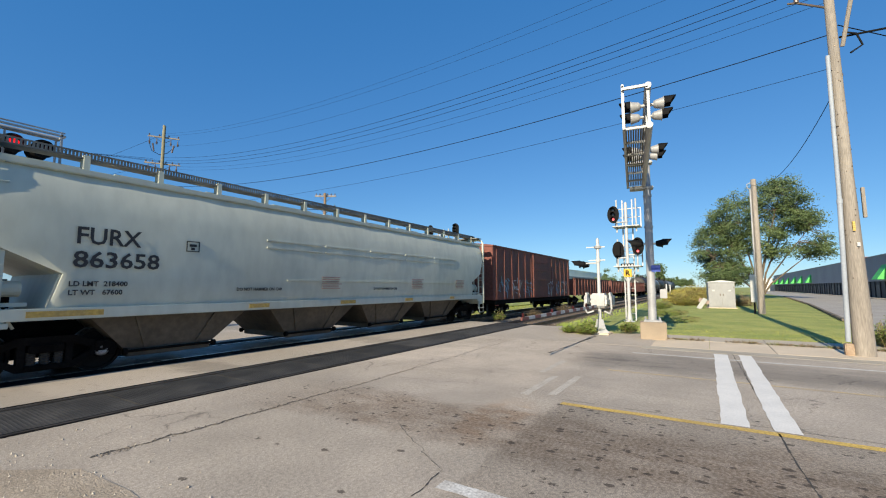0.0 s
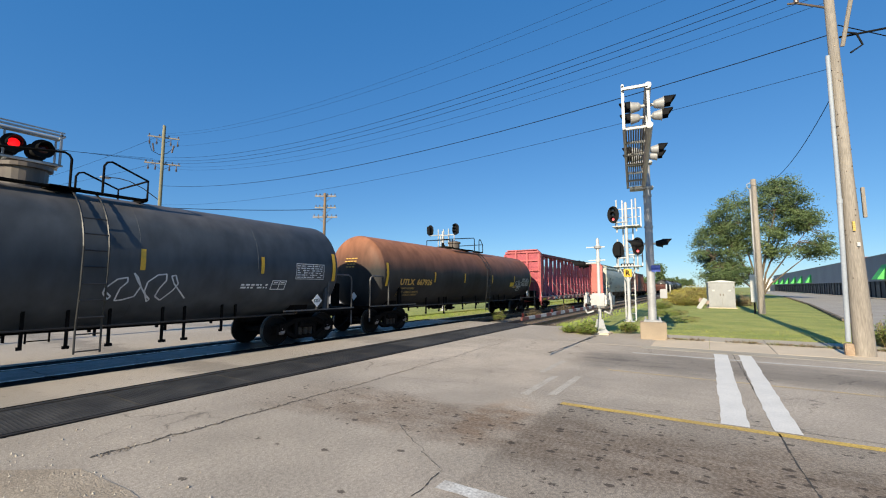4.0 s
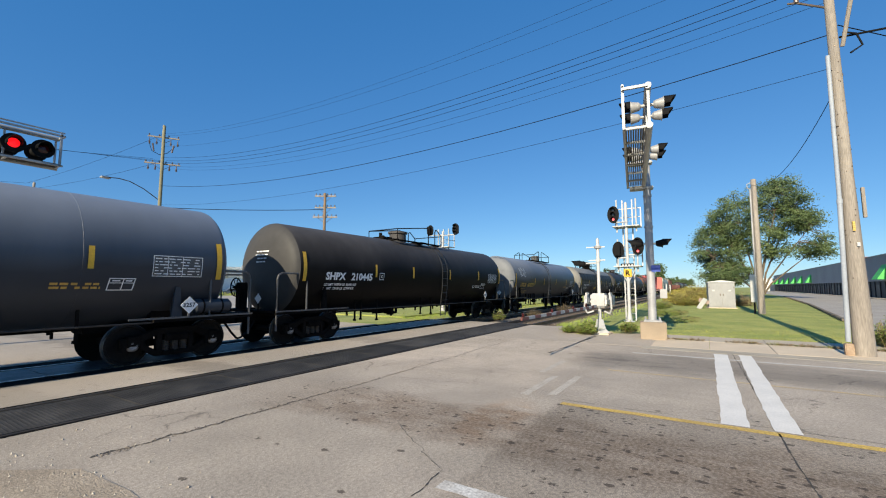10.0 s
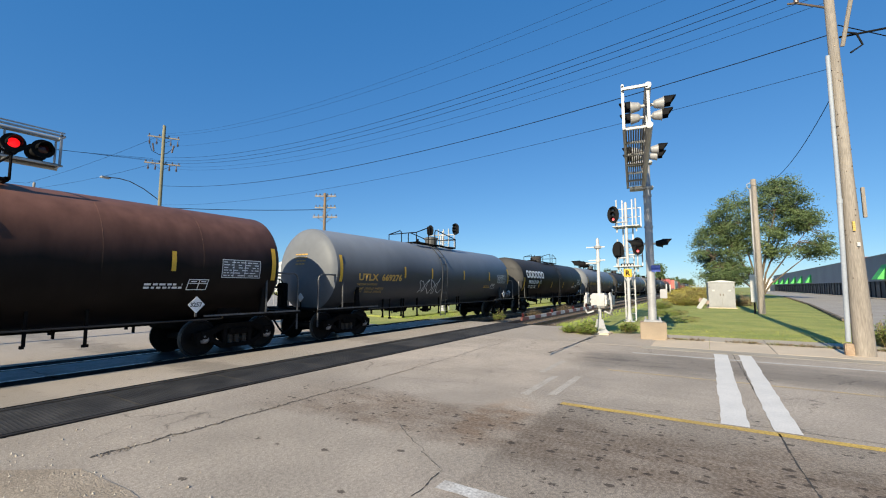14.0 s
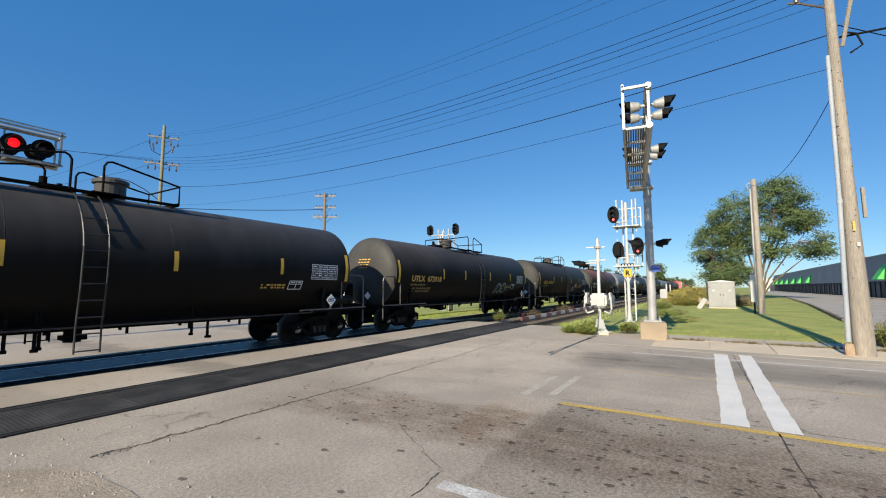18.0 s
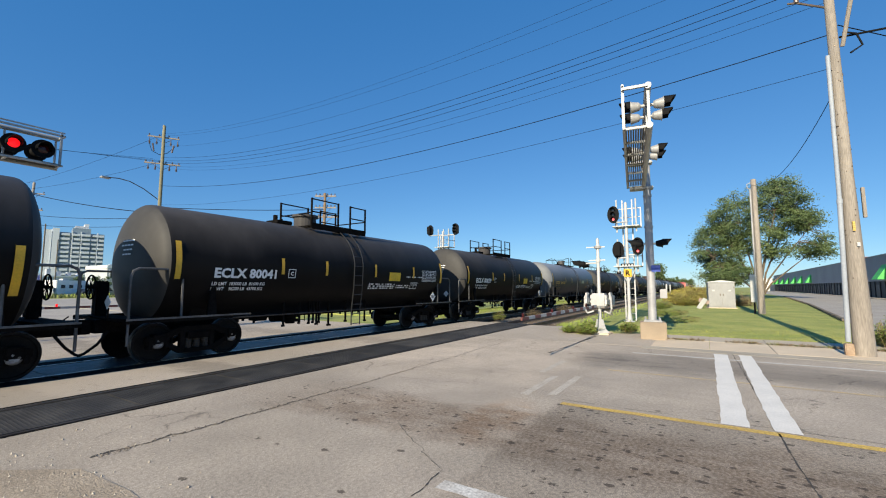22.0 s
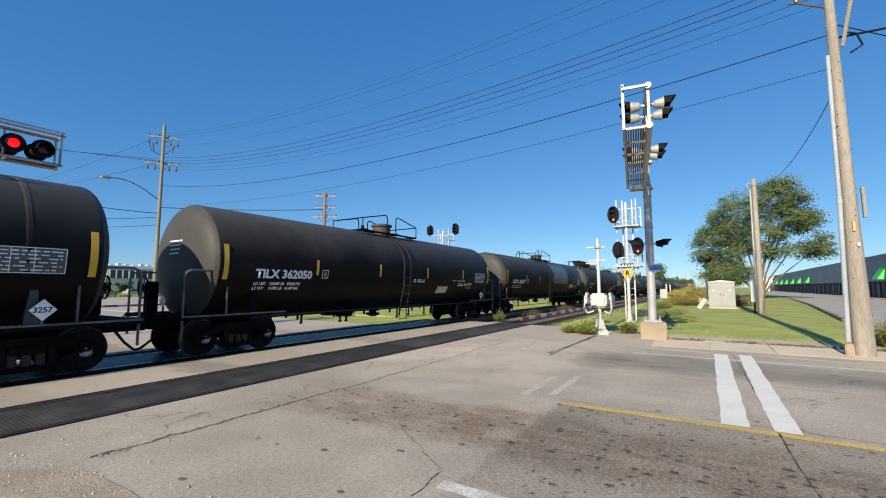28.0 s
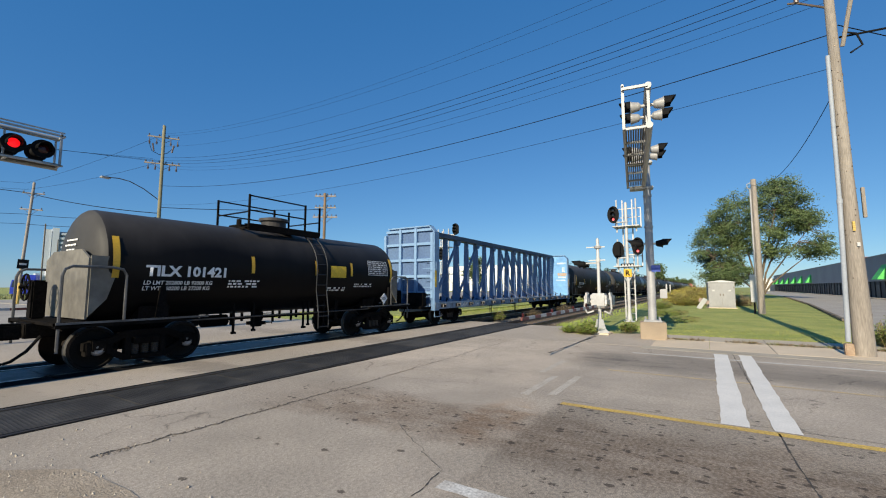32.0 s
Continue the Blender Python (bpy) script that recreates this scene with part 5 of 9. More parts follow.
def store():
    t = thing("store_building", "long low grey store with a dark brown base and green awnings", "building")
    v0, v1 = Vector((36, -20.7, 0)), Vector((222, -24.0, 0))
    d = (v1 - v0).normalized()
    turn = math.degrees(math.atan2(d.y, d.x))
    t.matrix_basis = pose(36, -20.7, 0, 0, 0, turn)
    L = (v1 - v0).length
    part("wall", M().box(0, L, -30, 0, 2.6, 6.3), GREYW, t, "grey upper wall")
    part("base_wall", M().box(0, L, -29.9, -0.12, -0.3, 2.6), BROWNW, t, "dark brown lower wall")
    part("parapet", M().box(-0.1, L + 0.1, -30, 0.1, 6.3, 6.44), surf("metal_coping", (0.3, 0.3, 0.32), None, 0.5, 0.4), t)
    n = int(L / 2.4)
    for i in range(n):
        part("pilaster", M().box(i * 2.4, i * 2.4 + 0.16, -0.13, 0.02, 0.0, 2.6), BROWNW, t)
        if i % 2:
            part("base_panel", M().box(i * 2.4 + 0.3, i * 2.4 + 2.2, -0.13, -0.06, 0.3, 2.1), surf("brown_panel", (0.09, 0.07, 0.065), None, 0.5), t)
    for x in (46.2, 103.0, 116.2, 128.3, 141.8, 154.8, 169.5, 182.5):
        part("awning", M().prism([(0.0, 2.85), (1.2, 2.85), (0.0, 4.95)], "x", x, x + 2.6), GREEN, t, "bright green wedge awning")
    part("roof_unit", M().box(74, 82, -6, -3, 6.44, 7.5, 0.1), surf("brick_red_unit", (0.3, 0.13, 0.09), None, 0.8, s1=2, s2=10), t, "red-brown rooftop unit")
    part("roof_unit", M().box(118, 121, -9, -6, 6.44, 7.6, 0.1), GREYW, t)
    part("footpath", M().box(0, L, 0.1, 1.6, 0.0, 0.2), CONC, t)


store()
block("shed_building", "low cream building beside the tree", 224, 240, -26, -19.5, 5.0, CREAM2, CREAM2)
# kerb stones along the store lot
ks = M().box(-1.02, 1.02, -0.1, 0.1, 0, 0.11, 0.02).mesh("kerb_stone")
ks.materials.append(surf("old_tie_wood", (0.19, 0.155, 0.115), (0.11, 0.09, 0.068), 0.9, s1=1.5, s2=18, bump=0.4, per=0.3))
lk = thing("lot_kerb", "row of low weathered timbers along the lawn", "kerb", kind="structure")
for i in range(30):
    x = 29 + i * 2.2
    y = -5.75 - (x - 29) * 0.104 if x < 52 else -8.15 - (x - 52) * 0.077
    part("kerb_stone", ks, None, lk, at=pose(x, y, 0.1, 0, 0, -6))


def apartment():
    t = thing("apartment_tower", "tall pale blue-grey apartment block with rows of balconies in the distance", "apartment building", pose(85.6, 330, 0, 0, 0, -14))
    # distance haze is put into these bluish wall colours
    glaz = surf("hazed_apartment_glazing", (0.24, 0.31, 0.4), (0.19, 0.25, 0.33), 0.5, s1=0.3, s2=2, bump=0, fine=0.15)
    pale = surf("hazed_apartment_white", (0.6, 0.64, 0.7), (0.54, 0.58, 0.64), 0.7, s1=0.05, s2=1, bump=0, fine=0.06)
    for x0, x1, y0, y1, h in ((6.0, 11.8, 0.6, 16, 35), (11.8, 20.4, 0, 16, 38), (20.4, 27.2, 0.8, 16, 35)):
        part("wall", M().box(x0, x1, y0, y1, 0, h), glaz, t, "glazing coloured with distance haze")
    part("stair_tower", M().box(-0.8, 2.6, 0, 14, 0, 36), pale, t, "white end wall")
    part("stair_tower", M().box(2.9, 5.9, -1.0, 14, 0, 37), pale, t, "white end wall")
    part("penthouse", M().box(13.0, 17.0, 3, 12, 38, 39.6), pale, t)
    part("penthouse", M().box(17.4, 19.4, 2, 12, 38, 41), pale, t)
    rail = M().box(0, 1, -1.3, -1.15, 0, 1.15).box(0, 1, -1.3, 0, -0.2, 0).mesh("balcony")
    rail.materials.append(surf("hazed_balcony_white", (0.56, 0.61, 0.68), (0.5, 0.55, 0.62), 0.6, bump=0))
    pier = M().box(0, 0.45, -1.2, 0, -0.2, 2.6).mesh("pier")
    pier.materials.append(pale)
    for k in range(13):
        z = 1.2 + k * 2.66
        for j, (x, w, y) in enumerate(((6.2, 4.4, 0.6), (12.0, 3.4, 0), (16.2, 4.0, 0), (20.8, 2.6, 0.8), (24.0, 3.0, 0.8))):
            shift = 0.5 if (k + j) % 3 == 0 else 0.0
            ob = part("balcony", rail, None, t, at=pose(x + shift, y, z))
            ob.scale = (w - shift, 1, 1)
            if j in (1, 2, 4):
                part("pier", pier, None, t, at=pose(x - 0.42, y, z))


apartment()


def white_sheds():
    roofw = surf("white_roof_membrane", (0.85, 0.85, 0.85), (0.75, 0.75, 0.76), 0.7, s1=0.1, s2=3, bump=0.05, fine=0.08)
    # white walls turned from the sun: their shade put into the cladding colour
    shade = surf("shaded_pale_cladding", (0.5, 0.52, 0.56), (0.42, 0.44, 0.48), 0.6, s1=0.15, s2=3, bump=0.05, fine=0.12)
    band = surf("dark_void", (0.05, 0.05, 0.06), None, 0.6)
    # gabled tent-like shed and the long low shed behind it
    a = block("warehouse", "large white gabled shed across the lot", 83.2, 90.4, 97, 127, 7.8, CREAM, CREAM, 0.1, turn=-36)
    part("gable", M().prism([(83.0, 7.85), (86.8, 10.3), (90.6, 7.85)], "y", 96.9, 127.1), roofw, a, "white gable")
    part("entry", M().box(84.0, 87.0, 96.8, 97, 0.0, 4.2), shade, a, "pale roller door")
    b = block("warehouse", "long low white shed with a shade-grey front", 104, 133, 130, 150, 9.6, shade, roofw, 1.4, turn=3)
    for i in range(9):
        part("panel_joint", M().box(105.5 + i * 3, 105.62 + i * 3, 129.9, 130, 0.3, 9.2), GREYW, b)
    part("dock_door", M().box(116, 120, 129.85, 130, 0.2, 4.6), GREYW, b)
    # white works building with grey upper panels
    c = block("warehouse", "white works building with grey upper panels behind the trailer", 63.7, 88, 122, 142, 7.2, shade, roofw, 0.7, turn=0)
    part("upper_panel", M().box(64.2, 73.5, 121.8, 122, 4.6, 7.0), GREYW, c, "grey upper panels")
    for i in range(3):
        part("window", M().box(65.0 + i * 2.9, 67.0 + i * 2.9, 121.7, 121.8, 5.2, 6.4), shade, c)
    for x, w, h in ((68, 1.2, 1.2), (76, 0.5, 1.8), (82.5, 1.6, 0.9)):
        part("roof_vent", M().box(x, x + w, 128, 129.5, 7.9, 7.9 + h), GREYW, c)
    # parking deck far behind
    d = block("parking_deck", "low white parking deck with a dark open level", 61, 84, 172, 190, 8.2, shade, roofw, 1.0, turn=0)
    part("open_level", M().box(61.5, 83.5, 171.8, 172, 4.8, 7.6), band, d, "dark open level")
    for i in range(12):
        part("column", M().box(61.5 + i * 1.9, 61.8 + i * 1.9, 171.6, 171.8, 4.8, 7.6), roofw, d)
    for i in range(9):
        part("roof_unit", M().box(62 + i * 2.3, 63 + i * 2.3, 173, 175, 9.2, 9.5 + 0.3 * (i * 5 % 3)), shade, d)
    g = block("shop_row", "hazy low pale shops far behind the parked motorhome", 52, 72, 210, 225, 5.6, shade, roofw, 0.5)
    for i in range(7):
        part("shop_window", M().box(52.8 + i * 2.7, 54.4 + i * 2.7, 209.8, 210, 0.6, 3.4), GREYW, g)
    for i in range(6):
        part("roof_unit", M().box(53 + i * 3.1, 54.2 + i * 3.1, 212, 214, 6.1, 6.9 + 0.6 * (i * 3 % 4)), shade, g)
    # small office with a slate awning
    f = block("office_building", "low white office with a slate blue awning and dark windows", 72, 106, 66, 80, 5.4, CREAM2, surf("grey_roof_edge", (0.5, 0.5, 0.5), None, 0.6), 0.3, turn=2)
    slate = surf("slate_blue_awning", (0.1, 0.12, 0.17), (0.07, 0.085, 0.125), 0.6, s1=1, s2=8)
    for x0, x1 in ((71.8, 83.0), (85.5, 101.0)):
        part("awning", M().prism([(66, 4.5), (64.4, 2.9), (64.4, 2.7), (66, 2.7)], "x", x0, x1), slate, f, "sloped slate awning")
    for x0, x1 in ((73.2, 74.0), (79.6, 81.4), (86.8, 88.2), (90.6, 92.8), (95.6, 98.4)):
        part("window", M().box(x0, x1, 65.94, 66.0, 0.1 if x1 - x0 < 1 else 0.9, 2.5), GLASS, f, "dark window")
    part("roof_screen", M().box(80, 92, 69, 76, 5.7, 7.2), GREYW, f, "grey roof screen")
    e = block("warehouse", "wide white warehouse seen over the distant cars", 180, 330, 66, 110, 11.5, CREAM, CREAM)
    part("grey_band", M().box(180, 330, 65.8, 66, 3.0, 8.0), surf("grey_blue_cladding", (0.28, 0.31, 0.36), None, 0.6, s1=0.1), e)


white_sheds()


# ---- parked vehicles beyond the tracks ----
def wheelset4(t, xs, w, r):
    for x in xs:
        for s in (-1, 1):
            a = part("wheel", M().lathe([(-0.1, r * 0.6), (-0.11, r), (0.11, r), (0.1, r * 0.6)], "y", 16, (x, s * w, r)), surf("tyre", (0.02, 0.02, 0.02), None, 0.8), t, "black tyre")
            part("rim", M().lathe([(-0.115, r * 0.55), (0.115, r * 0.55)], "y", 12, (x, s * w, r)), GALV, a)


def car(at, colour, label, tall=False):
    t = thing("parked_car", label, "car", at, "parked cars")
    mt = surf("paint_" + colour[0], colour[1], None, 0.3, 0.2, s1=0.5, s2=8, bump=0, fine=0.05)
    h = 1.75 if tall else 1.45
    part("body", M().prism([(-2.2, 0.35), (2.2, 0.35), (2.25, 0.75), (2.1, 0.95), (1.2, 1.0), (-2.1, 1.02), (-2.25, 0.8)], "y", -0.88, 0.88), mt, t)
    part("cabin", M().prism([(1.2, 0.98), (0.5, h), (-1.5, h), (-2.05 if tall else -1.8, 1.0)], "y", -0.78, 0.78), mt, t)
    for s in (-1, 1):
        part("side_window", M().prism([(0.98, 1.03), (0.42, h - 0.08), (-1.4, h - 0.08), (-1.65, 1.05)], "y", s * 0.785 - 0.005, s * 0.785 + 0.005), GLASS, t)
    wheelset4(t, (-1.4, 1.4), 0.8, 0.33)


def rv():
    t = thing("camper_van", "white motorhome parked at the edge of the lot", "motorhome", pose(29.0, 98, -0.05, 0, 0, 28))
    part("body", M().box(-3.2, 1.9, -1.15, 1.15, 0.5, 3.0, 0.08), CREAM, t)
    part("overcab", M().prism([(1.9, 2.0), (2.9, 2.2), (2.9, 2.7), (1.9, 3.0)], "y", -1.15, 1.15), CREAM, t)
    part("cab", M().prism([(1.9, 0.5), (3.7, 0.5), (3.7, 1.1), (3.0, 1.2), (2.4, 2.05), (1.9, 2.05)], "y", -0.95, 0.95), CREAM, t)
    for x in (-2.4, -0.9, 0.8):
        part("window", M().box(x, x + 0.8, -1.17, -1.14, 1.6, 2.2), GLASS, t)
    part("roof_unit", M().box(-1.4, -0.4, -0.4, 0.4, 3.0, 3.3, 0.05), WHITE, t)
    wheelset4(t, (-1.8, 2.7), 1.0, 0.38)


def box_truck(at, cab, label, L=7.0):
    t = thing("parked_truck", label, "truck", at, "parked trucks")
    mt = surf("cab_" + cab[0], cab[1], None, 0.35, 0.1, s1=0.6, s2=8, bump=0, fine=0.06)
    part("cab", M().prism([(0, 0.7), (2.4, 0.7), (2.45, 1.7), (1.9, 3.0), (0, 3.1)], "y", -1.15, 1.15), mt, t)
    part("windscreen", M().prism([(2.42, 1.8), (2.46, 1.8), (1.98, 2.85), (1.94, 2.85)], "y", -1.0, 1.0), GLASS, t)
    part("cargo_body", M().box(-L, -0.1, -1.25, 1.25, 1.0, 3.9, 0.04), CREAM if L > 4 else mt, t)
    part("chassis", M().box(-L, 1.5, -0.5, 0.5, 0.6, 0.95), BLACKP, t)
    wheelset4(t, (-L + 1.5, 1.3), 1.0, 0.5)


rv()
box_truck(pose(23.6, 99, -0.05, 0, 0, 240), ("blue", (0.03, 0.06, 0.5)), "blue box truck parked at the lot", 3.0)
box_truck(pose(50.5, 98, -0.05, 0, 0, 182), ("white", (0.7, 0.7, 0.7)), "white semi truck with a long pale trailer", 15.0)
for i, (x, y, r, c, tall) in enumerate(((34.2, 97, 15, ("green_grey", (0.18, 0.22, 0.19)), True), (40, 98, 10, ("silver", (0.45, 0.46, 0.48)), False), (25.8, 96, 70, ("white", (0.7, 0.68, 0.6)), True), (31.8, 95, 12, ("dark_blue", (0.02, 0.03, 0.06)), False), (46.5, 100, 5, ("white", (0.7, 0.68, 0.6)), False),
                                       (58, 95, 170, ("blue_grey", (0.1, 0.13, 0.2)), False), (43.5, 97, 5, ("black", (0.03, 0.03, 0.03)), False), (75, 92, 0, ("red", (0.35, 0.05, 0.04)), False), (63, 93, 0, ("silver", (0.45, 0.46, 0.48)), False))):
    car(pose(x, y, -0.05, 0, 0, r), c, c[0].replace("_", " ") + " car parked in the lot", tall)
rnd = random.Random(77)
blades("lot_weeds", "dry weeds along the lot's edge", [(rnd.uniform(10, 140), 91 + rnd.uniform(-2.5, 2.5), -0.05) for _ in range(3200)], surf("dull_verge_weed", (0.2, 0.2, 0.09), (0.12, 0.13, 0.06), 0.8, s1=0.2, s2=4, bump=0, fine=0.4), 0.3, 0.9, 0.05, "weeds")
blades("lot_hedge", "green weeds along the lot's edge", [(rnd.uniform(24, 70), 92.5 + rnd.uniform(-1, 1), -0.05) for _ in range(800)], WEED, 0.3, 0.9, 0.1, "weeds")
bl = thing("bollard", "tall yellow steel post with a slanting stay beside the lot", "bollard", pose(31.6, 60, -0.01))
part("post", M().cyl((0, 0, 0), (0, 0, 3.1), 0.09, n=14), YELLOWP, bl)
part("stay", M().cyl((0.1, 0, 2.4), (0.75, 0.3, 0), 0.07, n=12), YELLOWP, bl)
rsn = thing("road_sign", "small white road sign on a post beyond the tracks", "road sign", pose(25, 34, 0))
part("post", M().cyl((0, 0, 0), (0, 0, 2.2), 0.035, n=8), GALV, rsn)
part("plate", M().box(-0.3, 0.3, -0.05, -0.03, 2.0, 2.8, 0.01), WHITE, rsn)
for z in (2.2, 2.45, 2.62):
    part("mark", M().box(-0.2, 0.2, -0.056, -0.05, z, z + 0.09), BLACKP, rsn)


# ---- the train ----
S_ROWS = ((0, 0.0), (4, 53.05), (8, 106.2), (12, 159.4), (16, 212.69), (20, 266.28), (24, 320.02), (28, 374.02), (32, 427.98))


CARS, AXLES = [], []        # (thing, x at the start), (wheelset, x at the start)
FRAME = surf("grimy_truck_steel", (0.013, 0.0112, 0.0102), (0.006, 0.0053, 0.005), 0.85, 0.0, s1=2.5, s2=25, bump=0.3, fine=0.4, spec=0.05)
WHEEL = surf("rusty_wheel_steel", (0.02, 0.0155, 0.013), (0.01, 0.0085, 0.0075), 0.7, 0.0, s1=3, s2=25, bump=0.2, fine=0.3, spec=0.15)
TREAD = surf("polished_tread", (0.12, 0.115, 0.11), None, 0.42, 0.5, s1=3, s2=20, bump=0.02)
CAP = surf("bearing_cap", (0.3, 0.29, 0.29), (0.09, 0.085, 0.08), 0.45, 0.4, s1=6, s2=40)
STRIPE = surf("yellow_reflector", (0.72, 0.42, 0.03), (0.62, 0.36, 0.03), 0.4, s1=3, s2=30, bump=0, fine=0.12)
INKW = surf("white_lettering", (0.86, 0.86, 0.86), (0.74, 0.74, 0.74), 0.55, s1=4, s2=40, bump=0, fine=0.15)
INKY = surf("yellow_lettering", (0.66, 0.39, 0.08), (0.5, 0.3, 0.07), 0.55, s1=4, s2=40, bump=0, fine=0.2)
INKB = surf("black_lettering", (0.025, 0.025, 0.03), None, 0.55, s1=4, s2=40, bump=0)
GREYDECAL = surf("grey_data_panel", (0.1, 0.1, 0.105), (0.07, 0.07, 0.073), 0.55, s1=4, s2=40, bump=0)
YPANEL = surf("yellow_panel", (0.8, 0.53, 0.03), (0.66, 0.43, 0.03), 0.5, s1=3, s2=25, bump=0)
PALEPANEL = surf("pale_notice", (0.6, 0.62, 0.42), None, 0.5, s1=3, s2=25, bump=0)
REDBOARD = surf("red_placard", (0.42, 0.05, 0.06), (0.3, 0.04, 0.05), 0.5, s1=3, s2=25, bump=0)
TAG = surf("graffiti_white", (0.66, 0.68, 0.7), (0.5, 0.52, 0.56), 0.6, s1=3, s2=30, bump=0)
TAGB = surf("graffiti_blue", (0.25, 0.42, 0.55), (0.16, 0.3, 0.42), 0.6, s1=3, s2=30, bump=0)

# shared pieces of a truck
SIDE = M().prism([(-1.14, 0.44), (-1.14, 0.6), (-0.7, 0.68), (-0.42, 0.8), (0.42, 0.8), (0.7, 0.68), (1.14, 0.6), (1.14, 0.44), (0.72, 0.52), (0.4, 0.66), (-0.4, 0.66), (-0.72, 0.52)], "y", -0.08, 0.08)
SIDE.prism([(-1.0, 0.46), (-0.74, 0.5), (-0.38, 0.29), (0.38, 0.29), (0.74, 0.5), (1.0, 0.46), (0.72, 0.36), (0.42, 0.17), (-0.42, 0.17), (-0.72, 0.36)], "y", -0.075, 0.075)
for q in (-1, 1):
    SIDE.box(q * 0.35 - 0.06, q * 0.35 + 0.06, -0.07, 0.07, 0.26, 0.7, 0.01)
    SIDE.box(q * 0.889 - 0.14, q * 0.889 + 0.14, -0.13, 0.13, 0.42, 0.66, 0.025)
    SIDE.box(q * 1.06 - 0.05, q * 1.06 + 0.05, -0.11, 0.11, 0.33, 0.6, 0.015)
    SIDE.box(q * 0.72 - 0.04, q * 0.72 + 0.04, -0.11, 0.11, 0.34, 0.56, 0.015)
SIDE.box(-0.26, 0.26, -0.14, 0.12, 0.5, 0.66, 0.02)
SIDE.box(-0.3, 0.3, -0.13, 0.13, 0.2, 0.27, 0.01)
SIDE = SIDE.mesh("side_frame")
SIDE.materials.append(FRAME)
SPRING = M()
SPRING.lathe([(0.27 + i * 0.045 + d, r) for i in range(6) for d, r in ((0, 0.075), (0.022, 0.095), (0.024, 0.075))], "z", 10)
SPRING = SPRING.mesh("spring")
SPRING.materials.append(surf("dusty_spring_steel", (0.06, 0.052, 0.045), (0.03, 0.026, 0.022), 0.7))
BOLSTER = M().box(-0.2, 0.2, -1.0, 1.0, 0.55, 0.78, 0.03).cyl((0, 0, 0.7), (0, 0, 0.86), 0.2, n=16).box(-0.9, -0.78, -0.6, 0.6, 0.3, 0.42).box(0.78, 0.9, -0.6, 0.6, 0.3, 0.42)
BOLSTER = BOLSTER.mesh("truck")
BOLSTER.materials.append(FRAME)
WSET = M()
for s in (-1, 1):
    prof = [(0.685, 0.475), (0.705, 0.482), (0.715, 0.46), (0.81, 0.452), (0.815, 0.4), (0.775, 0.385), (0.755, 0.17), (0.8, 0.14), (0.83, 0.09), (1.0, 0.09)]
    WSET.lathe([(s * a, r) for a, r in prof], "y", 28)
WSET.cyl((0, -0.7, 0), (0, 0.7, 0), 0.09, n=12)
WSET = WSET.mesh("wheelset", True)
WSET.materials.append(WHEEL)
WSET.materials.append(TREAD)
for f in WSET.polygons:
    if math.hypot(f.center.x, f.center.z) > 0.44 and 0.7 < abs(f.center.y) < 0.82:
        f.material_index = 1
CAPS = M().lathe([(0.98, 0.13), (1.08, 0.13), (1.1, 0.1), (1.105, 0.02)], "y", 16).lathe([(-0.98, 0.13), (-1.08, 0.13), (-1.1, 0.1), (-1.105, 0.02)], "y", 16)
for s in (-1, 1):
    for i in range(3):
        a = i * 2.094
        CAPS.cyl((0.06 * math.cos(a), s * 1.1, 0.06 * math.sin(a)), (0.06 * math.cos(a), s * 1.13, 0.06 * math.sin(a)), 0.025, n=6)
for s in (-1, 1):
    CAPS.lathe([(s * 1.107, 0.078), (s * 1.111, 0.078), (s * 1.112, 0.03)], "y", 16)
CAPS = CAPS.mesh("bearing_caps")
CAPS.materials.append(CAP)
CAPS.materials.append(surf("pale_cap_plate", (0.5, 0.5, 0.52), (0.2, 0.19, 0.19), 0.5, s1=9, s2=40))
for f in CAPS.polygons:
    if 1.1065 < abs(f.center.y) < 1.1125 and 0.03 < math.hypot(f.center.x, f.center.z):
        f.material_index = 1


def truck(parent, x, x0):
    tr = part("truck", BOLSTER, None, parent, "dark cast steel truck", at=pose(x, 0, 0))
    for s in (-1, 1):
        part("side_frame", SIDE, None, tr, at=pose(0, s * 1.0, 0))
        for q in (-0.2, 0, 0.2):
            part("spring", SPRING, None, tr, at=pose(q, s * 1.0, 0))
    for a in (-0.889, 0.889):
        w = part("wheelset", WSET, None, tr, "steel wheels on their axle", at=pose(a, 0, 0.457))
        # level three holds the turning pieces in one mesh each
        AXLES.append((w, x0 + x + a, a))
        part("bearing_caps", CAPS, None, tr, at=pose(a, 0, 0.457))
    return tr


def hand_wheel(parent, x, y, z, r):
    """Spoked brake wheel facing along the train."""
    m = M().tube([(x, y + r * math.cos(i * math.pi / 10), z + r * math.sin(i * math.pi / 10)) for i in range(21)], 0.02, 6)
    for i in range(4):
        a = i * math.pi / 4 + 0.3
        m.cyl((x, y - r * math.cos(a), z - r * math.sin(a)), (x, y + r * math.cos(a), z + r * math.sin(a)), 0.012, n=5)
    m.cyl((x - 0.1, y, z), (x + 0.1, y, z), 0.035, n=8)
    return part("brake_wheel", m, FRAME, parent, "spoked hand brake wheel")


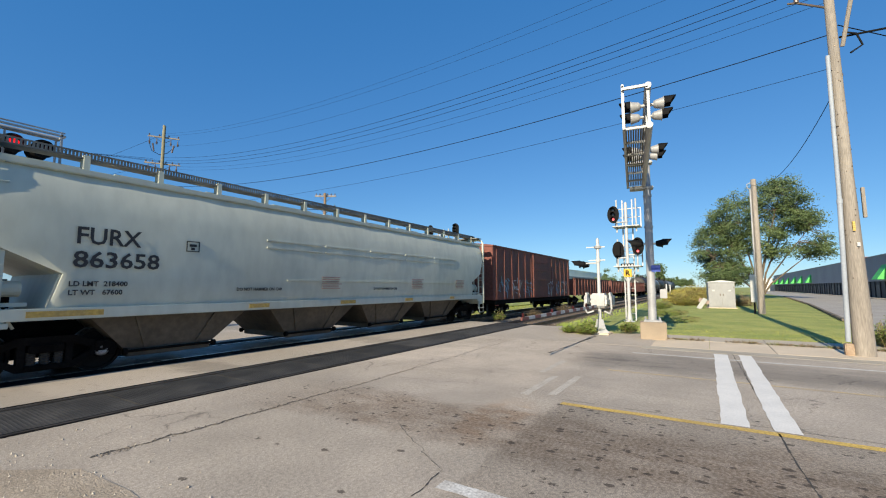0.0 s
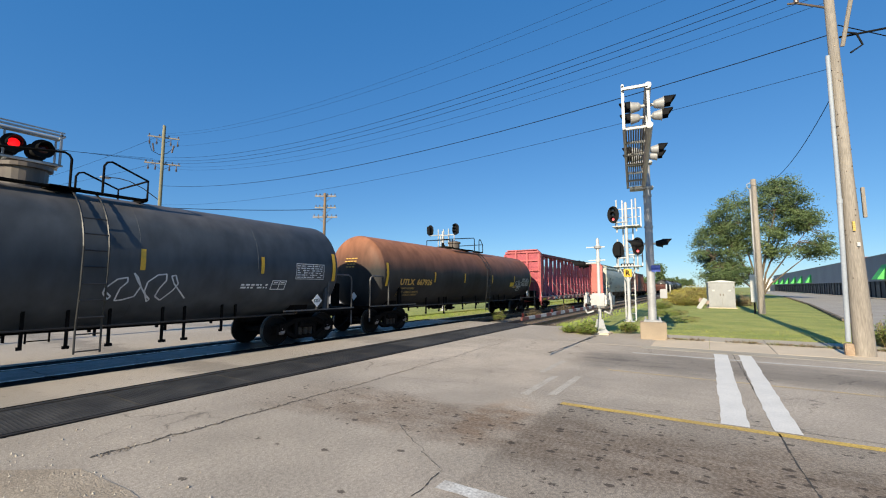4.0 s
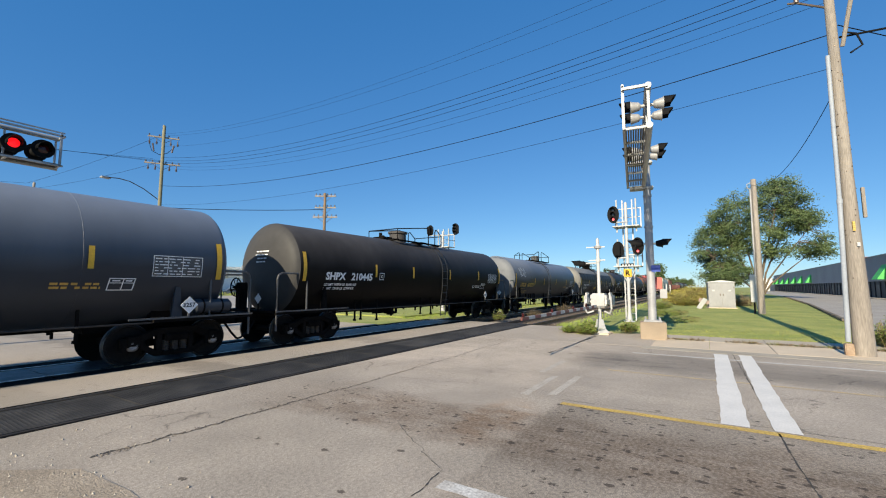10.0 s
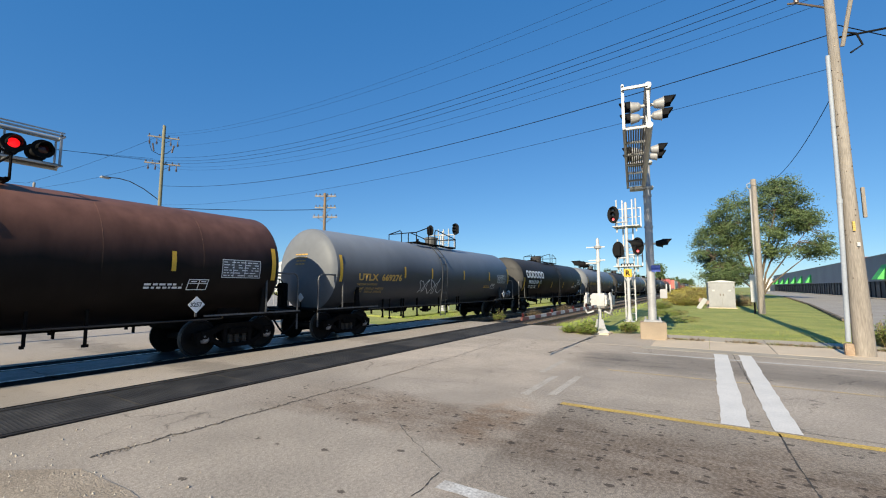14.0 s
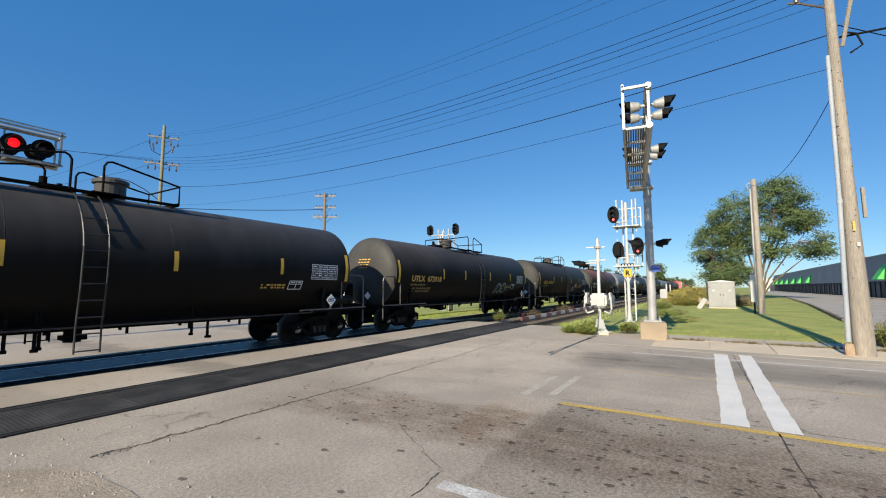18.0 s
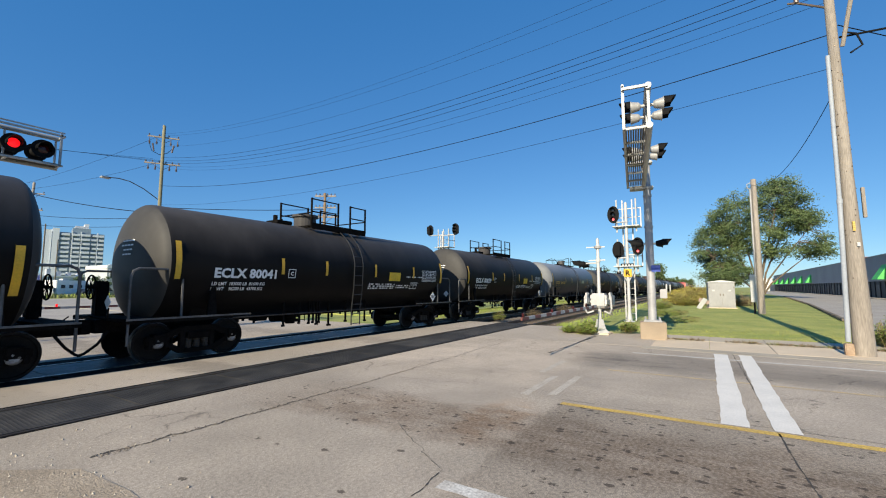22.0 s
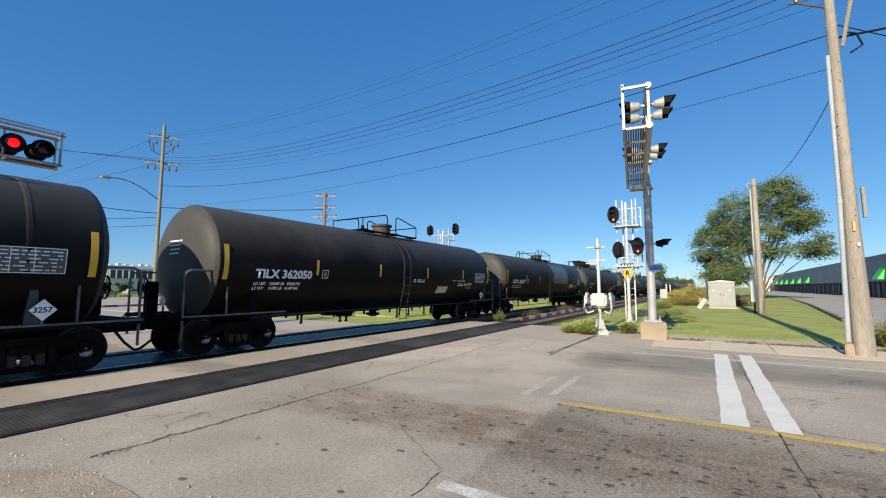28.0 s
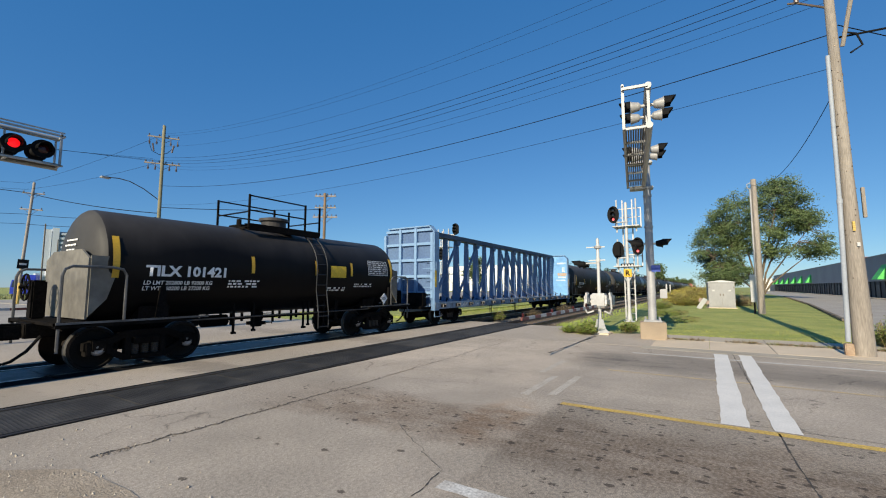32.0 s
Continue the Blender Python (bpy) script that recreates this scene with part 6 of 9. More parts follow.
def couplers(parent, a, b, z=0.86):
    """Draft gear, coupler and hose at both ends, a and b being the coupling lines."""
    for e, s in ((a, 1), (b, -1)):
        part("coupler", M().box(min(e + s * 0.02, e + s * 0.75), max(e + s * 0.02, e + s * 0.75), -0.09, 0.09, z - 0.1, z + 0.1, 0.02).box(min(e - s * 0.05, e + s * 0.28), max(e - s * 0.05, e + s * 0.28), -0.17, 0.14, z - 0.16, z + 0.16, 0.04), FRAME, parent, "grimy knuckle coupler")
        part("air_hose", M().tube([(e + s * 0.5, -0.35, z - 0.1), (e + s * 0.3, -0.36, z - 0.38), (e + s * 0.1, -0.3, z - 0.56), (e, -0.25, z - 0.6)], 0.03, 6), BLACKP, parent, "black air hose")
        part("cut_lever", M().tube([(e + s * 0.55, -1.35, z + 0.05), (e + s * 0.5, -0.5, z + 0.12), (e + s * 0.2, -0.1, z + 0.25)], 0.015, 5), FRAME, parent)


def on_side(me, x, z, R, zc, lift=0.012):
    """Bends flat lettering in xy round a tank's near side."""
    for v in me.vertices:
        zz = z + v.co.y
        d = max(-0.95 * R, min(0.95 * R, zz - zc))
        v.co = (x + v.co.x, -math.sqrt(R * R - d * d) - lift - v.co.z, zz)
    return me


def patch(x0, x1, z0, z1, R, zc, lift=0.01, lean=0.0, n=4):
    m = M()
    vs = []
    for i in range(n + 1):
        z = z0 + (z1 - z0) * i / n
        d = max(-0.97 * R, min(0.97 * R, z - zc))
        y = -math.sqrt(R * R - d * d) - lift
        o = lean * (z - z0)
        vs += [(x0 + o, y, z), (x1 + o, y, z)]
    return m.add(vs, [(2 * i, 2 * i + 1, 2 * i + 3, 2 * i + 2) for i in range(n)])


def bars(x, z, w, rows, R, zc, rnd, hh=0.045, gap=0.075, ink_w=0.1):
    """Small print as rows of short bars."""
    m = M()
    for r in range(rows):
        zz, a = z - r * gap, x
        while a < x + w:
            k = rnd.uniform(0.4, 1.6) * ink_w
            q = patch(a, min(a + k, x + w), zz, zz + hh, R, zc, 0.011, n=1)
            m.add(q.v, q.f)
            a += k + rnd.choice((0.03, 0.04, 0.12))
    return m


def scrawl(x, z, w, h, R, zc, seed, mat, parent, thick=0.03):
    rnd = random.Random(seed)
    m = M()
    n = 34
    pts = []
    for i in range(n):
        t = i / n
        pts.append((x + w * t + 0.09 * w * math.sin(t * 40 + seed), z + h * (0.5 + 0.45 * math.sin(t * 27 + seed * 1.7) + rnd.uniform(-0.12, 0.12))))
    for (a, b), (c, d) in zip(pts[:-1], pts[1:]):
        L = math.hypot(c - a, d - b) or 1
        nx, nz = -(d - b) / L * thick / 2, (c - a) / L * thick / 2
        vs = []
        for u, v in ((a - nx, b - nz), (c - nx, d - nz), (c + nx, d + nz), (a + nx, b + nz)):
            dd = max(-0.97 * R, min(0.97 * R, v - zc))
            vs.append((u, -math.sqrt(R * R - dd * dd) - 0.012, v))
        m.add(vs, [(0, 1, 2, 3)])
    part("graffiti", m, mat, parent, "loose painted scrawl")


INKYD = surf("worn_yellow_print", (0.4, 0.27, 0.07), (0.25, 0.18, 0.07), 0.6, s1=4, s2=40, bump=0, fine=0.2)
SPECS = {  # load limit and light weight by car number
    "667926": ("LD LMT  185800 LB  84300 KG", "LT WT    77200 LB  35000 KG"), "202251": ("LD LMT 217400 LB 98600 KG", "LT WT   68600 LB 31100 KG"), "6773": ("LD LMT   209200 LB   93300 KG", "LT WT     60800 LB   30100 KG"),
    "669273": ("LD LMT  190600 LB  86450 KG", "LT WT    72400 LB  32840 KG"), "210445": ("LD LMT 190900 LB  86600 KG", "LT WT  72100 LB  32700 KG"), "672426": ("LD LMT  190600 LB  86400 KG", "LT WT    72400 LB  32800 KG"),
    "51159": ("LD LMT   205760 LB   93 050 KG", "LT WT      80780 LB   36 650 KG"), "669276": ("LD LMT  190600 LB  86450 KG", "LT WT    72400 LB  32840 KG"), "672918": ("LD LMT  190 400 LB  86 360 KG", "LT WT    72 600 LB  32 930 KG"),
    "672701": ("LD LMT  190 600 LB  86 450 KG", "LT WT    72 400 LB  32 840 KG"), "669141": ("LD LMT  190600 LB  86450 KG", "LT WT    72400 LB  32840 KG"), "80029": ("LD LMT  183000 LB  81600 KG", "LT WT    96200 LB  43700 KG"),
    "80041": ("LD LMT  183000 LB  81600 KG", "LT WT    96200 LB  43700 KG"), "32722": ("LD LMT   164100 LB   74 430 KG", "LT WT      98900 LB   44 850 KG"), "301965": ("LD LMT   164400 LB   74500 KG", "LT WT     98600 LB   44700 KG"),
    "362050": ("LD LMT   184300 LB   83600 KG", "LT WT     91700 LB   41600 KG"), "101421": ("LD LMT 202800 LB 92000 KG", "LT WT   60200 LB 27200 KG")}


def tank_car(L, R, mat, label, mark="", number="", ink=None, r=1.48, seed=1, dome=0.6, ladder=0.0, style="short", brand=None, bands=4, extra=(), stripes=4, shield=False, dz=0.0, at_x=None, cap=None, ts=0.33, wide=1.09, span=None, sz=0.0, tank_air=False, board=0.68, lpg=False, ribs=None, mx=None, fit=0.0):
    """A tank car whose end stripes lie at L and R along the train."""
    rnd = random.Random(seed)
    ink = ink or INKW
    x0, h = (L + R) / 2, (R - L) / 2
    t = thing("tank_car", label, "tank car", group="train cars")
    CARS.append((t, x0))
    zc = (0.99 if shield else 0.86) + r
    dz = dz + (0.0 if shield else 0.1)
    tan, end = h + 0.08, h + 1.375
    prof = []
    head = 0.25 * r
    for i in range(9):
        a = math.pi / 2 * (1 - i / 8)
        prof.append((-tan - head * math.sin(a), max(0.02, r * math.cos(a) ** 0.65 if i else 0.02)))
    prof += [(-a, b) for a, b in reversed(prof[:9])]
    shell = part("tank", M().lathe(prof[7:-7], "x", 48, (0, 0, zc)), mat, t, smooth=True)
    for i in range(1, bands + 1):
        x = ribs[0] + ribs[1] * (i - 1) if ribs else -tan + 2 * tan * i / (bands + 1)
        w, up = (0.07, 0.009) if ribs else (0.006, 0.002)
        part("jacket_rib" if ribs else "weld_seam", M().lathe([(x - w, r - 0.002), (x - 0.4 * w, r + up), (x + 0.4 * w, r + up), (x + w, r - 0.002)], "x", 48, (0, 0, zc)), mat, shell)
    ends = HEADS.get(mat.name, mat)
    part("tank_head", M().lathe(prof[:8], "x", 48, (0, 0, zc)), ends, shell, "domed tank end", smooth=True)
    part("tank_head", M().lathe(prof[-8:], "x", 48, (0, 0, zc)), ends, shell, "domed tank end", smooth=True)
    # end stripes and side stripes; one that would cross the mark follows right after it
    tx, zl = mx or -h + (0.57 if shield else 0.85), zc - 0.42 + dz
    name = letters(mark + ("  " if mark == "UTLX" else "   " if mark in ("SHPX", "SHQX") and (fit or mark == "SHPX") else " ") + number, ts, 0.013) if mark else None
    fit = fit or ((2.5 if mat.name.endswith("grey_tank_paint") else 2.32) if mark == "UTLX" else 0.0)
    wide = fit / max(v.co.x for v in name.vertices) if fit else wide
    for v in name.vertices if mark else ():
        v.co.x *= wide
    tw = max(v.co.x for v in name.vertices) if mark else 0.0
    for s in (-1, 1):
        part("end_stripe", patch(s * h - 0.07, s * h + 0.06, zc - 0.5 + dz + sz, zc + 0.4 + dz + sz, r, zc, 0.018, 0, 10), STRIPE, t, "yellow reflective stripe")
    for i in range(stripes):
        x = at_x[i] if at_x else -h + 2 * h * (i + 0.9) / (stripes + 0.8)
        if tx - 0.2 < x < tx + tw + 0.3 and not at_x:
            x = tx + tw + 0.2
        part("side_stripe", patch(x - 0.05, x + 0.05, zc - 0.32 + dz + sz, zc + 0.14 + dz + sz, r, zc, 0.018, 0, 6), STRIPE, t)
    # stub sills, end platforms, saddles
    for s in (-1, 1):
        part("stub_sill", M().box(min(s * (end - 0.25), s * (h - 2.3)), max(s * (end - 0.25), s * (h - 2.3)), -0.33, 0.33, 0.72, 1.02, 0.02), FRAME, t)
        part("saddle", M().prism([(-0.95, 1.32), (-0.5, 1.02), (0.5, 1.02), (0.95, 1.32), (0.9, 0.96), (-0.9, 0.96)], "x", min(s * (h - 1.25), s * (h - 0.6)), max(s * (h - 1.25), s * (h - 0.6))), FRAME, t, "tank saddle")
        a, b = sorted((s * (end - 0.4), s * (h - 1.4)))
        [part("side_sill", M().box(a, b, y - 0.06, y + 0.06, 0.96, 1.06), FRAME, t) for y in (-1.39, 1.39)]
        a, b = sorted((s * (end - 0.4), s * (end - 0.95)))
        part("end_platform", M().box(a, b, -1.45, 1.45, 1.0, 1.07, 0.008), FRAME, t, "end walkway grating")
        for y in (-1.4, 1.4):
            ex = s * (end - 0.46)
            part("grab_rail", M().tube([(s * (h - 0.15), y, 1.06), (s * (h - 0.15), y, 2.0), (s * (h - 0.08), y, 2.12), (s * (h + 0.1), y, 2.16), (ex - s * 0.15, y, 2.16), (ex - s * 0.04, y, 2.1), (ex, y, 1.98), (ex, y, 0.5)], 0.028), PALERAIL, t, "pale bent handrail")
        hand_wheel(t, s * (end - 0.42), 0.55, 1.75, 0.28)
        part("brake_stand", M().box(min(s * (end - 0.5), s * (end - 0.75)), max(s * (end - 0.5), s * (end - 0.75)), 0.42, 0.7, 1.07, 1.9, 0.03), FRAME, t)
        part("saddle_post", M().prism([(-0.12, 1.06), (0.12, 1.06), (0.05, 1.75), (-0.05, 1.75)], "y", -1.38, -1.3), GREYLADDER if ribs else mat if s > 0 else FRAME, t, "tapered jacking post", at=pose(s * (h - 0.8 if ribs else h - 0.2 if s > 0 and not tank_air else h - 0.9), 0, 0))
        a, b = sorted((s * (end - 0.4), s * (h - 1.9)))
        part("sill_edge", M().box(a, b, -1.475, -1.45, 1.03, 1.07), PALERAIL, t, "worn pale edge of the end sill")
        truck(t, s * (h - 0.74), x0)
    couplers(t, -end, end)
    # air tank and pipe on the right end, placard
    if tank_air:
        air = part("air_reservoir", M().lathe([(h - 0.55, 0.05), (h - 0.53, 0.12), (h - 0.46, 0.18), (h + 0.36, 0.18), (h + 0.43, 0.12), (h + 0.45, 0.05)], "x", 22, (0, -1.27, 1.28)), mat, t, "grey air reservoir on the end sill", smooth=True)
        for x in (h - 0.3, h + 0.16):
            part("strap", M().lathe([(x - 0.02, 0.187), (x + 0.02, 0.187)], "x", 22, (0, -1.27, 1.28)), FRAME, air)
    d, px = 0.2, h - board
    pl = part("placard", M().add([(px - d, -1.49, 1.33), (px, -1.49, 1.33 - d), (px + d, -1.49, 1.33), (px, -1.49, 1.33 + d), (px - d, -1.48, 1.33), (px, -1.48, 1.33 - d), (px + d, -1.48, 1.33), (px, -1.48, 1.33 + d)], [(0, 1, 2, 3), (7, 6, 5, 4), (0, 4, 5, 1), (1, 5, 6, 2), (2, 6, 7, 3), (3, 7, 4, 0)]), REDBOARD if lpg else INKW, t, "red diamond placard" if lpg else "white diamond placard")
    if lpg:
        part("placard_mark", M().box(px - 0.12, px + 0.12, -1.496, -1.49, 1.29, 1.37), INKW, pl)
    else:
        me = letters("3257", 0.14, 0.004)
        for v in me.vertices:
            v.co = (px - 0.15 + v.co.x, -1.494, 1.285 + v.co.y)
        me.materials.append(INKB)
        part("placard_number", me, None, pl)
    part("placard_post", M().box(px - 0.02, px + 0.02, -1.48, -1.45, 1.05, 1.2), PALERAIL, t)
    ex, d = -end + 0.3, 0.15
    lp = None if shield else part("end_placard", M().add([(ex, -0.75 - d, 1.42), (ex, -0.75, 1.42 - d), (ex, -0.75 + d, 1.42), (ex, -0.75, 1.42 + d), (ex + 0.01, -0.75 - d, 1.42), (ex + 0.01, -0.75, 1.42 - d), (ex + 0.01, -0.75 + d, 1.42), (ex + 0.01, -0.75, 1.42 + d)], [(0, 1, 2, 3), (7, 6, 5, 4), (0, 4, 5, 1), (1, 5, 6, 2), (2, 6, 7, 3), (3, 7, 4, 0)]), REDBOARD if lpg else INKW, t, "small diamond placard at the tank end")
    if lp:
        part("placard_stem", M().box(ex + 0.01, ex + 0.04, -0.77, -0.73, 1.05, 1.3), FRAME, lp)
    # belly: pipes, brackets, outlet
    run = M()
    run.tube([(-h + 1.4, 1.38, 0.98), (h - 1.4, 1.38, 0.98)], 0.022, 6)
    part("side_pipe", M().tube([(-h + 1.4, -1.38, 0.96), (h - 1.4, -1.38, 0.96)], 0.02, 6), GREYRAIL, t, "thin dark pipe along the side")
    run.tube([(-h + 1.6, 0.5, 0.78), (h - 1.6, 0.5, 0.78)], 0.035, 6)
    part("belly_piping", run, FRAME, t, "pipes along the underside")
    for i in range(7):
        x = -h + 2.4 + (2 * h - 4.8) * i / 6
        part("pipe_hanger", M().box(x - 0.03, x + 0.03, 1.33, 1.4, 0.62, 1.2).box(x - 0.2, x - 0.16, 0.46, 0.54, 0.6, 1.05), FRAME, t)
    for i in range(9):
        x, q = -h + 2.6 + (2 * h - 5.2) * rnd.random(), rnd.random()
        part("rod_hanger", M().box(x - 0.025, x + 0.025, -1.05, -1.0, 0.66 - 0.16 * q, 1.3).box(x - 0.05, x + 0.09 * q, -1.06, -0.99, 0.62 - 0.16 * q, 0.68 - 0.16 * q), FRAME, t, "short hanger under the tank")
    part("bottom_outlet", M().cyl((dome - 0.5, 0, 0.55), (dome - 0.5, 0, 1.02), 0.16, n=14).box(dome - 0.7, dome - 0.3, -0.2, 0.2, 0.6, 0.7), FRAME, t)
    part("brake_cylinder", M().cyl((-1.9, 0.3, 0.78), (-1.2, 0.3, 0.78), 0.17, n=14), FRAME, t)
    part("brake_rigging", M().box(-2.8, -2.4, -0.2, 0.2, 0.72, 0.95, 0.02), FRAME, t)
    # top: walkway, manway, rails
    zt = zc + r
    lo, hi = (-1.75, 1.75) if style == "short" else ((-1.3, 1.3) if style == "box" else (-h - 0.4, h - 0.6) if style == "full" else (-1.2, 5.2))
    lo, hi = span or (lo, hi)
    part("top_walkway", M().box(lo, hi, -0.82, -0.62, zt - 0.06, zt - 0.02).box(lo, hi, 0.62, 0.82, zt - 0.06, zt - 0.02).box(lo, lo + 0.06, -0.82, 0.82, zt - 0.08, zt).box(hi - 0.06, hi, -0.82, 0.82, zt - 0.08, zt).box((lo + hi) / 2, (lo + hi) / 2 + 0.5, -0.82, 0.82, zt - 0.06, zt), FRAME, t, "dark walkway grating")
    big = 1.05 if brand and brand[1] else 0.8 if mark == "UTLX" else 1.0
    part("manway", M().lathe([(zt - 0.15, 0.38 * big), (zt + 0.34, 0.38 * big), (zt + 0.35, 0.45 * big), (zt + 0.43, 0.45 * big), (zt + 0.48, 0.22)], "z", 22, (dome, 0, 0)), cap or (brand[1] if brand and brand[1] else DOMEG if mat.name in ("grey_tank_paint", "pale_grey_tank_paint") else mat), t, "round manway dome")
    part("valve_set", M().box(dome - 1.35, dome - 0.75, -0.3, 0.3, zt - 0.02, zt + 0.1, 0.02).cyl((dome - 1.2, 0, zt), (dome - 1.2, 0, zt + 0.28), 0.07).cyl((dome - 0.9, 0.1, zt), (dome - 0.9, 0.1, zt + 0.2), 0.05), FRAME, t)
    hr = 0.92 if style == "box" else 0.7 if style == "short" else 0.52 if style == "full" else 0.78
    if style == "full":
        for a in (0.0, 0.45):
            part("end_ladder", M().tube([(lo - 0.06, -0.25 + a, zt + hr), (lo - 0.1, -0.25 + a, zt), (lo - 0.2, -0.25 + a, 1.07)], 0.02), FRAME, t, "ladder at the tank end")
        for i in range(8):
            part("rung", M().cyl((lo - 0.11 - 0.012 * i, -0.25, zt - 0.2 - i * 0.34), (lo - 0.11 - 0.012 * i, 0.2, zt - 0.2 - i * 0.34), 0.012, n=5), FRAME, t)
        scr = M()
        q = [(-0.55 + 0.5 * math.sin(i * 2.1) * (0.5 + 0.5 * math.cos(i * 0.7)), 0.12 + 0.5 * math.sin(i * 1.3 + 0.4)) for i in range(26)]
        for (y0, w0), (y1, w1) in zip(q[:-1], q[1:]):
            vs = []
            for yy, zz in ((y0, w0), (y1, w1), (y1 + 0.02, w1 + 0.04), (y0 + 0.02, w0 + 0.04)):
                vs.append((-(tan + head * math.sin(math.acos(min(math.hypot(yy, zz) / r, 0.99) ** 1.54)) + 0.03), yy, zc + zz))
            scr.add(vs, [(0, 1, 2, 3)])
        part("graffiti", scr, TAG, t, "loose painted scrawl on the tank head")
    for y in (-0.8, 0.8):
        if style == "full" and y < 0:
            continue
        if style == "full":
            y = 0.3
            n = 7
            for i in range(n + 1):
                x = lo + (hi - lo) * i / n
                part("rail_post", M().cyl((x, y, zt - 0.05), (x, y, zt + hr), 0.022, n=6), FRAME, t)
            part("hand_rail", M().cyl((lo, y, zt + hr), (hi, y, zt + hr), 0.022, n=6), FRAME, t)
        elif style == "box":
            part("toe_plate", M().box(lo, hi, y - 0.03, y + 0.03, zt - 0.12, zt + 0.08), FRAME, t)
            for x in (lo, ladder - 0.3, ladder + 0.3, hi):
                part("rail_post", M().box(x - 0.025, x + 0.025, y - 0.025, y + 0.025, zt - 0.05, zt + hr), FRAME, t)
            for a, b in ((lo, ladder - 0.3), (ladder + 0.3, hi)):
                for up in (hr - 0.03, hr * 0.5):
                    part("hand_rail", M().cyl((a, y, zt + up), (b, y, zt + up), 0.022, n=6), FRAME, t)
        else:
            lr = ladder
            for a, b in ((lo, lr - 0.28), (lr + 0.28, hi)):
                pts = [(a, y, zt - 0.05), (a, y, zt + hr - 0.12), (a + 0.05, y, zt + hr - 0.03), (a + 0.14, y, zt + hr)] if b > lr else [(a, y, zt - 0.05), (a, y, zt + 0.42)]
                pts += [(b - 0.12, y, zt + hr), (b - 0.04, y, zt + hr - 0.04), (b, y, zt + hr - 0.12), (b, y, zt - 0.05)] if b <= lr else [(b, y, zt + 0.42), (b, y, zt - 0.05)]
                part("hand_rail", M().tube(pts, 0.024, 7), FRAME, t, "bent pipe handrail")
    for x in ((lo, hi) if style != "full" else (lo,)):
        part("end_rail", M().tube([(x, -0.8, zt + 0.42), (x, 0.8, zt + 0.42)], 0.022), FRAME, t)
    # ladders on both flanks
    xs, steel = ladder, (GREYLADDER if mat.name in ("grey_tank_paint", "pale_grey_tank_paint") else GREYRAIL)
    for s in (-1, 1) if style != "full" else ():
        for a in (-0.21, 0.21):
            pts = [(xs + a, s * 0.6, zt - 0.03)]
            for i in range(7):
                an = math.radians(62 - i * 9)
                pts.append((xs + a, s * (r + 0.1) * math.cos(an), zc + (r + 0.1) * math.sin(an)))
            pts += [(xs + a, s * (r + 0.06), zc - 0.6), (xs + a, s * 1.44, 0.95), (xs + a, s * 1.44, 0.45)]
            part("ladder_rail", M().tube(pts, 0.02, 6), steel if s < 0 else FRAME, t, "ladder rail")
        for i in range(9):
            z = 0.5 + i * 0.33
            up = z - zc
            y = 1.45 if z < 1.1 else max(r + 0.07, 0) if z < zc + 0.3 else math.sqrt(max((r + 0.1) ** 2 - up * up, 0.2))
            part("rung", M().cyl((xs - 0.21, s * y, z), (xs + 0.21, s * y, z), 0.015, n=5), steel if s < 0 else FRAME, t)
    # lettering
    if mark:
        first, last = letters(mark, ts, 0.013), letters(number, ts, 0.013)
        skip = tw - wide * max(v.co.x for v in last.vertices)
        for me, off, what in ((first, 0.0, "reporting mark"), (last, skip, "car number")):
            for v in me.vertices:
                v.co.x *= wide
            me = on_side(me, tx + off, zl - 0.02, r + (0.018 if ribs else 0.0), zc)
            me.materials.append(ink)
            part("lettering", me, None, t, what)
        rows = list(zip((0.36, 0.48) if mark == "UTLX" else (0.22, 0.35), SPECS.get(number, ())))
        if mark == "UTLX":
            rows.insert(0, (0.2, "THE TANK CAR PEOPLE"))
        for q, words in rows:
            me = on_side(letters(words, 0.125 if shield else 0.115 if q != 0.2 else 0.1, 0.003), tx - 0.02, zl - q, r + (0.022 if ribs else 0.0), zc)
            me.materials.append(ink if mark != "UTLX" else INKYD)
            part("small_print", me, None, t)
        if not rows:
            part("small_print", bars(tx + 0.1, zl - 0.2, 1.6, 2, r, zc, rnd, 0.05, 0.11, 0.07), ink, t)
    # data panel and frame at the right end
    if not any(e[0] == "white" and e[2] > h - 1.0 for e in extra):
        z0, z1, a0, a1 = (zc - 0.06, zc + 0.48, h - 1.32, h - 0.22) if shield else (zc - 0.45 + dz, zc + 0.02 + dz, h - 1.5, h - 0.42)
        dp = part("data_panel", patch(a0, a1, z0, z1, r, zc, 0.008), GREYDECAL, t, "dark inspection data panel")
        tb = bars(a0 + 0.04, z1 - 0.08, a1 - a0 - 0.1, 6, r, zc, rnd, 0.022, (z1 - z0 - 0.06) / 6, 0.11)
        for a, b, c, d2 in ((a0, a1, z0, z0 + 0.014), (a0, a1, z1 - 0.014, z1), (a0, a0 + 0.014, z0, z1), (a1 - 0.014, a1, z0, z1), (a0 + 0.3, a0 + 0.312, z0, z1), (a0 + 0.62, a0 + 0.632, z0, z1)):
            q = patch(a, b, c, d2, r, zc, 0.011)
            tb.add(q.v, q.f)
        part("print_block", tb, INKW, dp)
    fr, b0, fx = M(), zc - 0.76 + dz, h - 2.3
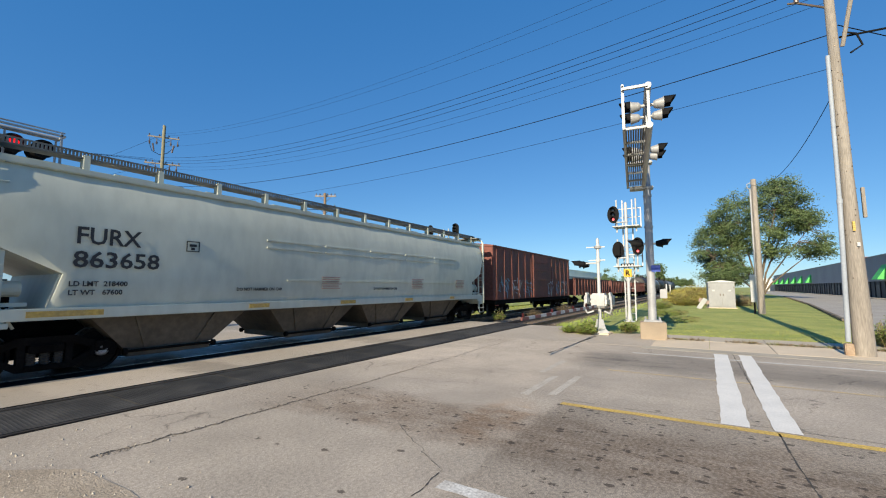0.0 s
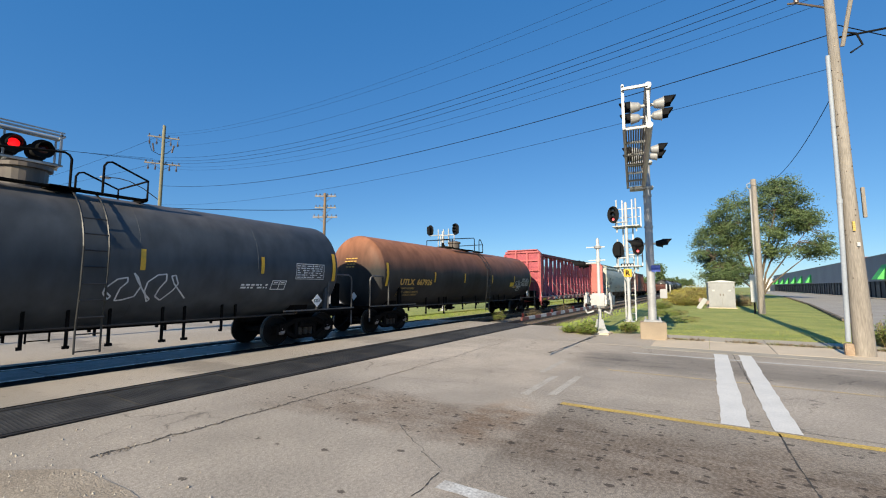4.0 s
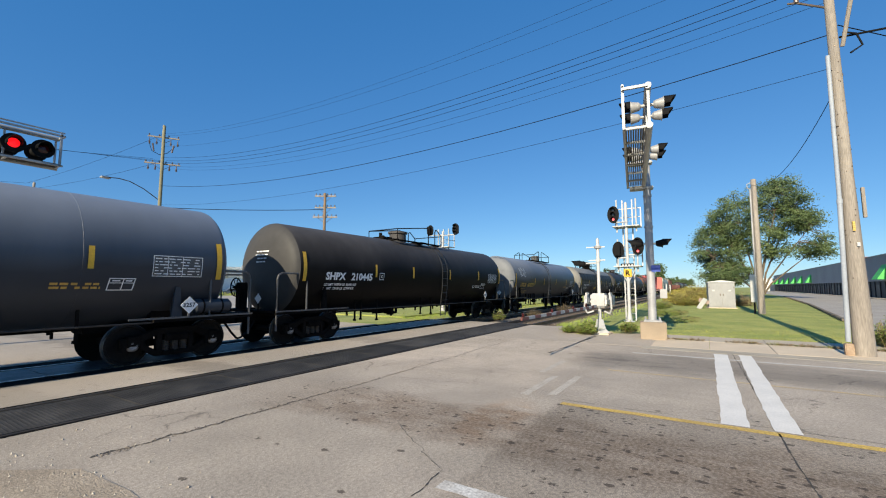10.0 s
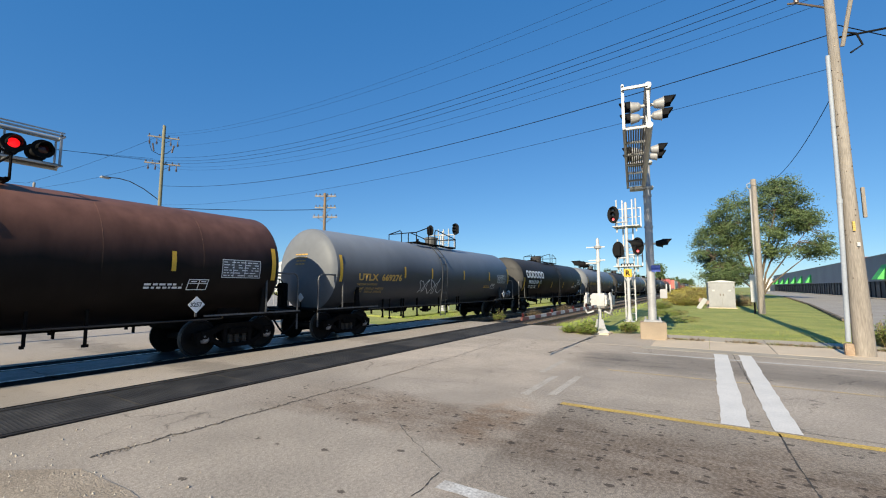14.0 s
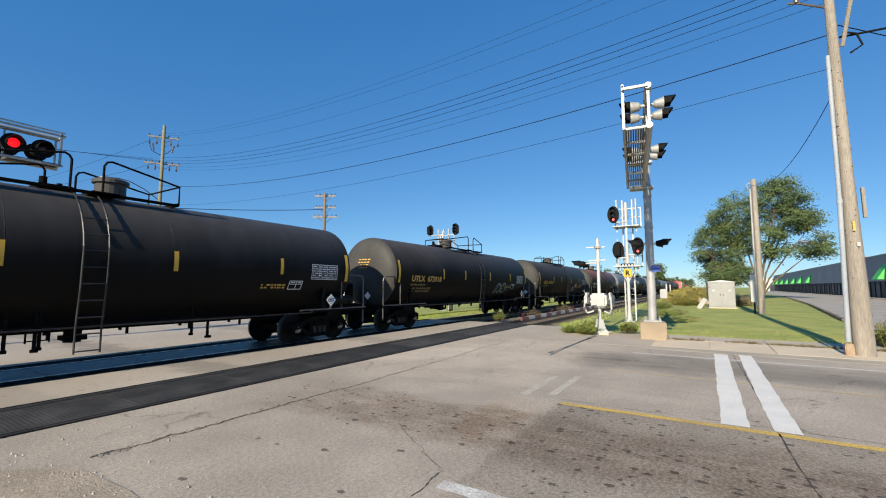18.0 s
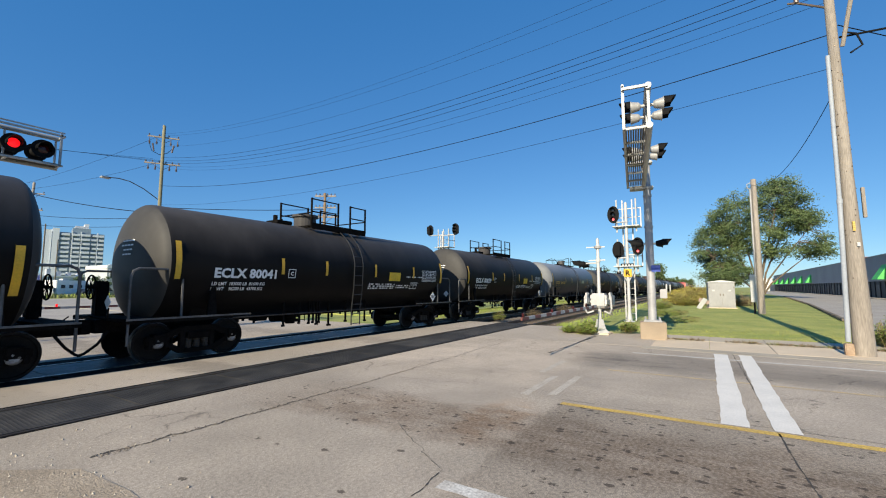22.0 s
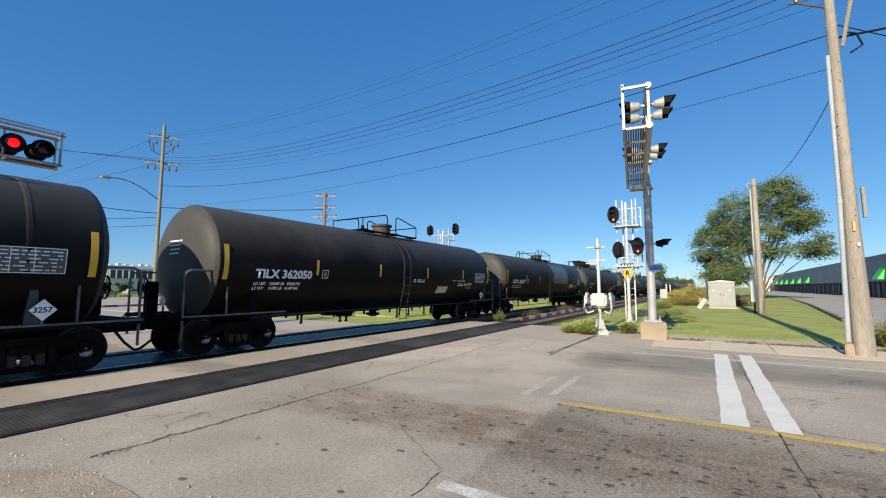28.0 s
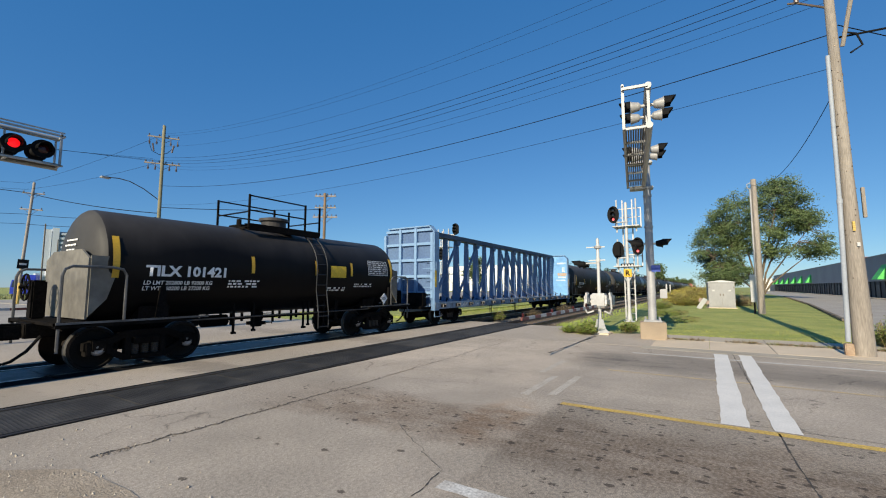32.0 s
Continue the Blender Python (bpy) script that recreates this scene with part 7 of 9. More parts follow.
    for a, b, c, d2 in ((0, 0.48, 0, 0.02), (0, 0.48, 0.24, 0.26), (0, 0.02, 0, 0.26), (0.46, 0.48, 0, 0.26), (0.25, 0.27, 0.0, 0.26), (0.02, 0.46, 0.15, 0.165), (0.3, 0.42, 0.19, 0.215), (0.06, 0.2, 0.19, 0.215)):
        q = patch(fx + a + 0.1 * c, fx + b + 0.1 * c, b0 + c, b0 + d2, r, zc, 0.016, 0.1, 1)
        fr.add(q.v, q.f)
    if not shield:
        part("stencil_frame", fr, INKW, t, "white stencilled frame")
    part("small_print", bars(h - 3.2, zc - 0.55, 0.8, 2, r, zc, rnd), ink, t)
    # print on the left head, upper half
    part("head_print", head_marks(tan, head, r, zc), ink, t, "print on the tank head")
    if brand:
        for i in range(6):
            a = -h + 0.45 + i * 0.61
            part("logo_block", rounded_ring(a, a + 0.54, zc + 0.05, zc + 0.57, 0.14, r, zc), INKW, t, "plain white rounded logo shape")
    for kind, a, b, c, d2 in extra:
        if kind == "yellow":
            part("notice_panel", patch(a, b, zc + c, zc + d2, r, zc, 0.009), YPANEL, t, "yellow notice panel")
        elif kind == "pale":
            part("notice_panel", patch(a, b, zc + c, zc + d2, r, zc, 0.009), PALEPANEL, t, "pale yellow notice")
        elif kind == "white":
            w = part("notice_panel", patch(a, b, zc + c, zc + d2, r, zc, 0.009), INKW, t, "white notice panel")
            part("print_block", bars(a + 0.05, zc + d2 - 0.12, b - a - 0.1, 3, r, zc, rnd, 0.04, 0.09), INKB, w)
        elif kind == "words":
            for i, w in enumerate(a.split("/")):
                me = on_side(letters(w, 0.2, 0.004), b, zc + c - i * 0.24, r, zc)
                me.materials.append(ink)
                part("lettering", me, None, t, "white lettering")
        elif kind == "text":
            part("small_print", bars(a, zc + d2, b - a, max(1, int((d2 - c) / 0.075)), r, zc, rnd), ink, t)
        elif kind == "tag":
            scrawl(a, zc + c, b - a, d2 - c, r, zc, seed + int(a * 10), TAG, t)
        elif kind == "tagblue":
            scrawl(a, zc + c, b - a, d2 - c, r, zc, seed + int(a * 10), TAGB, t, 0.05)
        elif kind == "patch":
            part("repaint_patch", patch(a, b, zc + c, zc + d2, r, zc, 0.006, 0, 8), surf("bluish_repaint", (0.1, 0.12, 0.16), None, 0.4), t, "bluish repainted band")
        elif kind == "lower":
            part("lower_band", patch(a, b, zc + c, zc + d2, r, zc, 0.004, 0, 14), surf("slate_paint_band", (0.068, 0.073, 0.084), (0.05, 0.054, 0.063), 0.48, s1=1, s2=8, bump=0.02, spec=0.25), t, "slate grey painted lower side")
        elif kind == "jacket":
            part("jacket_band", patch(a, b, zc + c, zc + d2, r, zc, 0.012, 0, 10), surf("dark_paint_band", (0.03, 0.028, 0.027), (0.02, 0.019, 0.018), 0.5, s1=1, s2=8, bump=0.02, spec=0.15), t, "dark painted band")
    if ribs and any(e[0] == "lower" for e in extra):
        for (a, b, c, d2), paint in (((0, 0, -1.42, -0.04), "slate_paint_band"), ((0, 0, -0.03, 0.82), "dark_paint_band")):
            for i in range(bands):
                x = ribs[0] + ribs[1] * i
                rb = M()
                for q, w, l0, l1 in ((-1, 0.05, 0.0, 0.018), (0, 0.02, 0.018, 0.018), (1, 0.05, 0.018, 0.0)):
                    vs, n = [], 10
                    xa, xb = (x - w, x - 0.02) if q < 0 else (x - w, x + w) if q == 0 else (x + 0.02, x + w)
                    for k in range(n + 1):
                        z = c + (d2 - c) * k / n
                        y = -math.sqrt(r * r - z * z) - 0.006
                        vs += [(xa, y - l0, zc + z), (xb, y - l1, zc + z)]
                    rb.add(vs, [(2 * k, 2 * k + 1, 2 * k + 3, 2 * k + 2) for k in range(n)])
                part("jacket_rib", rb, MATS[paint], shell)
    if shield:
        for s in (-1, 1):
            e = s * (tan + head + 0.03)
            part("head_shield", M().prism([(-1.2, 1.1), (-0.35, 1.1), (0.35, 1.1), (1.2, 1.1), (1.22, 2.35), (0.8, 2.55), (-0.8, 2.55), (-1.22, 2.35)], "x", min(e, e + s * 0.04), max(e, e + s * 0.04)), surf("pale_shield_paint", (0.19, 0.178, 0.155), (0.13, 0.12, 0.105), 0.6, s1=0.8, s2=6), t, "grey steel head shield")
            part("shield_side", M().prism([(e, 1.15), (e, 2.4), (e - s * 0.55, 2.4), (e - s * 0.3, 1.5)], "y", -1.24, -1.2), surf("pale_shield_paint", (0.2, 0.19, 0.18)), t)
    if mark not in ("", "UTLX") and not shield:
        fr, q0 = M(), tx + tw + 0.4
        for a, b, c, d2 in ((0, 0.26, 0, 0.02), (0, 0.26, 0.24, 0.26), (0, 0.02, 0, 0.26), (0.24, 0.26, 0, 0.26)):
            q = patch(q0 + a, q0 + b, zl + c, zl + d2, r, zc, 0.01, 0, 1)
            fr.add(q.v, q.f)
        sq = part("frame_mark", fr, ink, t, "small stencilled square")
        me = on_side(letters("C", 0.15, 0.004), q0 + 0.075, zl + 0.075, r, zc)
        me.materials.append(ink)
        part("frame_letter", me, None, sq)
    return t


def rounded_ring(x0, x1, z0, z1, w, r, zc):
    """A flat ring with rounded corners lying on the tank's near side."""
    m, loops = M(), []
    for inset, rad in ((0.0, 0.16), (w, 0.06)):
        loop = []
        for cx, cz, a0 in ((x1, z1, 0), (x0, z1, 90), (x0, z0, 180), (x1, z0, 270)):
            sx, sz = (-1 if cx == x1 else 1), (-1 if cz == z1 else 1)
            for k in range(5):
                a = radians(a0 + 22.5 * k)
                loop.append((cx + sx * (inset + rad) + rad * math.cos(a), cz + sz * (inset * 0.9 + rad) + rad * math.sin(a)))
        loops.append(loop)
    n = len(loops[0])
    vs = []
    for loop in loops:
        for x, z in loop:
            vs.append((x, -math.sqrt(r * r - (z - zc) ** 2) - 0.016, z))
    return m.add(vs, [(i, (i + 1) % n, n + (i + 1) % n, n + i) for i in range(n)])


def head_marks(tan, head, r, zc):
    """Rows of small bars lying on the left head's curve."""
    m = M()
    for i in range(4):
        z = 0.52 - i * 0.11
        w = 0.32 - 0.05 * i
        for y in (-w, -w + 0.16, -w + 0.32, -w + 0.48):
            if y > w:
                continue
            vs = []
            for yy, zz in ((y, z), (y + 0.135, z), (y + 0.135, z + 0.038), (y, z + 0.038)):
                q = min(math.hypot(yy, zz) / r, 0.99)
                xx = tan + head * math.sin(math.acos(q ** 1.54)) + 0.02
                vs.append((-xx, yy, zc + zz))
            m.add(vs, [(0, 1, 2, 3)])
    return m


# end handrails, paler than the ladders and pipes
PALERAIL = surf("pale_rail_paint", (0.12, 0.12, 0.125), (0.05, 0.05, 0.053), 0.4, 0.1, s1=3, s2=20, bump=0.05)
GREYRAIL = surf("worn_rail_paint", (0.03, 0.03, 0.032), (0.014, 0.014, 0.015), 0.45, 0.1, s1=3, s2=20, bump=0.05)
GREYLADDER = surf("weathered_ladder_paint", (0.075, 0.077, 0.082), (0.03, 0.031, 0.034), 0.45, 0.1, s1=3, s2=20, bump=0.05)
# paler upper side of the black tanks: light from above put into the paint
TOPLIT = (0.082, 0.077, 0.078)
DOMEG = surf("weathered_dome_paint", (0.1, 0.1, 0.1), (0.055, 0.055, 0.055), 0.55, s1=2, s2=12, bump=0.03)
BLK = surf("black_tank_paint", (0.0072, 0.007, 0.0078), (0.0052, 0.0051, 0.0056), 0.46, s1=0.5, s2=3.0, bump=0.01, fine=0.15, stretch=(1, 1, 0.25), top=(TOPLIT, 2.55, 4.0, 0.85), spec=0.11)
BLK2 = surf("dull_black_tank_paint", (0.0066, 0.0064, 0.0068), (0.0046, 0.0045, 0.0048), 0.5, s1=0.5, s2=3.0, bump=0.01, fine=0.15, stretch=(1, 1, 0.25), top=(TOPLIT, 2.35, 3.9, 0.9), spec=0.11)
BLK3 = surf("brownish_black_tank_paint", (0.0095, 0.0085, 0.008), (0.0065, 0.0059, 0.0056), 0.5, s1=0.5, s2=3.0, bump=0.01, fine=0.15, stretch=(1, 1, 0.25), top=(TOPLIT, 2.35, 3.9, 0.9), spec=0.11)
# the greys turn paler upward too, top light put into the colour
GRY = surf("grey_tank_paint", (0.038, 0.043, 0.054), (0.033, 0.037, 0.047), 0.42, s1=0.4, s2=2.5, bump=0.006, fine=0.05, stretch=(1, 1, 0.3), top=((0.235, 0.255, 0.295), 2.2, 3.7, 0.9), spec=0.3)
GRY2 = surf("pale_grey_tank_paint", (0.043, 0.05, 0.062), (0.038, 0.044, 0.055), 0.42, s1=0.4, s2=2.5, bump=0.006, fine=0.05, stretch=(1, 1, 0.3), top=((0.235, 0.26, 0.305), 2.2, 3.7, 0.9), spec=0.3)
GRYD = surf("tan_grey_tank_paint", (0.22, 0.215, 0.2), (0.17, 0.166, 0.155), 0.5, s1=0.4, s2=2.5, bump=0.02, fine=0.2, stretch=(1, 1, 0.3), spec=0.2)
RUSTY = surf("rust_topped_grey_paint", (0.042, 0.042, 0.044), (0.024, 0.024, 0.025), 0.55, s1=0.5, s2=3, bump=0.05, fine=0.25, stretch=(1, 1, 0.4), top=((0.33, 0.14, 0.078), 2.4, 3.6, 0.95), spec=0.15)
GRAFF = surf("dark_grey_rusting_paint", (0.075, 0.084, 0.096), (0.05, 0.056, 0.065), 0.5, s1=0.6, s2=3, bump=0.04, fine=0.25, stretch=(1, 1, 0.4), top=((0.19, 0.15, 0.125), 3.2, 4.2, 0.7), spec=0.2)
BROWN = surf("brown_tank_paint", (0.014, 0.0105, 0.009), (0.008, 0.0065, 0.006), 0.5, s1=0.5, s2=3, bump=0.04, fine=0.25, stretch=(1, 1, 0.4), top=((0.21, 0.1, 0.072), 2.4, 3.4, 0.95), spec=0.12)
# tank ends, paler than the tank sides
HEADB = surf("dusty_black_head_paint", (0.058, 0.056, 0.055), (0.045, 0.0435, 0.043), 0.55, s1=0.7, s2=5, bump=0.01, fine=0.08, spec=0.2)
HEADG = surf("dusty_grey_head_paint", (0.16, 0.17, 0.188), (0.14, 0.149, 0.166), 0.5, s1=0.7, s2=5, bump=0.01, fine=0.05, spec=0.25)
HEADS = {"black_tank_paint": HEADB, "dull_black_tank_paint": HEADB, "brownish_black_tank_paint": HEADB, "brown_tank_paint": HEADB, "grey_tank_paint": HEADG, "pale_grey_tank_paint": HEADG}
OCHRE = surf("ochre_dome_paint", (0.5, 0.36, 0.2), (0.35, 0.24, 0.13), 0.6, s1=3, s2=15)

EXTRA301 = (("tag", 3.24, 4.1, -1.12, -0.63), ("words", "LIQUEFIED/PETROLEUM/GAS", 4.3, -0.86, 0), ("yellow", 5.32, 6.09, -0.68, -0.42), ("white", 7.83, 8.99, -0.45, 0.16), ("text", 5.26, 6.19, -0.99, -0.84), ("text", 5.59, 6.47, -1.13, -1.05))
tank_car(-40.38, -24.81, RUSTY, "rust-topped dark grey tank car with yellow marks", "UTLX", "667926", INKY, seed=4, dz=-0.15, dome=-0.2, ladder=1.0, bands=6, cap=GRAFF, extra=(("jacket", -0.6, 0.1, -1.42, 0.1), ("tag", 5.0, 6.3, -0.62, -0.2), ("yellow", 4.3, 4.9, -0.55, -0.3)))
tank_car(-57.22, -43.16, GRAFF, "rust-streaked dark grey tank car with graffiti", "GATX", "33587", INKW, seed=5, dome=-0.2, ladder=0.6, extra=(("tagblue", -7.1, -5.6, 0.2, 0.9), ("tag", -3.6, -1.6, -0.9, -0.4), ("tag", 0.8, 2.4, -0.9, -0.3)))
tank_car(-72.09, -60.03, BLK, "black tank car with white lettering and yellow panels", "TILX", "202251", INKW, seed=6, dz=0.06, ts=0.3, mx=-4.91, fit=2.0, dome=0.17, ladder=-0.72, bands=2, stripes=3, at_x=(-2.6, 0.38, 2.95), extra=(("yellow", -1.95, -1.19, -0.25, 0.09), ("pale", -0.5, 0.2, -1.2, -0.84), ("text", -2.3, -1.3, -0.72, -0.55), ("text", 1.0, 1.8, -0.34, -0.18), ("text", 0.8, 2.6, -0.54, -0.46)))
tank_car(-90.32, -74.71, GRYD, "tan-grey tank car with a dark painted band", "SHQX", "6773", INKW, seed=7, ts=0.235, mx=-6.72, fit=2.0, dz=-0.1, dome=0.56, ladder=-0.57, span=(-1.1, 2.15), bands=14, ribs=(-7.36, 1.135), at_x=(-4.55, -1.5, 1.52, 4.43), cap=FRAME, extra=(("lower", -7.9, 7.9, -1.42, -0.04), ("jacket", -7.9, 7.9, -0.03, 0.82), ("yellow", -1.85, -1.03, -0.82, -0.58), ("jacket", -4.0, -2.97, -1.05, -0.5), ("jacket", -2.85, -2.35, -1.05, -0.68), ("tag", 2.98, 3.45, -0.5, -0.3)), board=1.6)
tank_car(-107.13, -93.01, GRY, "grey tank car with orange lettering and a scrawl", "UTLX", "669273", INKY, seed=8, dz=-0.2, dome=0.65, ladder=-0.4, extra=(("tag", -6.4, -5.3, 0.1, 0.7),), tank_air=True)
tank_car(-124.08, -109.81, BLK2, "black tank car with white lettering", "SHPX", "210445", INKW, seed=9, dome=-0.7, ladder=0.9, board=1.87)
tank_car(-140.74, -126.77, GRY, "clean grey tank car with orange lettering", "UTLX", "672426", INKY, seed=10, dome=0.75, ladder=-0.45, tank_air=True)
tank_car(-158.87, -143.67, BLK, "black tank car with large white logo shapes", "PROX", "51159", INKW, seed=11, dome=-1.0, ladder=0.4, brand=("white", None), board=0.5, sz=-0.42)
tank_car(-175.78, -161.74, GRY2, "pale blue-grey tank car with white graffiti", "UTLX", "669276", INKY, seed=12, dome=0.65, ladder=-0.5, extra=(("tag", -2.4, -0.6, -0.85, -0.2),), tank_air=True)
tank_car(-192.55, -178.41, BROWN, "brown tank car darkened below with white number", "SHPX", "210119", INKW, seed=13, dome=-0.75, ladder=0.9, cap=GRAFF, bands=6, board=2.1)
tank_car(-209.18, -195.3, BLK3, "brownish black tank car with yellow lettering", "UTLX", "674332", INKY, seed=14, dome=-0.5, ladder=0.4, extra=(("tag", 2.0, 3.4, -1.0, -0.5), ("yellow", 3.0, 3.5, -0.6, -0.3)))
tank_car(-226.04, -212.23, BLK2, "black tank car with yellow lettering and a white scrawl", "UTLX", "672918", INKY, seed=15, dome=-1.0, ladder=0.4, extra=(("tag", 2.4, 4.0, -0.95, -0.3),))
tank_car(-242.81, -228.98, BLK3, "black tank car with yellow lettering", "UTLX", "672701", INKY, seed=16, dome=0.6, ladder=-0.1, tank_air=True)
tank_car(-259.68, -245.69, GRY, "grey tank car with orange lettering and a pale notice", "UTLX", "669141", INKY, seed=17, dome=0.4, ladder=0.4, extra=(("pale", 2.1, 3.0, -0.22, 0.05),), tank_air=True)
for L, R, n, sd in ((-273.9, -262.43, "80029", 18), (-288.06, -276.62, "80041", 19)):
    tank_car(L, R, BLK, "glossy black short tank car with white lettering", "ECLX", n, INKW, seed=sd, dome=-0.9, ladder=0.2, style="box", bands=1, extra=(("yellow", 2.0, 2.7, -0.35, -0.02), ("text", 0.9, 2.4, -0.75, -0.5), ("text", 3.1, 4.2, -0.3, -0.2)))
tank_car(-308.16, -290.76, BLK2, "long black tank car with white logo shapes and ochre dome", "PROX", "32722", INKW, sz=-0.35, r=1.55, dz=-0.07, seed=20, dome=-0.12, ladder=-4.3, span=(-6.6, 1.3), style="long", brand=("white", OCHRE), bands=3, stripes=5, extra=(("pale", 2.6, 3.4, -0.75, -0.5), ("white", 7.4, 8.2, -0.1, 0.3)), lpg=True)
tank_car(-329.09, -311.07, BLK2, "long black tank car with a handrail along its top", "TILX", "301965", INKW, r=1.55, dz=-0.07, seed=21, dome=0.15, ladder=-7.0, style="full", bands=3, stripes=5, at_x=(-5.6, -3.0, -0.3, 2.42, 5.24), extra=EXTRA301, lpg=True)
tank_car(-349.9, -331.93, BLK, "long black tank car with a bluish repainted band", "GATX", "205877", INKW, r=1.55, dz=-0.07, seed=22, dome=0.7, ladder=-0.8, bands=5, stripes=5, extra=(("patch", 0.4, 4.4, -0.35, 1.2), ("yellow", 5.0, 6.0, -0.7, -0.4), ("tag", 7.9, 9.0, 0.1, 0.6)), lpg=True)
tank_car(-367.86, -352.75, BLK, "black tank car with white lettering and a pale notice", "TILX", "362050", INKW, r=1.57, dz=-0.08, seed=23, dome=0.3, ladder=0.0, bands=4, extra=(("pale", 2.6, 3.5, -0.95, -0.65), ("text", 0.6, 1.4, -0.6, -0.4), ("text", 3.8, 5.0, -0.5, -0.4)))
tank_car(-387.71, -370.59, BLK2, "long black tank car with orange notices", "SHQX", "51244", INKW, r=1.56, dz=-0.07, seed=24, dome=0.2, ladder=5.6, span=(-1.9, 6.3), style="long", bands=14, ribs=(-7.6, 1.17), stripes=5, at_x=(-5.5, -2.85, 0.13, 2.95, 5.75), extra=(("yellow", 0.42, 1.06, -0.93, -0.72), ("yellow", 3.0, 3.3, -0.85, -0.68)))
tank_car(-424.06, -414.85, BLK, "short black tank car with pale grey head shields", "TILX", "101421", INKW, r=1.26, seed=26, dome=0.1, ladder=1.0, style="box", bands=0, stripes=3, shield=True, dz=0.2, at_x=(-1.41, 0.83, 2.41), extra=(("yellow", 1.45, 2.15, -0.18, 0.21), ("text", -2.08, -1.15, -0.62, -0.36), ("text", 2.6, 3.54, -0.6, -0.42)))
for i, x in enumerate((83.0, 99.5, 116.0, 132.5, 149.0, 165.5)):
    tank_car(x + 11.0, x + 24.0, (BLK2, GRY, BLK)[i % 3], "dark tank car rolling away in the distance", seed=90 + i)


def centre_beam(L, R, paint, post_paint, label, mark, bulk_art=None):
    x0, h = (L + R) / 2, (R - L) / 2
    t = thing("centre_beam_car", label, "lumber flatcar", group="train cars")
    CARS.append((t, x0))
    zd, zt = 1.0, 4.58
    red = paint.name.startswith("faded_red")
    part("deck", M().box(-h + 0.05, h - 0.05, -1.42, 1.42, zd - 0.12, zd, 0.01), surf("worn_deck_" + paint.name, tuple(0.3 * c + 0.2 for c in PAINTS[paint.name]), tuple(0.25 * c + 0.12 for c in PAINTS[paint.name]), 0.65, s1=0.8, s2=9, bump=0.06), t, "worn steel plate deck")
    for s in (-1, 1):
        part("side_sill", M().box(-h + 0.05, h - 0.05, s * 1.47 - 0.05, s * 1.47 + 0.05, zd - 0.24, zd + 0.05, 0.012), surf("grimy_sill_" + paint.name, tuple((0.75 if red else 0.7) * c + (0.03 if red else 0.14) for c in PAINTS[paint.name]), tuple(0.3 * c + 0.03 for c in PAINTS[paint.name]), 0.6, s1=1.6, s2=9, bump=0.08, fine=0.4), t, "grimy side sill beam")
        part("sill_lip", M().box(-h + 0.05, h - 0.05, s * 1.53 - 0.015, s * 1.53 + 0.015, zd + 0.0, zd + 0.06), surf("worn_edge_" + paint.name, tuple(0.55 * c + 0.16 for c in PAINTS[paint.name]), tuple(0.5 * c + 0.08 for c in PAINTS[paint.name]), 0.5), t, "worn pale sill edge")
    part("centre_sill", M().box(-h - 0.2, h + 0.2, -0.32, 0.32, 0.62, zd - 0.12), paint, t)
    part("top_chord", M().box(-h + 0.6, h - 0.6, -0.26, 0.26, zt - 0.24, zt, 0.02), surf("grimy_chord_" + post_paint.name, tuple(0.5 * c for c in PAINTS[post_paint.name]), tuple(0.3 * c for c in PAINTS[post_paint.name]), 0.65, s1=1, s2=8), t, "grimy top chord")
    n = 15
    xs = [-h + (2.36 if red else 2.2) + i * (2 * h - 4.4) / n for i in range(n + 1)]
    for i, x in enumerate(xs):
        wide = (i if i < 8 else n - i) % 2 == 0
        k = 0.125 if wide else 0.075
        part("post", M().add([(x - k, -0.2, zd), (x + k, -0.2, zd), (x + k * 0.75, -0.11, zt - 0.2), (x - k * 0.75, -0.11, zt - 0.2), (x - k, 0.2, zd), (x + k, 0.2, zd), (x + k * 0.75, 0.11, zt - 0.2), (x - k * 0.75, 0.11, zt - 0.2)],
                             [(0, 1, 2, 3), (7, 6, 5, 4), (0, 3, 7, 4), (1, 5, 6, 2), (0, 4, 5, 1), (3, 2, 6, 7)]), post_paint, t, "tapered steel post")
        if wide:
            part("gusset", M().prism([(x - 0.26, zt - 0.22), (x + 0.26, zt - 0.22), (x + 0.1, zt - 0.5), (x - 0.1, zt - 0.5)], "y", -0.2, -0.14), post_paint, t)
            part("foot_gusset", M().prism([(x - 0.24, zd), (x + 0.24, zd), (x + 0.11, zd + 0.2), (x - 0.11, zd + 0.2)], "y", -0.24, -0.2), post_paint, t)
        for j in range(1, 6, 2):
            part("rivet_slot", M().box(x - 0.014, x + 0.014, -0.205 + 0.012 * j, -0.1, zd + 0.5 + j * 0.5, zd + 0.56 + j * 0.5), INKW, t)

    def diag(a, b, za, zb):
        d = Vector((b - a, 0, zb - za)).normalized()
        nx, nz = -d.z * 0.072, d.x * 0.072
        part("diagonal", M().prism([(a - nx, za - nz), (b - nx, zb - nz), (b + nx, zb + nz), (a + nx, za + nz)], "y", -0.1, -0.02), post_paint, t, "diagonal brace")
    diag(-h + 0.8, xs[0], zt - 0.3, zd + 0.1)
    diag(h - 0.8, xs[-1], zt - 0.3, zd + 0.1)
    for i in range(0, 8, 2):
        diag(xs[i], xs[i + 2], zd + 0.15, zt - 0.35)
        diag(xs[n - i], xs[n - i - 2], zd + 0.15, zt - 0.35)
    diag(xs[8], xs[9], zt - 0.35, zd + 1.5)
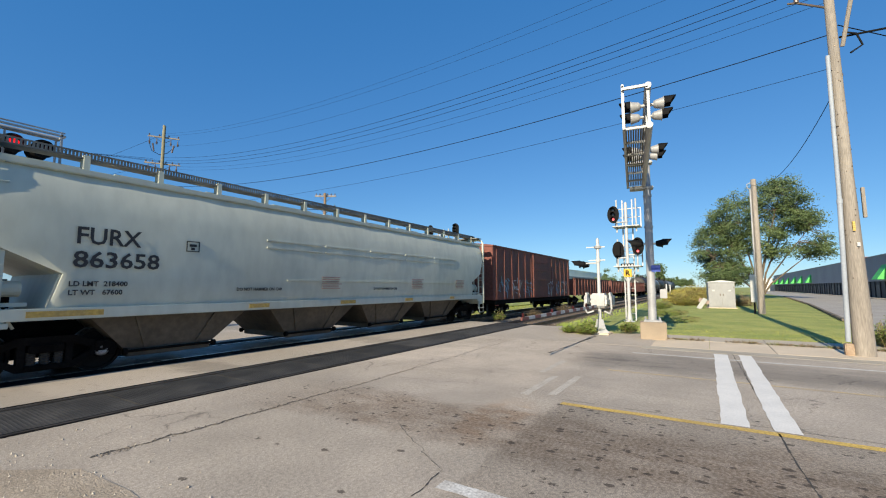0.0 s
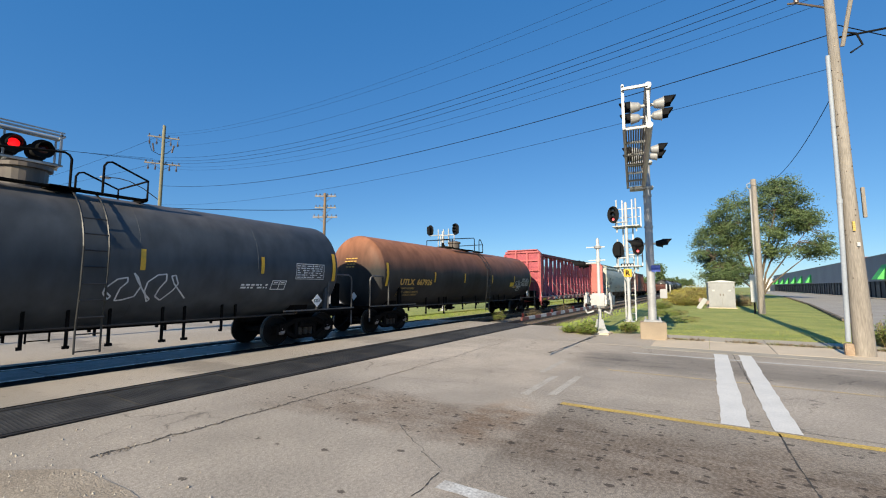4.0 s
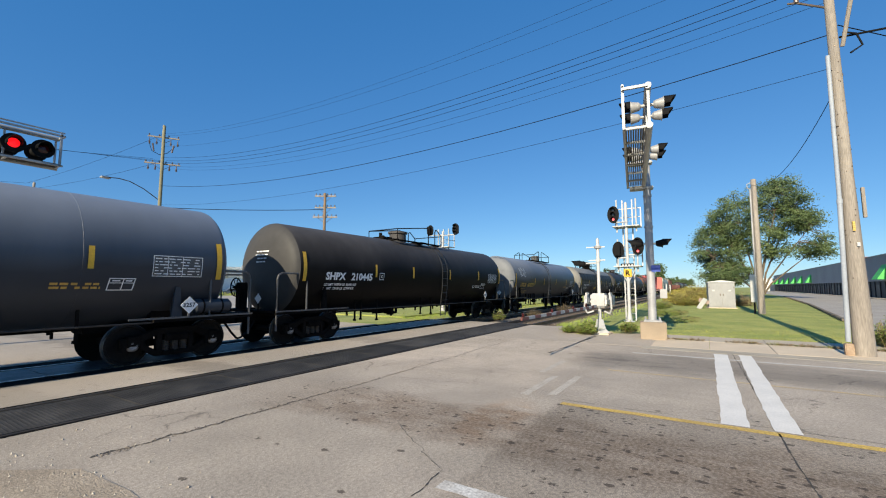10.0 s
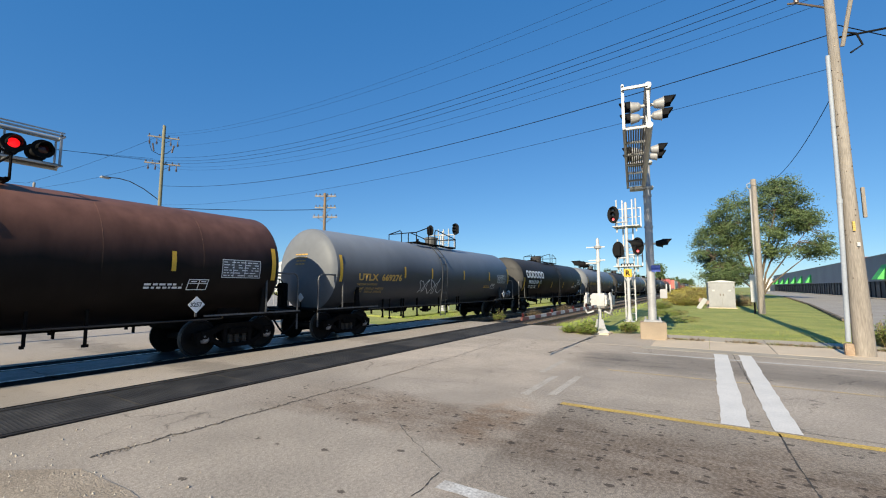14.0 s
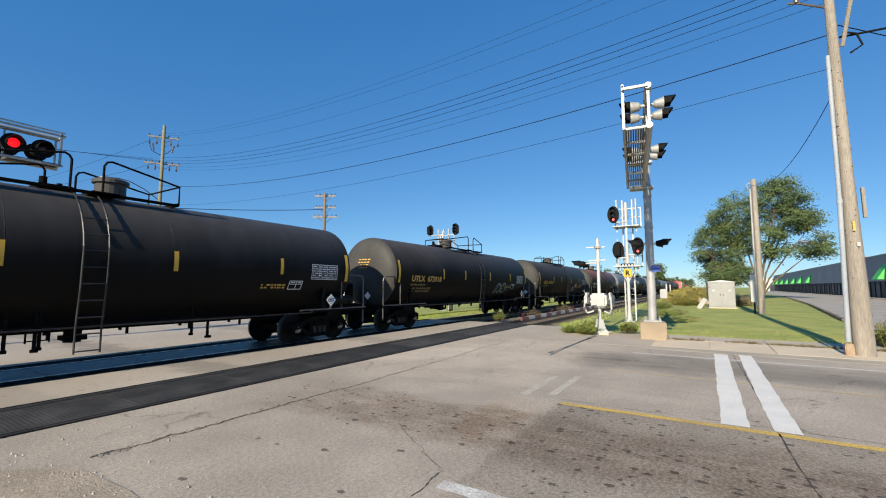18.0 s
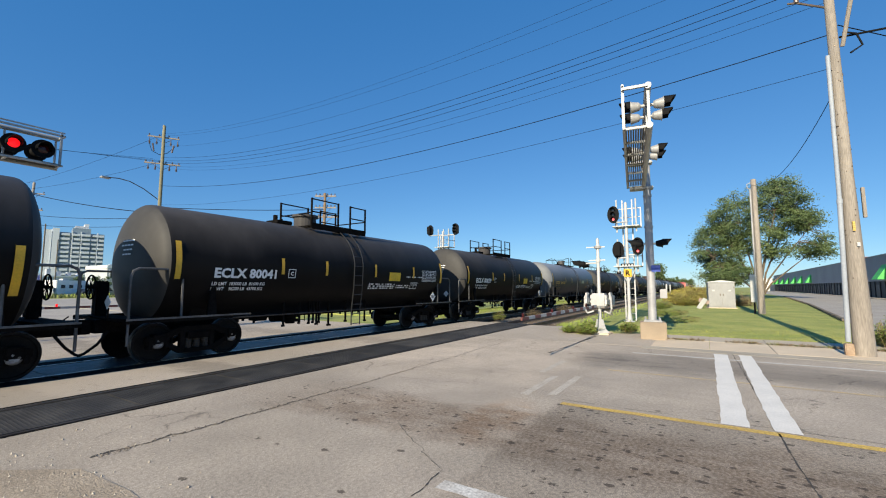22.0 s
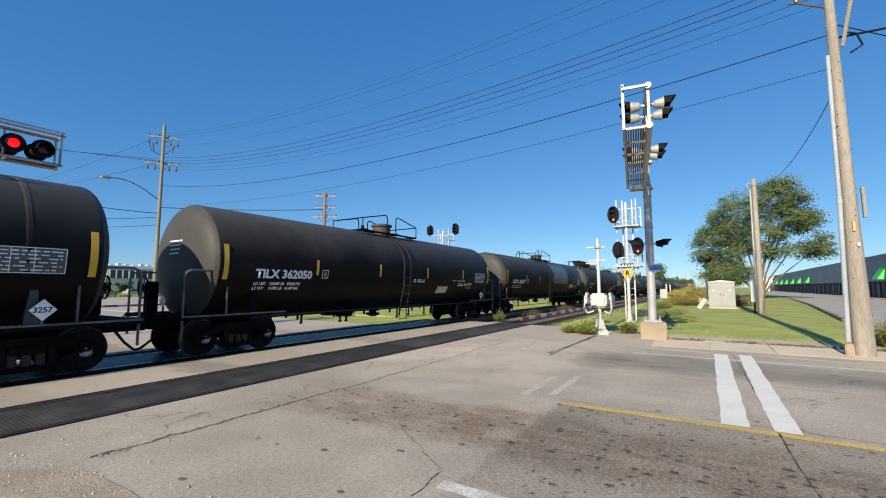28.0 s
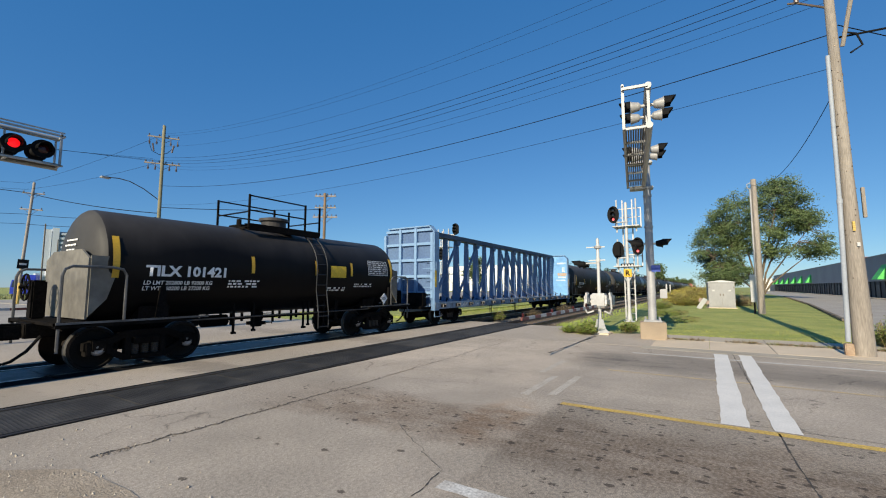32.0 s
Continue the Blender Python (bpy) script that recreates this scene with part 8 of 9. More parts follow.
    for s in (-1, 1):
        e = s * h
        a, b = sorted((e - s * 0.14, e - s * 0.26))
        part("bulkhead", M().prism([(-1.42, zd - 0.12), (1.42, zd - 0.12), (1.42, zt - 0.32), (1.16, zt - 0.05), (-1.16, zt - 0.05), (-1.42, zt - 0.32)], "x", a, b), bulk_art if (bulk_art and s > 0) else post_paint, t, "tall end bulkhead")
        a, b = sorted((e + s * 0.02, e - s * 0.14))
        for y in (-1.36, -0.45, 0.45, 1.36):
            part("bulkhead_stiffener", M().box(a, b, y - 0.07, y + 0.07, zd - 0.3, zt - (0.08 if abs(y) < 1 else 0.34), 0.01), paint, t)
        a, b = sorted((e - s * 0.02, e - s * 0.14))
        for z in (1.5, 2.25, 3.0, 3.75, 4.4):
            part("bulkhead_rib", M().box(a, b, -1.32, 1.32, z - 0.06, z + 0.06), paint, t)
        a, b = sorted((e, e + s * 0.75))
        part("end_platform", M().box(a, b, -1.35, 1.35, 0.78, 0.9, 0.01), FRAME, t, "dark end platform")
        a, b = sorted((e + s * 0.17, e + s * 0.5))
        part("brake_stand", M().box(a, b, 0.2, 0.6, 0.9, 1.6, 0.03), FRAME, t, "dark hand brake housing")
        hand_wheel(t, e + s * 0.56, 0.4, 1.5, 0.26)
        part("brake_stand", M().box(a, b, -1.2, -0.35, 0.9, 1.5, 0.03), FRAME, t)
        part("bulkhead_wing", M().prism([(e - s * 0.16, zd), (e - s * 1.25, zd), (e - s * 1.15, zt - 0.1), (e - s * 0.16, zt - 0.1)], "y", -0.14, 0.14), post_paint, t)
        part("end_flange", M().box(min(e - s * 0.02, e - s * 0.42), max(e - s * 0.02, e - s * 0.42), -1.5, -1.43, zd - 0.3, zt - 0.33, 0.01), paint, t)
        part("top_flange", M().box(min(e - s * 0.02, e - s * 0.36), max(e - s * 0.02, e - s * 0.36), -1.22, 1.22, zt - 0.05, zt + 0.01, 0.008), paint, t)
        part("top_flange", M().prism([(-1.48, zt - 0.34), (-1.21, zt - 0.05), (-1.21, zt + 0.0), (-1.5, zt - 0.3)], "x", min(e - s * 0.02, e - s * 0.36), max(e - s * 0.02, e - s * 0.36)), paint, t)
        for i in range(6):
            part("ladder_rung", M().tube([(e + s * 0.2, -1.0, 0.9 + i * 0.42), (e + s * 0.2, -1.42, 0.9 + i * 0.42)], 0.014, 5), paint, t)
        truck(t, s * (h - 2.1), x0)
        part("bolster", M().box(min(s * (h - 2.4), s * (h - 1.8)), max(s * (h - 2.4), s * (h - 1.8)), -1.4, 1.4, 0.8, zd - 0.12), paint, t)
        part("corner_step", M().tube([(e - s * 0.1, -1.45, 0.65), (e - s * 0.1, -1.45, 0.42), (e - s * 0.55, -1.45, 0.42), (e - s * 0.55, -1.45, 0.65)], 0.016, 5), paint, t)
        if red:
            part("yellow_plate", M().box(e - s * 0.75 - 0.33, e - s * 0.75 + 0.33, -1.531, -1.524, zd - 0.2, zd - 0.05), YPANEL, t, "worn yellow reflector plate")
        else:
            part("yellow_plate", M().box(min(e - s * 0.06, e - s * 0.2), max(e - s * 0.06, e - s * 0.2), -1.508, -1.501, zd + 0.75, zd + 1.5), YPANEL, t, "worn yellow reflector strip")
            part("grab_iron", M().tube([(e - s * 0.03, -1.5, zd + 1.55), (e - s * 0.03, -1.58, zd + 1.55), (e - s * 0.03, -1.58, zd + 1.9), (e - s * 0.32, -1.58, zd + 1.9), (e - s * 0.32, -1.58, zd + 1.0), (e - s * 0.32, -1.5, zd + 1.0)], 0.016, 5), paint, t)
    for i in range(16):
        x = -h + (1.65 if red else 0.71) + i * 1.34
        wi = part("winch", M().cyl((x - 0.1, -1.57, zd - 0.1), (x + 0.1, -1.57, zd - 0.1), 0.055, n=10).box(x - 0.17, x - 0.11, -1.6, -1.51, zd - 0.17, zd - 0.03, 0.01), surf("grimy_winch_red", (0.2, 0.05, 0.05), (0.06, 0.03, 0.03), 0.6, s1=4, s2=25) if red else BLACKP, t, "grimy tie-down winch")
        part("winch_bracket", M().box(x - 0.13, x - 0.1, -1.63, -1.5, zd - 0.17, zd - 0.02, 0.008), surf("worn_winch_steel", (0.3, 0.28, 0.28), (0.14, 0.13, 0.13), 0.5, 0.2, s1=4, s2=30), wi)
        part("winch_bracket", M().box(x + 0.1, x + 0.13, -1.63, -1.5, zd - 0.17, zd - 0.02, 0.008), surf("worn_winch_steel", (0.3, 0.28, 0.28)), wi)
        up = 0.55 + 0.9 * ((i * 7) % 5) / 4
        part("tie_down_cable", M().tube([(x, -1.5, zd + 0.04), (x - 0.16, -0.9, zd + 0.3 * up), (x - 0.34, -0.26, zd + up)], 0.011, 5), surf("pale_strap", (0.36, 0.33, 0.31), (0.2, 0.18, 0.17), 0.7) if i % 3 else BLACKP, t, "slack tie-down strap")
        part("strap_hook", M().tube([(x - 0.5, -1.2, zd), (x - 0.5, -1.18, zd + 0.16), (x - 0.44, -1.2, zd + 0.24), (x - 0.4, -1.2, zd + 0.14)], 0.03, 6), BLACKP, t, "black load binder")
        part("strap_ratchet", M().box(x + 0.3, x + 0.42, 1.3, 1.42, zd, zd + 0.22, 0.02), BLACKP, t)
    for x in (-h + 5.9, -h + 9.5, h - 5.9):
        part("hanger_step", M().tube([(x - 0.09, -1.46, zd - 0.22), (x - 0.09, -1.46, 0.3), (x + 0.09, -1.46, 0.3), (x + 0.09, -1.46, zd - 0.22)], 0.02, 5), FRAME, t, "step hanging below the sill")
    if red:
        part("mark_band", M().box(-h + 3.0, -h + 5.3, -1.527, -1.521, zd - 0.235, zd + 0.03), BLACKP, t, "black painted band behind the mark")
    for word, x in mark:
        me = letters(word, 0.29, 0.008)
        for v in me.vertices:
            v.co = (v.co.x * 1.02 - h + x, -1.531, zd - 0.2 + v.co.y * 0.95)
        me.materials.append(INKW)
        part("lettering", me, None, t, "reporting mark")
    if red:
        part("mark_band", M().box(-h + 5.82, -h + 6.95, -1.527, -1.521, zd - 0.235, zd + 0.03), BLACKP, t, "black painted band behind the weights")
        for word, z in (("LD LMT 222700", zd - 0.09), ("LT WT   62300", zd - 0.21)):
            me = letters(word, 0.125, 0.003)
            for v in me.vertices:
                v.co = (v.co.x * 0.98 - h + 5.95, -1.531, z + v.co.y)
            me.materials.append(INKW)
            part("small_print", me, None, t, "white weights")
        sq = part("stencil_plate", M().box(-h + 0.04, -h + 0.42, -1.512, -1.501, zd + 0.06, zd + 0.4), INKW, t)
        part("plate_inner", M().box(-h + 0.06, -h + 0.4, -1.518, -1.512, zd + 0.08, zd + 0.38), INKB, sq)
    couplers(t, -h - 1.15, h + 1.15)
    part("brake_cylinder", M().cyl((-2.0, 0.2, 0.68), (-1.3, 0.2, 0.68), 0.14, n=14), FRAME, t)
    part("air_reservoir", M().box(1.0, 1.7, -0.3, 0.3, 0.56, 0.76, 0.04), FRAME, t)
    return t


PAINTS = {"faded_red_paint": (0.48, 0.11, 0.115), "pale_blue_paint": (0.2, 0.33, 0.52), "dull_red_post_paint": (0.5, 0.095, 0.12), "dull_blue_post_paint": (0.105, 0.18, 0.32)}
REDP = surf("dull_red_post_paint", PAINTS["dull_red_post_paint"], (0.36, 0.065, 0.085), 0.55, s1=0.7, s2=10, bump=0.06, fine=0.2)
# darker copy of the blue: shade put into posts and bulkhead recesses
BLUP = surf("dull_blue_post_paint", PAINTS["dull_blue_post_paint"], (0.085, 0.145, 0.28), 0.5, s1=0.7, s2=10, bump=0.06, fine=0.2)
REDC = surf("faded_red_paint", PAINTS["faded_red_paint"], (0.38, 0.085, 0.09), 0.55, s1=0.5, s2=5, bump=0.03, fine=0.1)
BLUC = surf("pale_blue_paint", PAINTS["pale_blue_paint"], (0.16, 0.27, 0.44), 0.5, s1=0.5, s2=5, bump=0.03, fine=0.1)
CORAL = surf("coral_bulkhead", (0.5, 0.14, 0.12), (0.42, 0.12, 0.1), 0.5, s1=0.6, s2=10, bump=0.05, fine=0.15)
SKYB = surf("sky_blue_bulkhead", (0.2, 0.45, 0.75), (0.14, 0.33, 0.62), 0.45, s1=0.7, s2=6, bump=0.03, fine=0.15)
red_car = centre_beam(-22.68, -0.18, REDC, REDP, "faded red centre-beam lumber car, empty", (("WRWK 106212", 3.1),), CORAL)
blue_car = centre_beam(-412.06, -389.98, BLUC, BLUP, "light blue centre-beam lumber car, empty", (("SMW", 2.4), ("734", 3.84), ("612", 4.52)), SKYB)
# painted shapes on the blue car's bulkhead
_h = (-389.98 + 412.06) / 2
for y0, y1, z0, z1, c in ((-1.2, -0.95, 3.1, 3.55, "w"), (-1.35, -0.9, 2.75, 3.0, "o"), (-0.9, -0.55, 2.75, 3.0, "o"), (-1.3, -0.6, 2.55, 2.7, "w"), (-1.3, -0.5, 3.8, 3.95, "w"), (-1.25, -0.4, 2.3, 2.42, "w")):
    part("painted_shape", M().box(_h - 0.266, _h - 0.26, y0, y1, z0, z1), surf("worn_white_art", (0.62, 0.68, 0.74), (0.26, 0.46, 0.7), 0.5, s1=3, s2=14, fine=0.3) if c == "w" else surf("painted_orange", (0.55, 0.3, 0.13), (0.3, 0.36, 0.42), 0.5, s1=3, s2=14), blue_car, "painted shape on the bulkhead")
FAINT = (surf("faded_print_on_blue", (0.42, 0.5, 0.6), (0.25, 0.34, 0.48), 0.6, s1=2, s2=20), surf("faded_print_on_red", (0.62, 0.32, 0.3), (0.5, 0.2, 0.18), 0.6, s1=2, s2=20))
for k, (car_, hh) in enumerate(((blue_car, _h), (red_car, 11.25))):
    q = M()
    rr = random.Random(k)
    for s in (-1, 1):
        x = s * (hh - 0.72)
        for i in range(15):
            z = 3.95 - i * 0.155
            if i in (3, 9, 10):
                me = letters({3: "SAFETY FIRST", 9: "WARNING", 10: "DO NOT MOVE"}[i], 0.115 if i != 9 else 0.15, 0.003)
                w = max(v.co.x for v in me.vertices)
                for v in me.vertices:
                    v.co = (x - 0.35 + v.co.x * min(1.0, 0.66 / w), -0.146, z + v.co.y)
                me.materials.append(FAINT[k])
                part("warning_print", me, None, car_, "white warning words")
                continue
            a = x - 0.35
            stop = a + rr.uniform(0.4, 0.68)
            while a < stop:
                b = a + rr.uniform(0.05, 0.16)
                q.box(a, b, -0.146, -0.141, z, z + 0.055)
                a = b + 0.03
    part("warning_print", q, FAINT[k], car_, "rows of small white print")


def flat_car(L, R):
    x0, h = (L + R) / 2, (R - L) / 2
    t = thing("flat_car", "dark red empty flatcar coupled behind the last tank car", "flatcar", group="train cars")
    CARS.append((t, x0))
    rp = surf("dark_red_deck_paint", (0.2, 0.03, 0.035), (0.12, 0.022, 0.024), 0.6, s1=0.8, s2=8, bump=0.06, spec=0.2)
    part("deck", M().box(-h, h, -1.5, 1.5, 0.98, 1.1, 0.01), rp, t, "dark red steel deck")
    for s in (-1, 1):
        part("side_sill", M().box(-h, h, s * 1.46 - 0.05, s * 1.46 + 0.05, 0.68, 0.98), rp, t)
        part("end_sill", M().box(min(s * h, s * (h - 0.2)), max(s * h, s * (h - 0.2)), -1.4, 1.4, 0.62, 0.98, 0.02), rp, t)
        truck(t, s * (h - 2.0), x0)
        for y in (-1.42, 1.42):
            part("grab_iron", M().tube([(s * (h - 0.06), y, 0.4), (s * (h - 0.06), y, 1.95), (s * (h - 0.5), y, 1.95), (s * (h - 0.5), y, 1.1)], 0.018, 6), FRAME, t)
        part("brake_stand", M().cyl((s * (h - 0.25), 0.7, 1.1), (s * (h - 0.25), 0.7, 1.9), 0.05, n=10), FRAME, t)
    couplers(t, -h - 0.7, h + 0.7)


flat_car(-446.5, -424.06 - 1.375 - 0.72)


def hopper_car():
    L, R = 1.55, 20.85
    x0, h = (L + R) / 2, (R - L) / 2
    t = thing("hopper_car", "pale grey covered hopper car with black lettering", "hopper car", group="train cars")
    CARS.append((t, x0))
    gp = surf("pale_hopper_paint", (0.565, 0.575, 0.49), (0.47, 0.48, 0.41), 0.5, s1=0.35, s2=4, bump=0.03, fine=0.1, stretch=(1, 1, 0.4))
    gd = surf("dusty_hopper_bottom", (0.12, 0.095, 0.068), (0.05, 0.042, 0.032), 0.7, s1=0.8, s2=8, bump=0.1)
    galv = surf("dusty_galvanised_grating", (0.2, 0.19, 0.175), (0.12, 0.115, 0.105), 0.6, 0.2, s1=1.5, s2=20, bump=0.05)
    # rounded flank section
    sec = [(-1.45, 1.28), (-1.53, 1.6), (-1.555, 2.0), (-1.57, 2.45), (-1.55, 3.2), (-1.46, 3.75), (-1.3, 4.05), (-0.7, 4.22), (0.7, 4.22), (1.3, 4.05), (1.46, 3.75), (1.55, 3.2), (1.57, 2.45), (1.555, 2.0), (1.53, 1.6), (1.45, 1.28)]
    m = M()
    rings = []
    n = 27
    for i in range(n):
        x = (-h + 2 * h * i / (n - 1)) * (h - 0.22) / h
        rings.append([(x, y * (1 + 0.014 * (i % 2) + 0.005 * math.sin(i * 1.7)), z) for y, z in sec])
    k = len(sec)
    for ring in rings:
        m.v += ring
    for i in range(n - 1):
        for j in range(k):
            m.f.append((i * k + j, i * k + (j + 1) % k, (i + 1) * k + (j + 1) % k, (i + 1) * k + j))
    # ends cut on a slope: pull the lower corners in
    for v_i, v in enumerate(m.v):
        x, y, z = v
        cut = 1.0 + (z - 1.28) * 0.28 if z < 2.1 else 0.3
        if z < 2.5 and abs(x) > h - 0.22 - cut - 0.06:
            m.v[v_i] = (math.copysign(h - 0.22 - cut - (0 if abs(x) > h - 0.27 else 0.07), x), y, z)
    for j in range(k // 2 - 1):
        e = (n - 1) * k
        m.f.append((k - 1 - j, k - 2 - j, j + 1, j))
        m.f.append((e + j, e + j + 1, e + k - 2 - j, e + k - 1 - j))
    part("body", m, gp, t, smooth=True)
    for s in (-1, 1):
        part("side_sill", M().box(-h + 0.4, h - 0.4, s * 1.5 - 0.05, s * 1.5 + 0.06, 1.14, 1.36, 0.015), gp, t, "side sill")
        part("roof_rail", M().box(-h + 0.1, h - 0.1, s * 1.36 - 0.07, s * 1.36 + 0.07, 3.98, 4.1, 0.02), gp, t)
        part("running_board", M().box(-h, h, s * 0.78 - 0.17, s * 0.78 + 0.17, 4.42, 4.45), galv, t, "roof walkway")
        lip = M()
        for i in range(320):
            x = -h + (i + 0.5) * 2 * h / 320
            lip.box(x - 0.017, x + 0.017, s * 0.97 - 0.012, s * 0.97 + 0.012, 4.44, 4.55)
        lip.box(-h, h, s * 0.97 - 0.014, s * 0.97 + 0.014, 4.54, 4.57).box(-h, h, s * 0.97 - 0.014, s * 0.97 + 0.014, 4.42, 4.45)
        part("walkway_edge", lip, galv, t, "slotted walkway edge")
        for i in range(14):
            x = -h + 0.4 + i * (2 * h - 0.8) / 13
            part("walkway_bracket", M().box(x - 0.06, x + 0.06, s * 0.9 - 0.1, s * 0.9 + 0.085, 4.1, 4.5, 0.01), gp, t)
        for i in range(5):
            x = -3.9 + i * 2.12
            for z in (3.05, 2.85):
                part("side_ridge", M().box(x, x + 2.0, s * 1.585 - 0.018, s * 1.585 + 0.018, z - 0.02, z + 0.02), gp, t)
        part("weld_seam", M().box(-3.2, 7.5, s * 1.59 - 0.015, s * 1.59 + 0.015, 1.93, 1.96), gp, t)
    for i in range(9):
        x = -h + 1.2 + i * (2 * h - 2.4) / 8
        part("roof_hatch", M().box(x - 0.8, x + 0.8, -0.4, 0.4, 4.22, 4.36, 0.04), gp, t, "roof hatch cover")
    for i in range(4):
        x = -5.6 + i * 3.73 - (0.4 if i == 0 else 0)
        part("hopper_chute", M().add([(x - 1.75, -1.35, 1.2), (x + 1.75, -1.35, 1.2), (x + 1.75, 1.35, 1.2), (x - 1.75, 1.35, 1.2), (x - 0.95, -1.05, 0.4), (x + 0.95, -1.05, 0.4), (x + 0.95, 1.05, 0.4), (x - 0.95, 1.05, 0.4)],
                                     [(0, 1, 5, 4), (1, 2, 6, 5), (2, 3, 7, 6), (3, 0, 4, 7), (4, 5, 6, 7)]), gd, t, "sloped discharge chute")
        part("chute_gate", M().box(x - 0.9, x + 0.9, -1.07, 1.07, 0.24, 0.41, 0.02), gd, t)
        for y in (-1.12, 1.12):
            part("gate_shaft", M().cyl((x - 1.0, y, 0.36), (x + 1.0, y, 0.36), 0.03, n=8).cyl((x - 1.0, y, 0.36), (x - 0.93, y, 0.36), 0.07, n=10).cyl((x + 0.93, y, 0.36), (x + 1.0, y, 0.36), 0.07, n=10), FRAME, t, "gate opening shaft")
        for j in (-1, 1):
            part("chute_rib", M().add([(x + j * 0.9 - 0.03, -1.38, 1.18), (x + j * 0.9 + 0.03, -1.38, 1.18), (x + j * 0.55 + 0.03, -1.1, 0.41), (x + j * 0.55 - 0.03, -1.1, 0.41), (x + j * 0.9 - 0.03, -1.3, 1.18), (x + j * 0.9 + 0.03, -1.3, 1.18), (x + j * 0.55 + 0.03, -1.02, 0.41), (x + j * 0.55 - 0.03, -1.02, 0.41)],
                                      [(0, 1, 2, 3), (4, 7, 6, 5), (0, 3, 7, 4), (1, 5, 6, 2), (0, 4, 5, 1), (3, 2, 6, 7)]), gd, t)
    for s in (-1, 1):
        truck(t, s * (h - 1.4), x0)
        part("end_sill", M().box(min(s * (h - 0.4), s * h), max(s * (h - 0.4), s * h), -1.5, 1.5, 0.85, 1.3, 0.02), gp, t)
        part("stub_sill", M().box(min(s * (h - 3.4), s * (h + 0.3)), max(s * (h - 3.4), s * (h + 0.3)), -0.33, 0.33, 0.72, 1.05), FRAME, t)
        part("slope_sheet", M().add([(s * (h - 1.1), -1.4, 2.5), (s * (h - 1.1), 1.4, 2.5), (s * (h - 3.2), 1.4, 1.15), (s * (h - 3.2), -1.4, 1.15), (s * (h - 1.0), -1.4, 2.55), (s * (h - 1.0), 1.4, 2.55)], [(0, 1, 2, 3), (0, 4, 5, 1)]), surf("tan_slope_sheet", (0.3, 0.25, 0.19), (0.22, 0.18, 0.135), 0.6, s1=0.8, s2=8), t, "tan slope sheet")
        part("end_walkway", M().box(min(s * (h - 0.5), s * (h - 0.02)), max(s * (h - 0.5), s * (h - 0.02)), -1.4, 1.4, 4.38, 4.43), galv, t, "cross walkway over the end")
        part("end_frame", M().tube([(s * (h - 0.03), -1.5, 0.95), (s * (h - 0.03), -1.5, 4.1), (s * (h - 0.03), -1.42, 4.28), (s * (h - 0.03), -1.2, 4.34), (s * (h - 0.03), 1.2, 4.34), (s * (h - 0.03), 1.42, 4.28), (s * (h - 0.03), 1.5, 4.1), (s * (h - 0.03), 1.5, 0.95)], 0.05, 8), gp, t, "pale bent end frame")
        part("end_rail", M().tube([(s * (h - 0.03), -1.5, 2.25), (s * (h - 0.03), 1.5, 2.25)], 0.022, 6), gp, t)
        part("end_post", M().box(min(s * (h - 0.06), s * h), max(s * (h - 0.06), s * h), -0.95, -0.89, 0.9, 4.3), gp, t)
        part("platform_plate", M().box(min(s * (h - 0.75), s * h), max(s * (h - 0.75), s * h), -1.52, 1.52, 1.02, 1.12, 0.01), gp, t, "pale end platform")
        part("stirrup_step", M().tube([(s * (h - 0.05), -1.5, 1.0), (s * (h - 0.05), -1.5, 0.42), (s * (h - 0.5), -1.5, 0.42), (s * (h - 0.5), -1.5, 1.0)], 0.022, 6), gp, t)
        for y in (-1.5, 1.5):
            part("corner_post", M().box(min(s * (h - 0.08), s * h), max(s * (h - 0.08), s * h), y - 0.05, y + 0.05, 0.9, 4.05), gp, t)
            part("inner_post", M().box(min(s * (h - 0.62), s * (h - 0.56)), max(s * (h - 0.62), s * (h - 0.56)), y - 0.03, y + 0.03, 0.6, 2.4), gp, t)
            for i in range(9):
                part("ladder_rung", M().cyl((s * (h - 0.6), y * 1.02, 0.65 + i * 0.37), (s * (h - 0.02), y * 1.02, 0.65 + i * 0.37), 0.014, n=5), gp, t)
        part("brake_cylinder", M().cyl((s * (h - 0.95), -1.05, 1.72), (s * (h - 0.35), -1.05, 1.72), 0.15, n=14).cyl((s * (h - 0.4), -1.05, 1.72), (s * (h - 0.3), -1.05, 1.72), 0.19, n=14), gp, t, "pale brake cylinder")
        part("brake_lever", M().box(min(s * (h - 1.0), s * (h - 0.3)), max(s * (h - 1.0), s * (h - 0.3)), -1.36, -1.3, 1.4, 1.47).cyl((s * (h - 0.85), -1.33, 1.0), (s * (h - 0.45), -1.33, 1.75), 0.025, n=6), gp, t)
        part("end_gear", M().box(min(s * (h - 0.9), s * (h - 0.4)), max(s * (h - 0.9), s * (h - 0.4)), -0.8, 0.8, 1.3, 1.9, 0.05).cyl((s * (h - 0.5), -1.1, 1.6), (s * (h - 0.5), -0.5, 1.6), 0.2, n=14), FRAME, t)
    for text, size, x, z in (("FURX", 0.47, -h + 1.55, 2.6), ("863658", 0.45, -h + 1.53, 2.14)):
        me = letters(text, size, 0.008)
        for v in me.vertices:
            v.co = (x + v.co.x * (0.95 if text == "FURX" else 1.13), -1.602, z + v.co.y)
        me.materials.append(INKB)
        part("lettering", me, None, t, "black reporting mark")
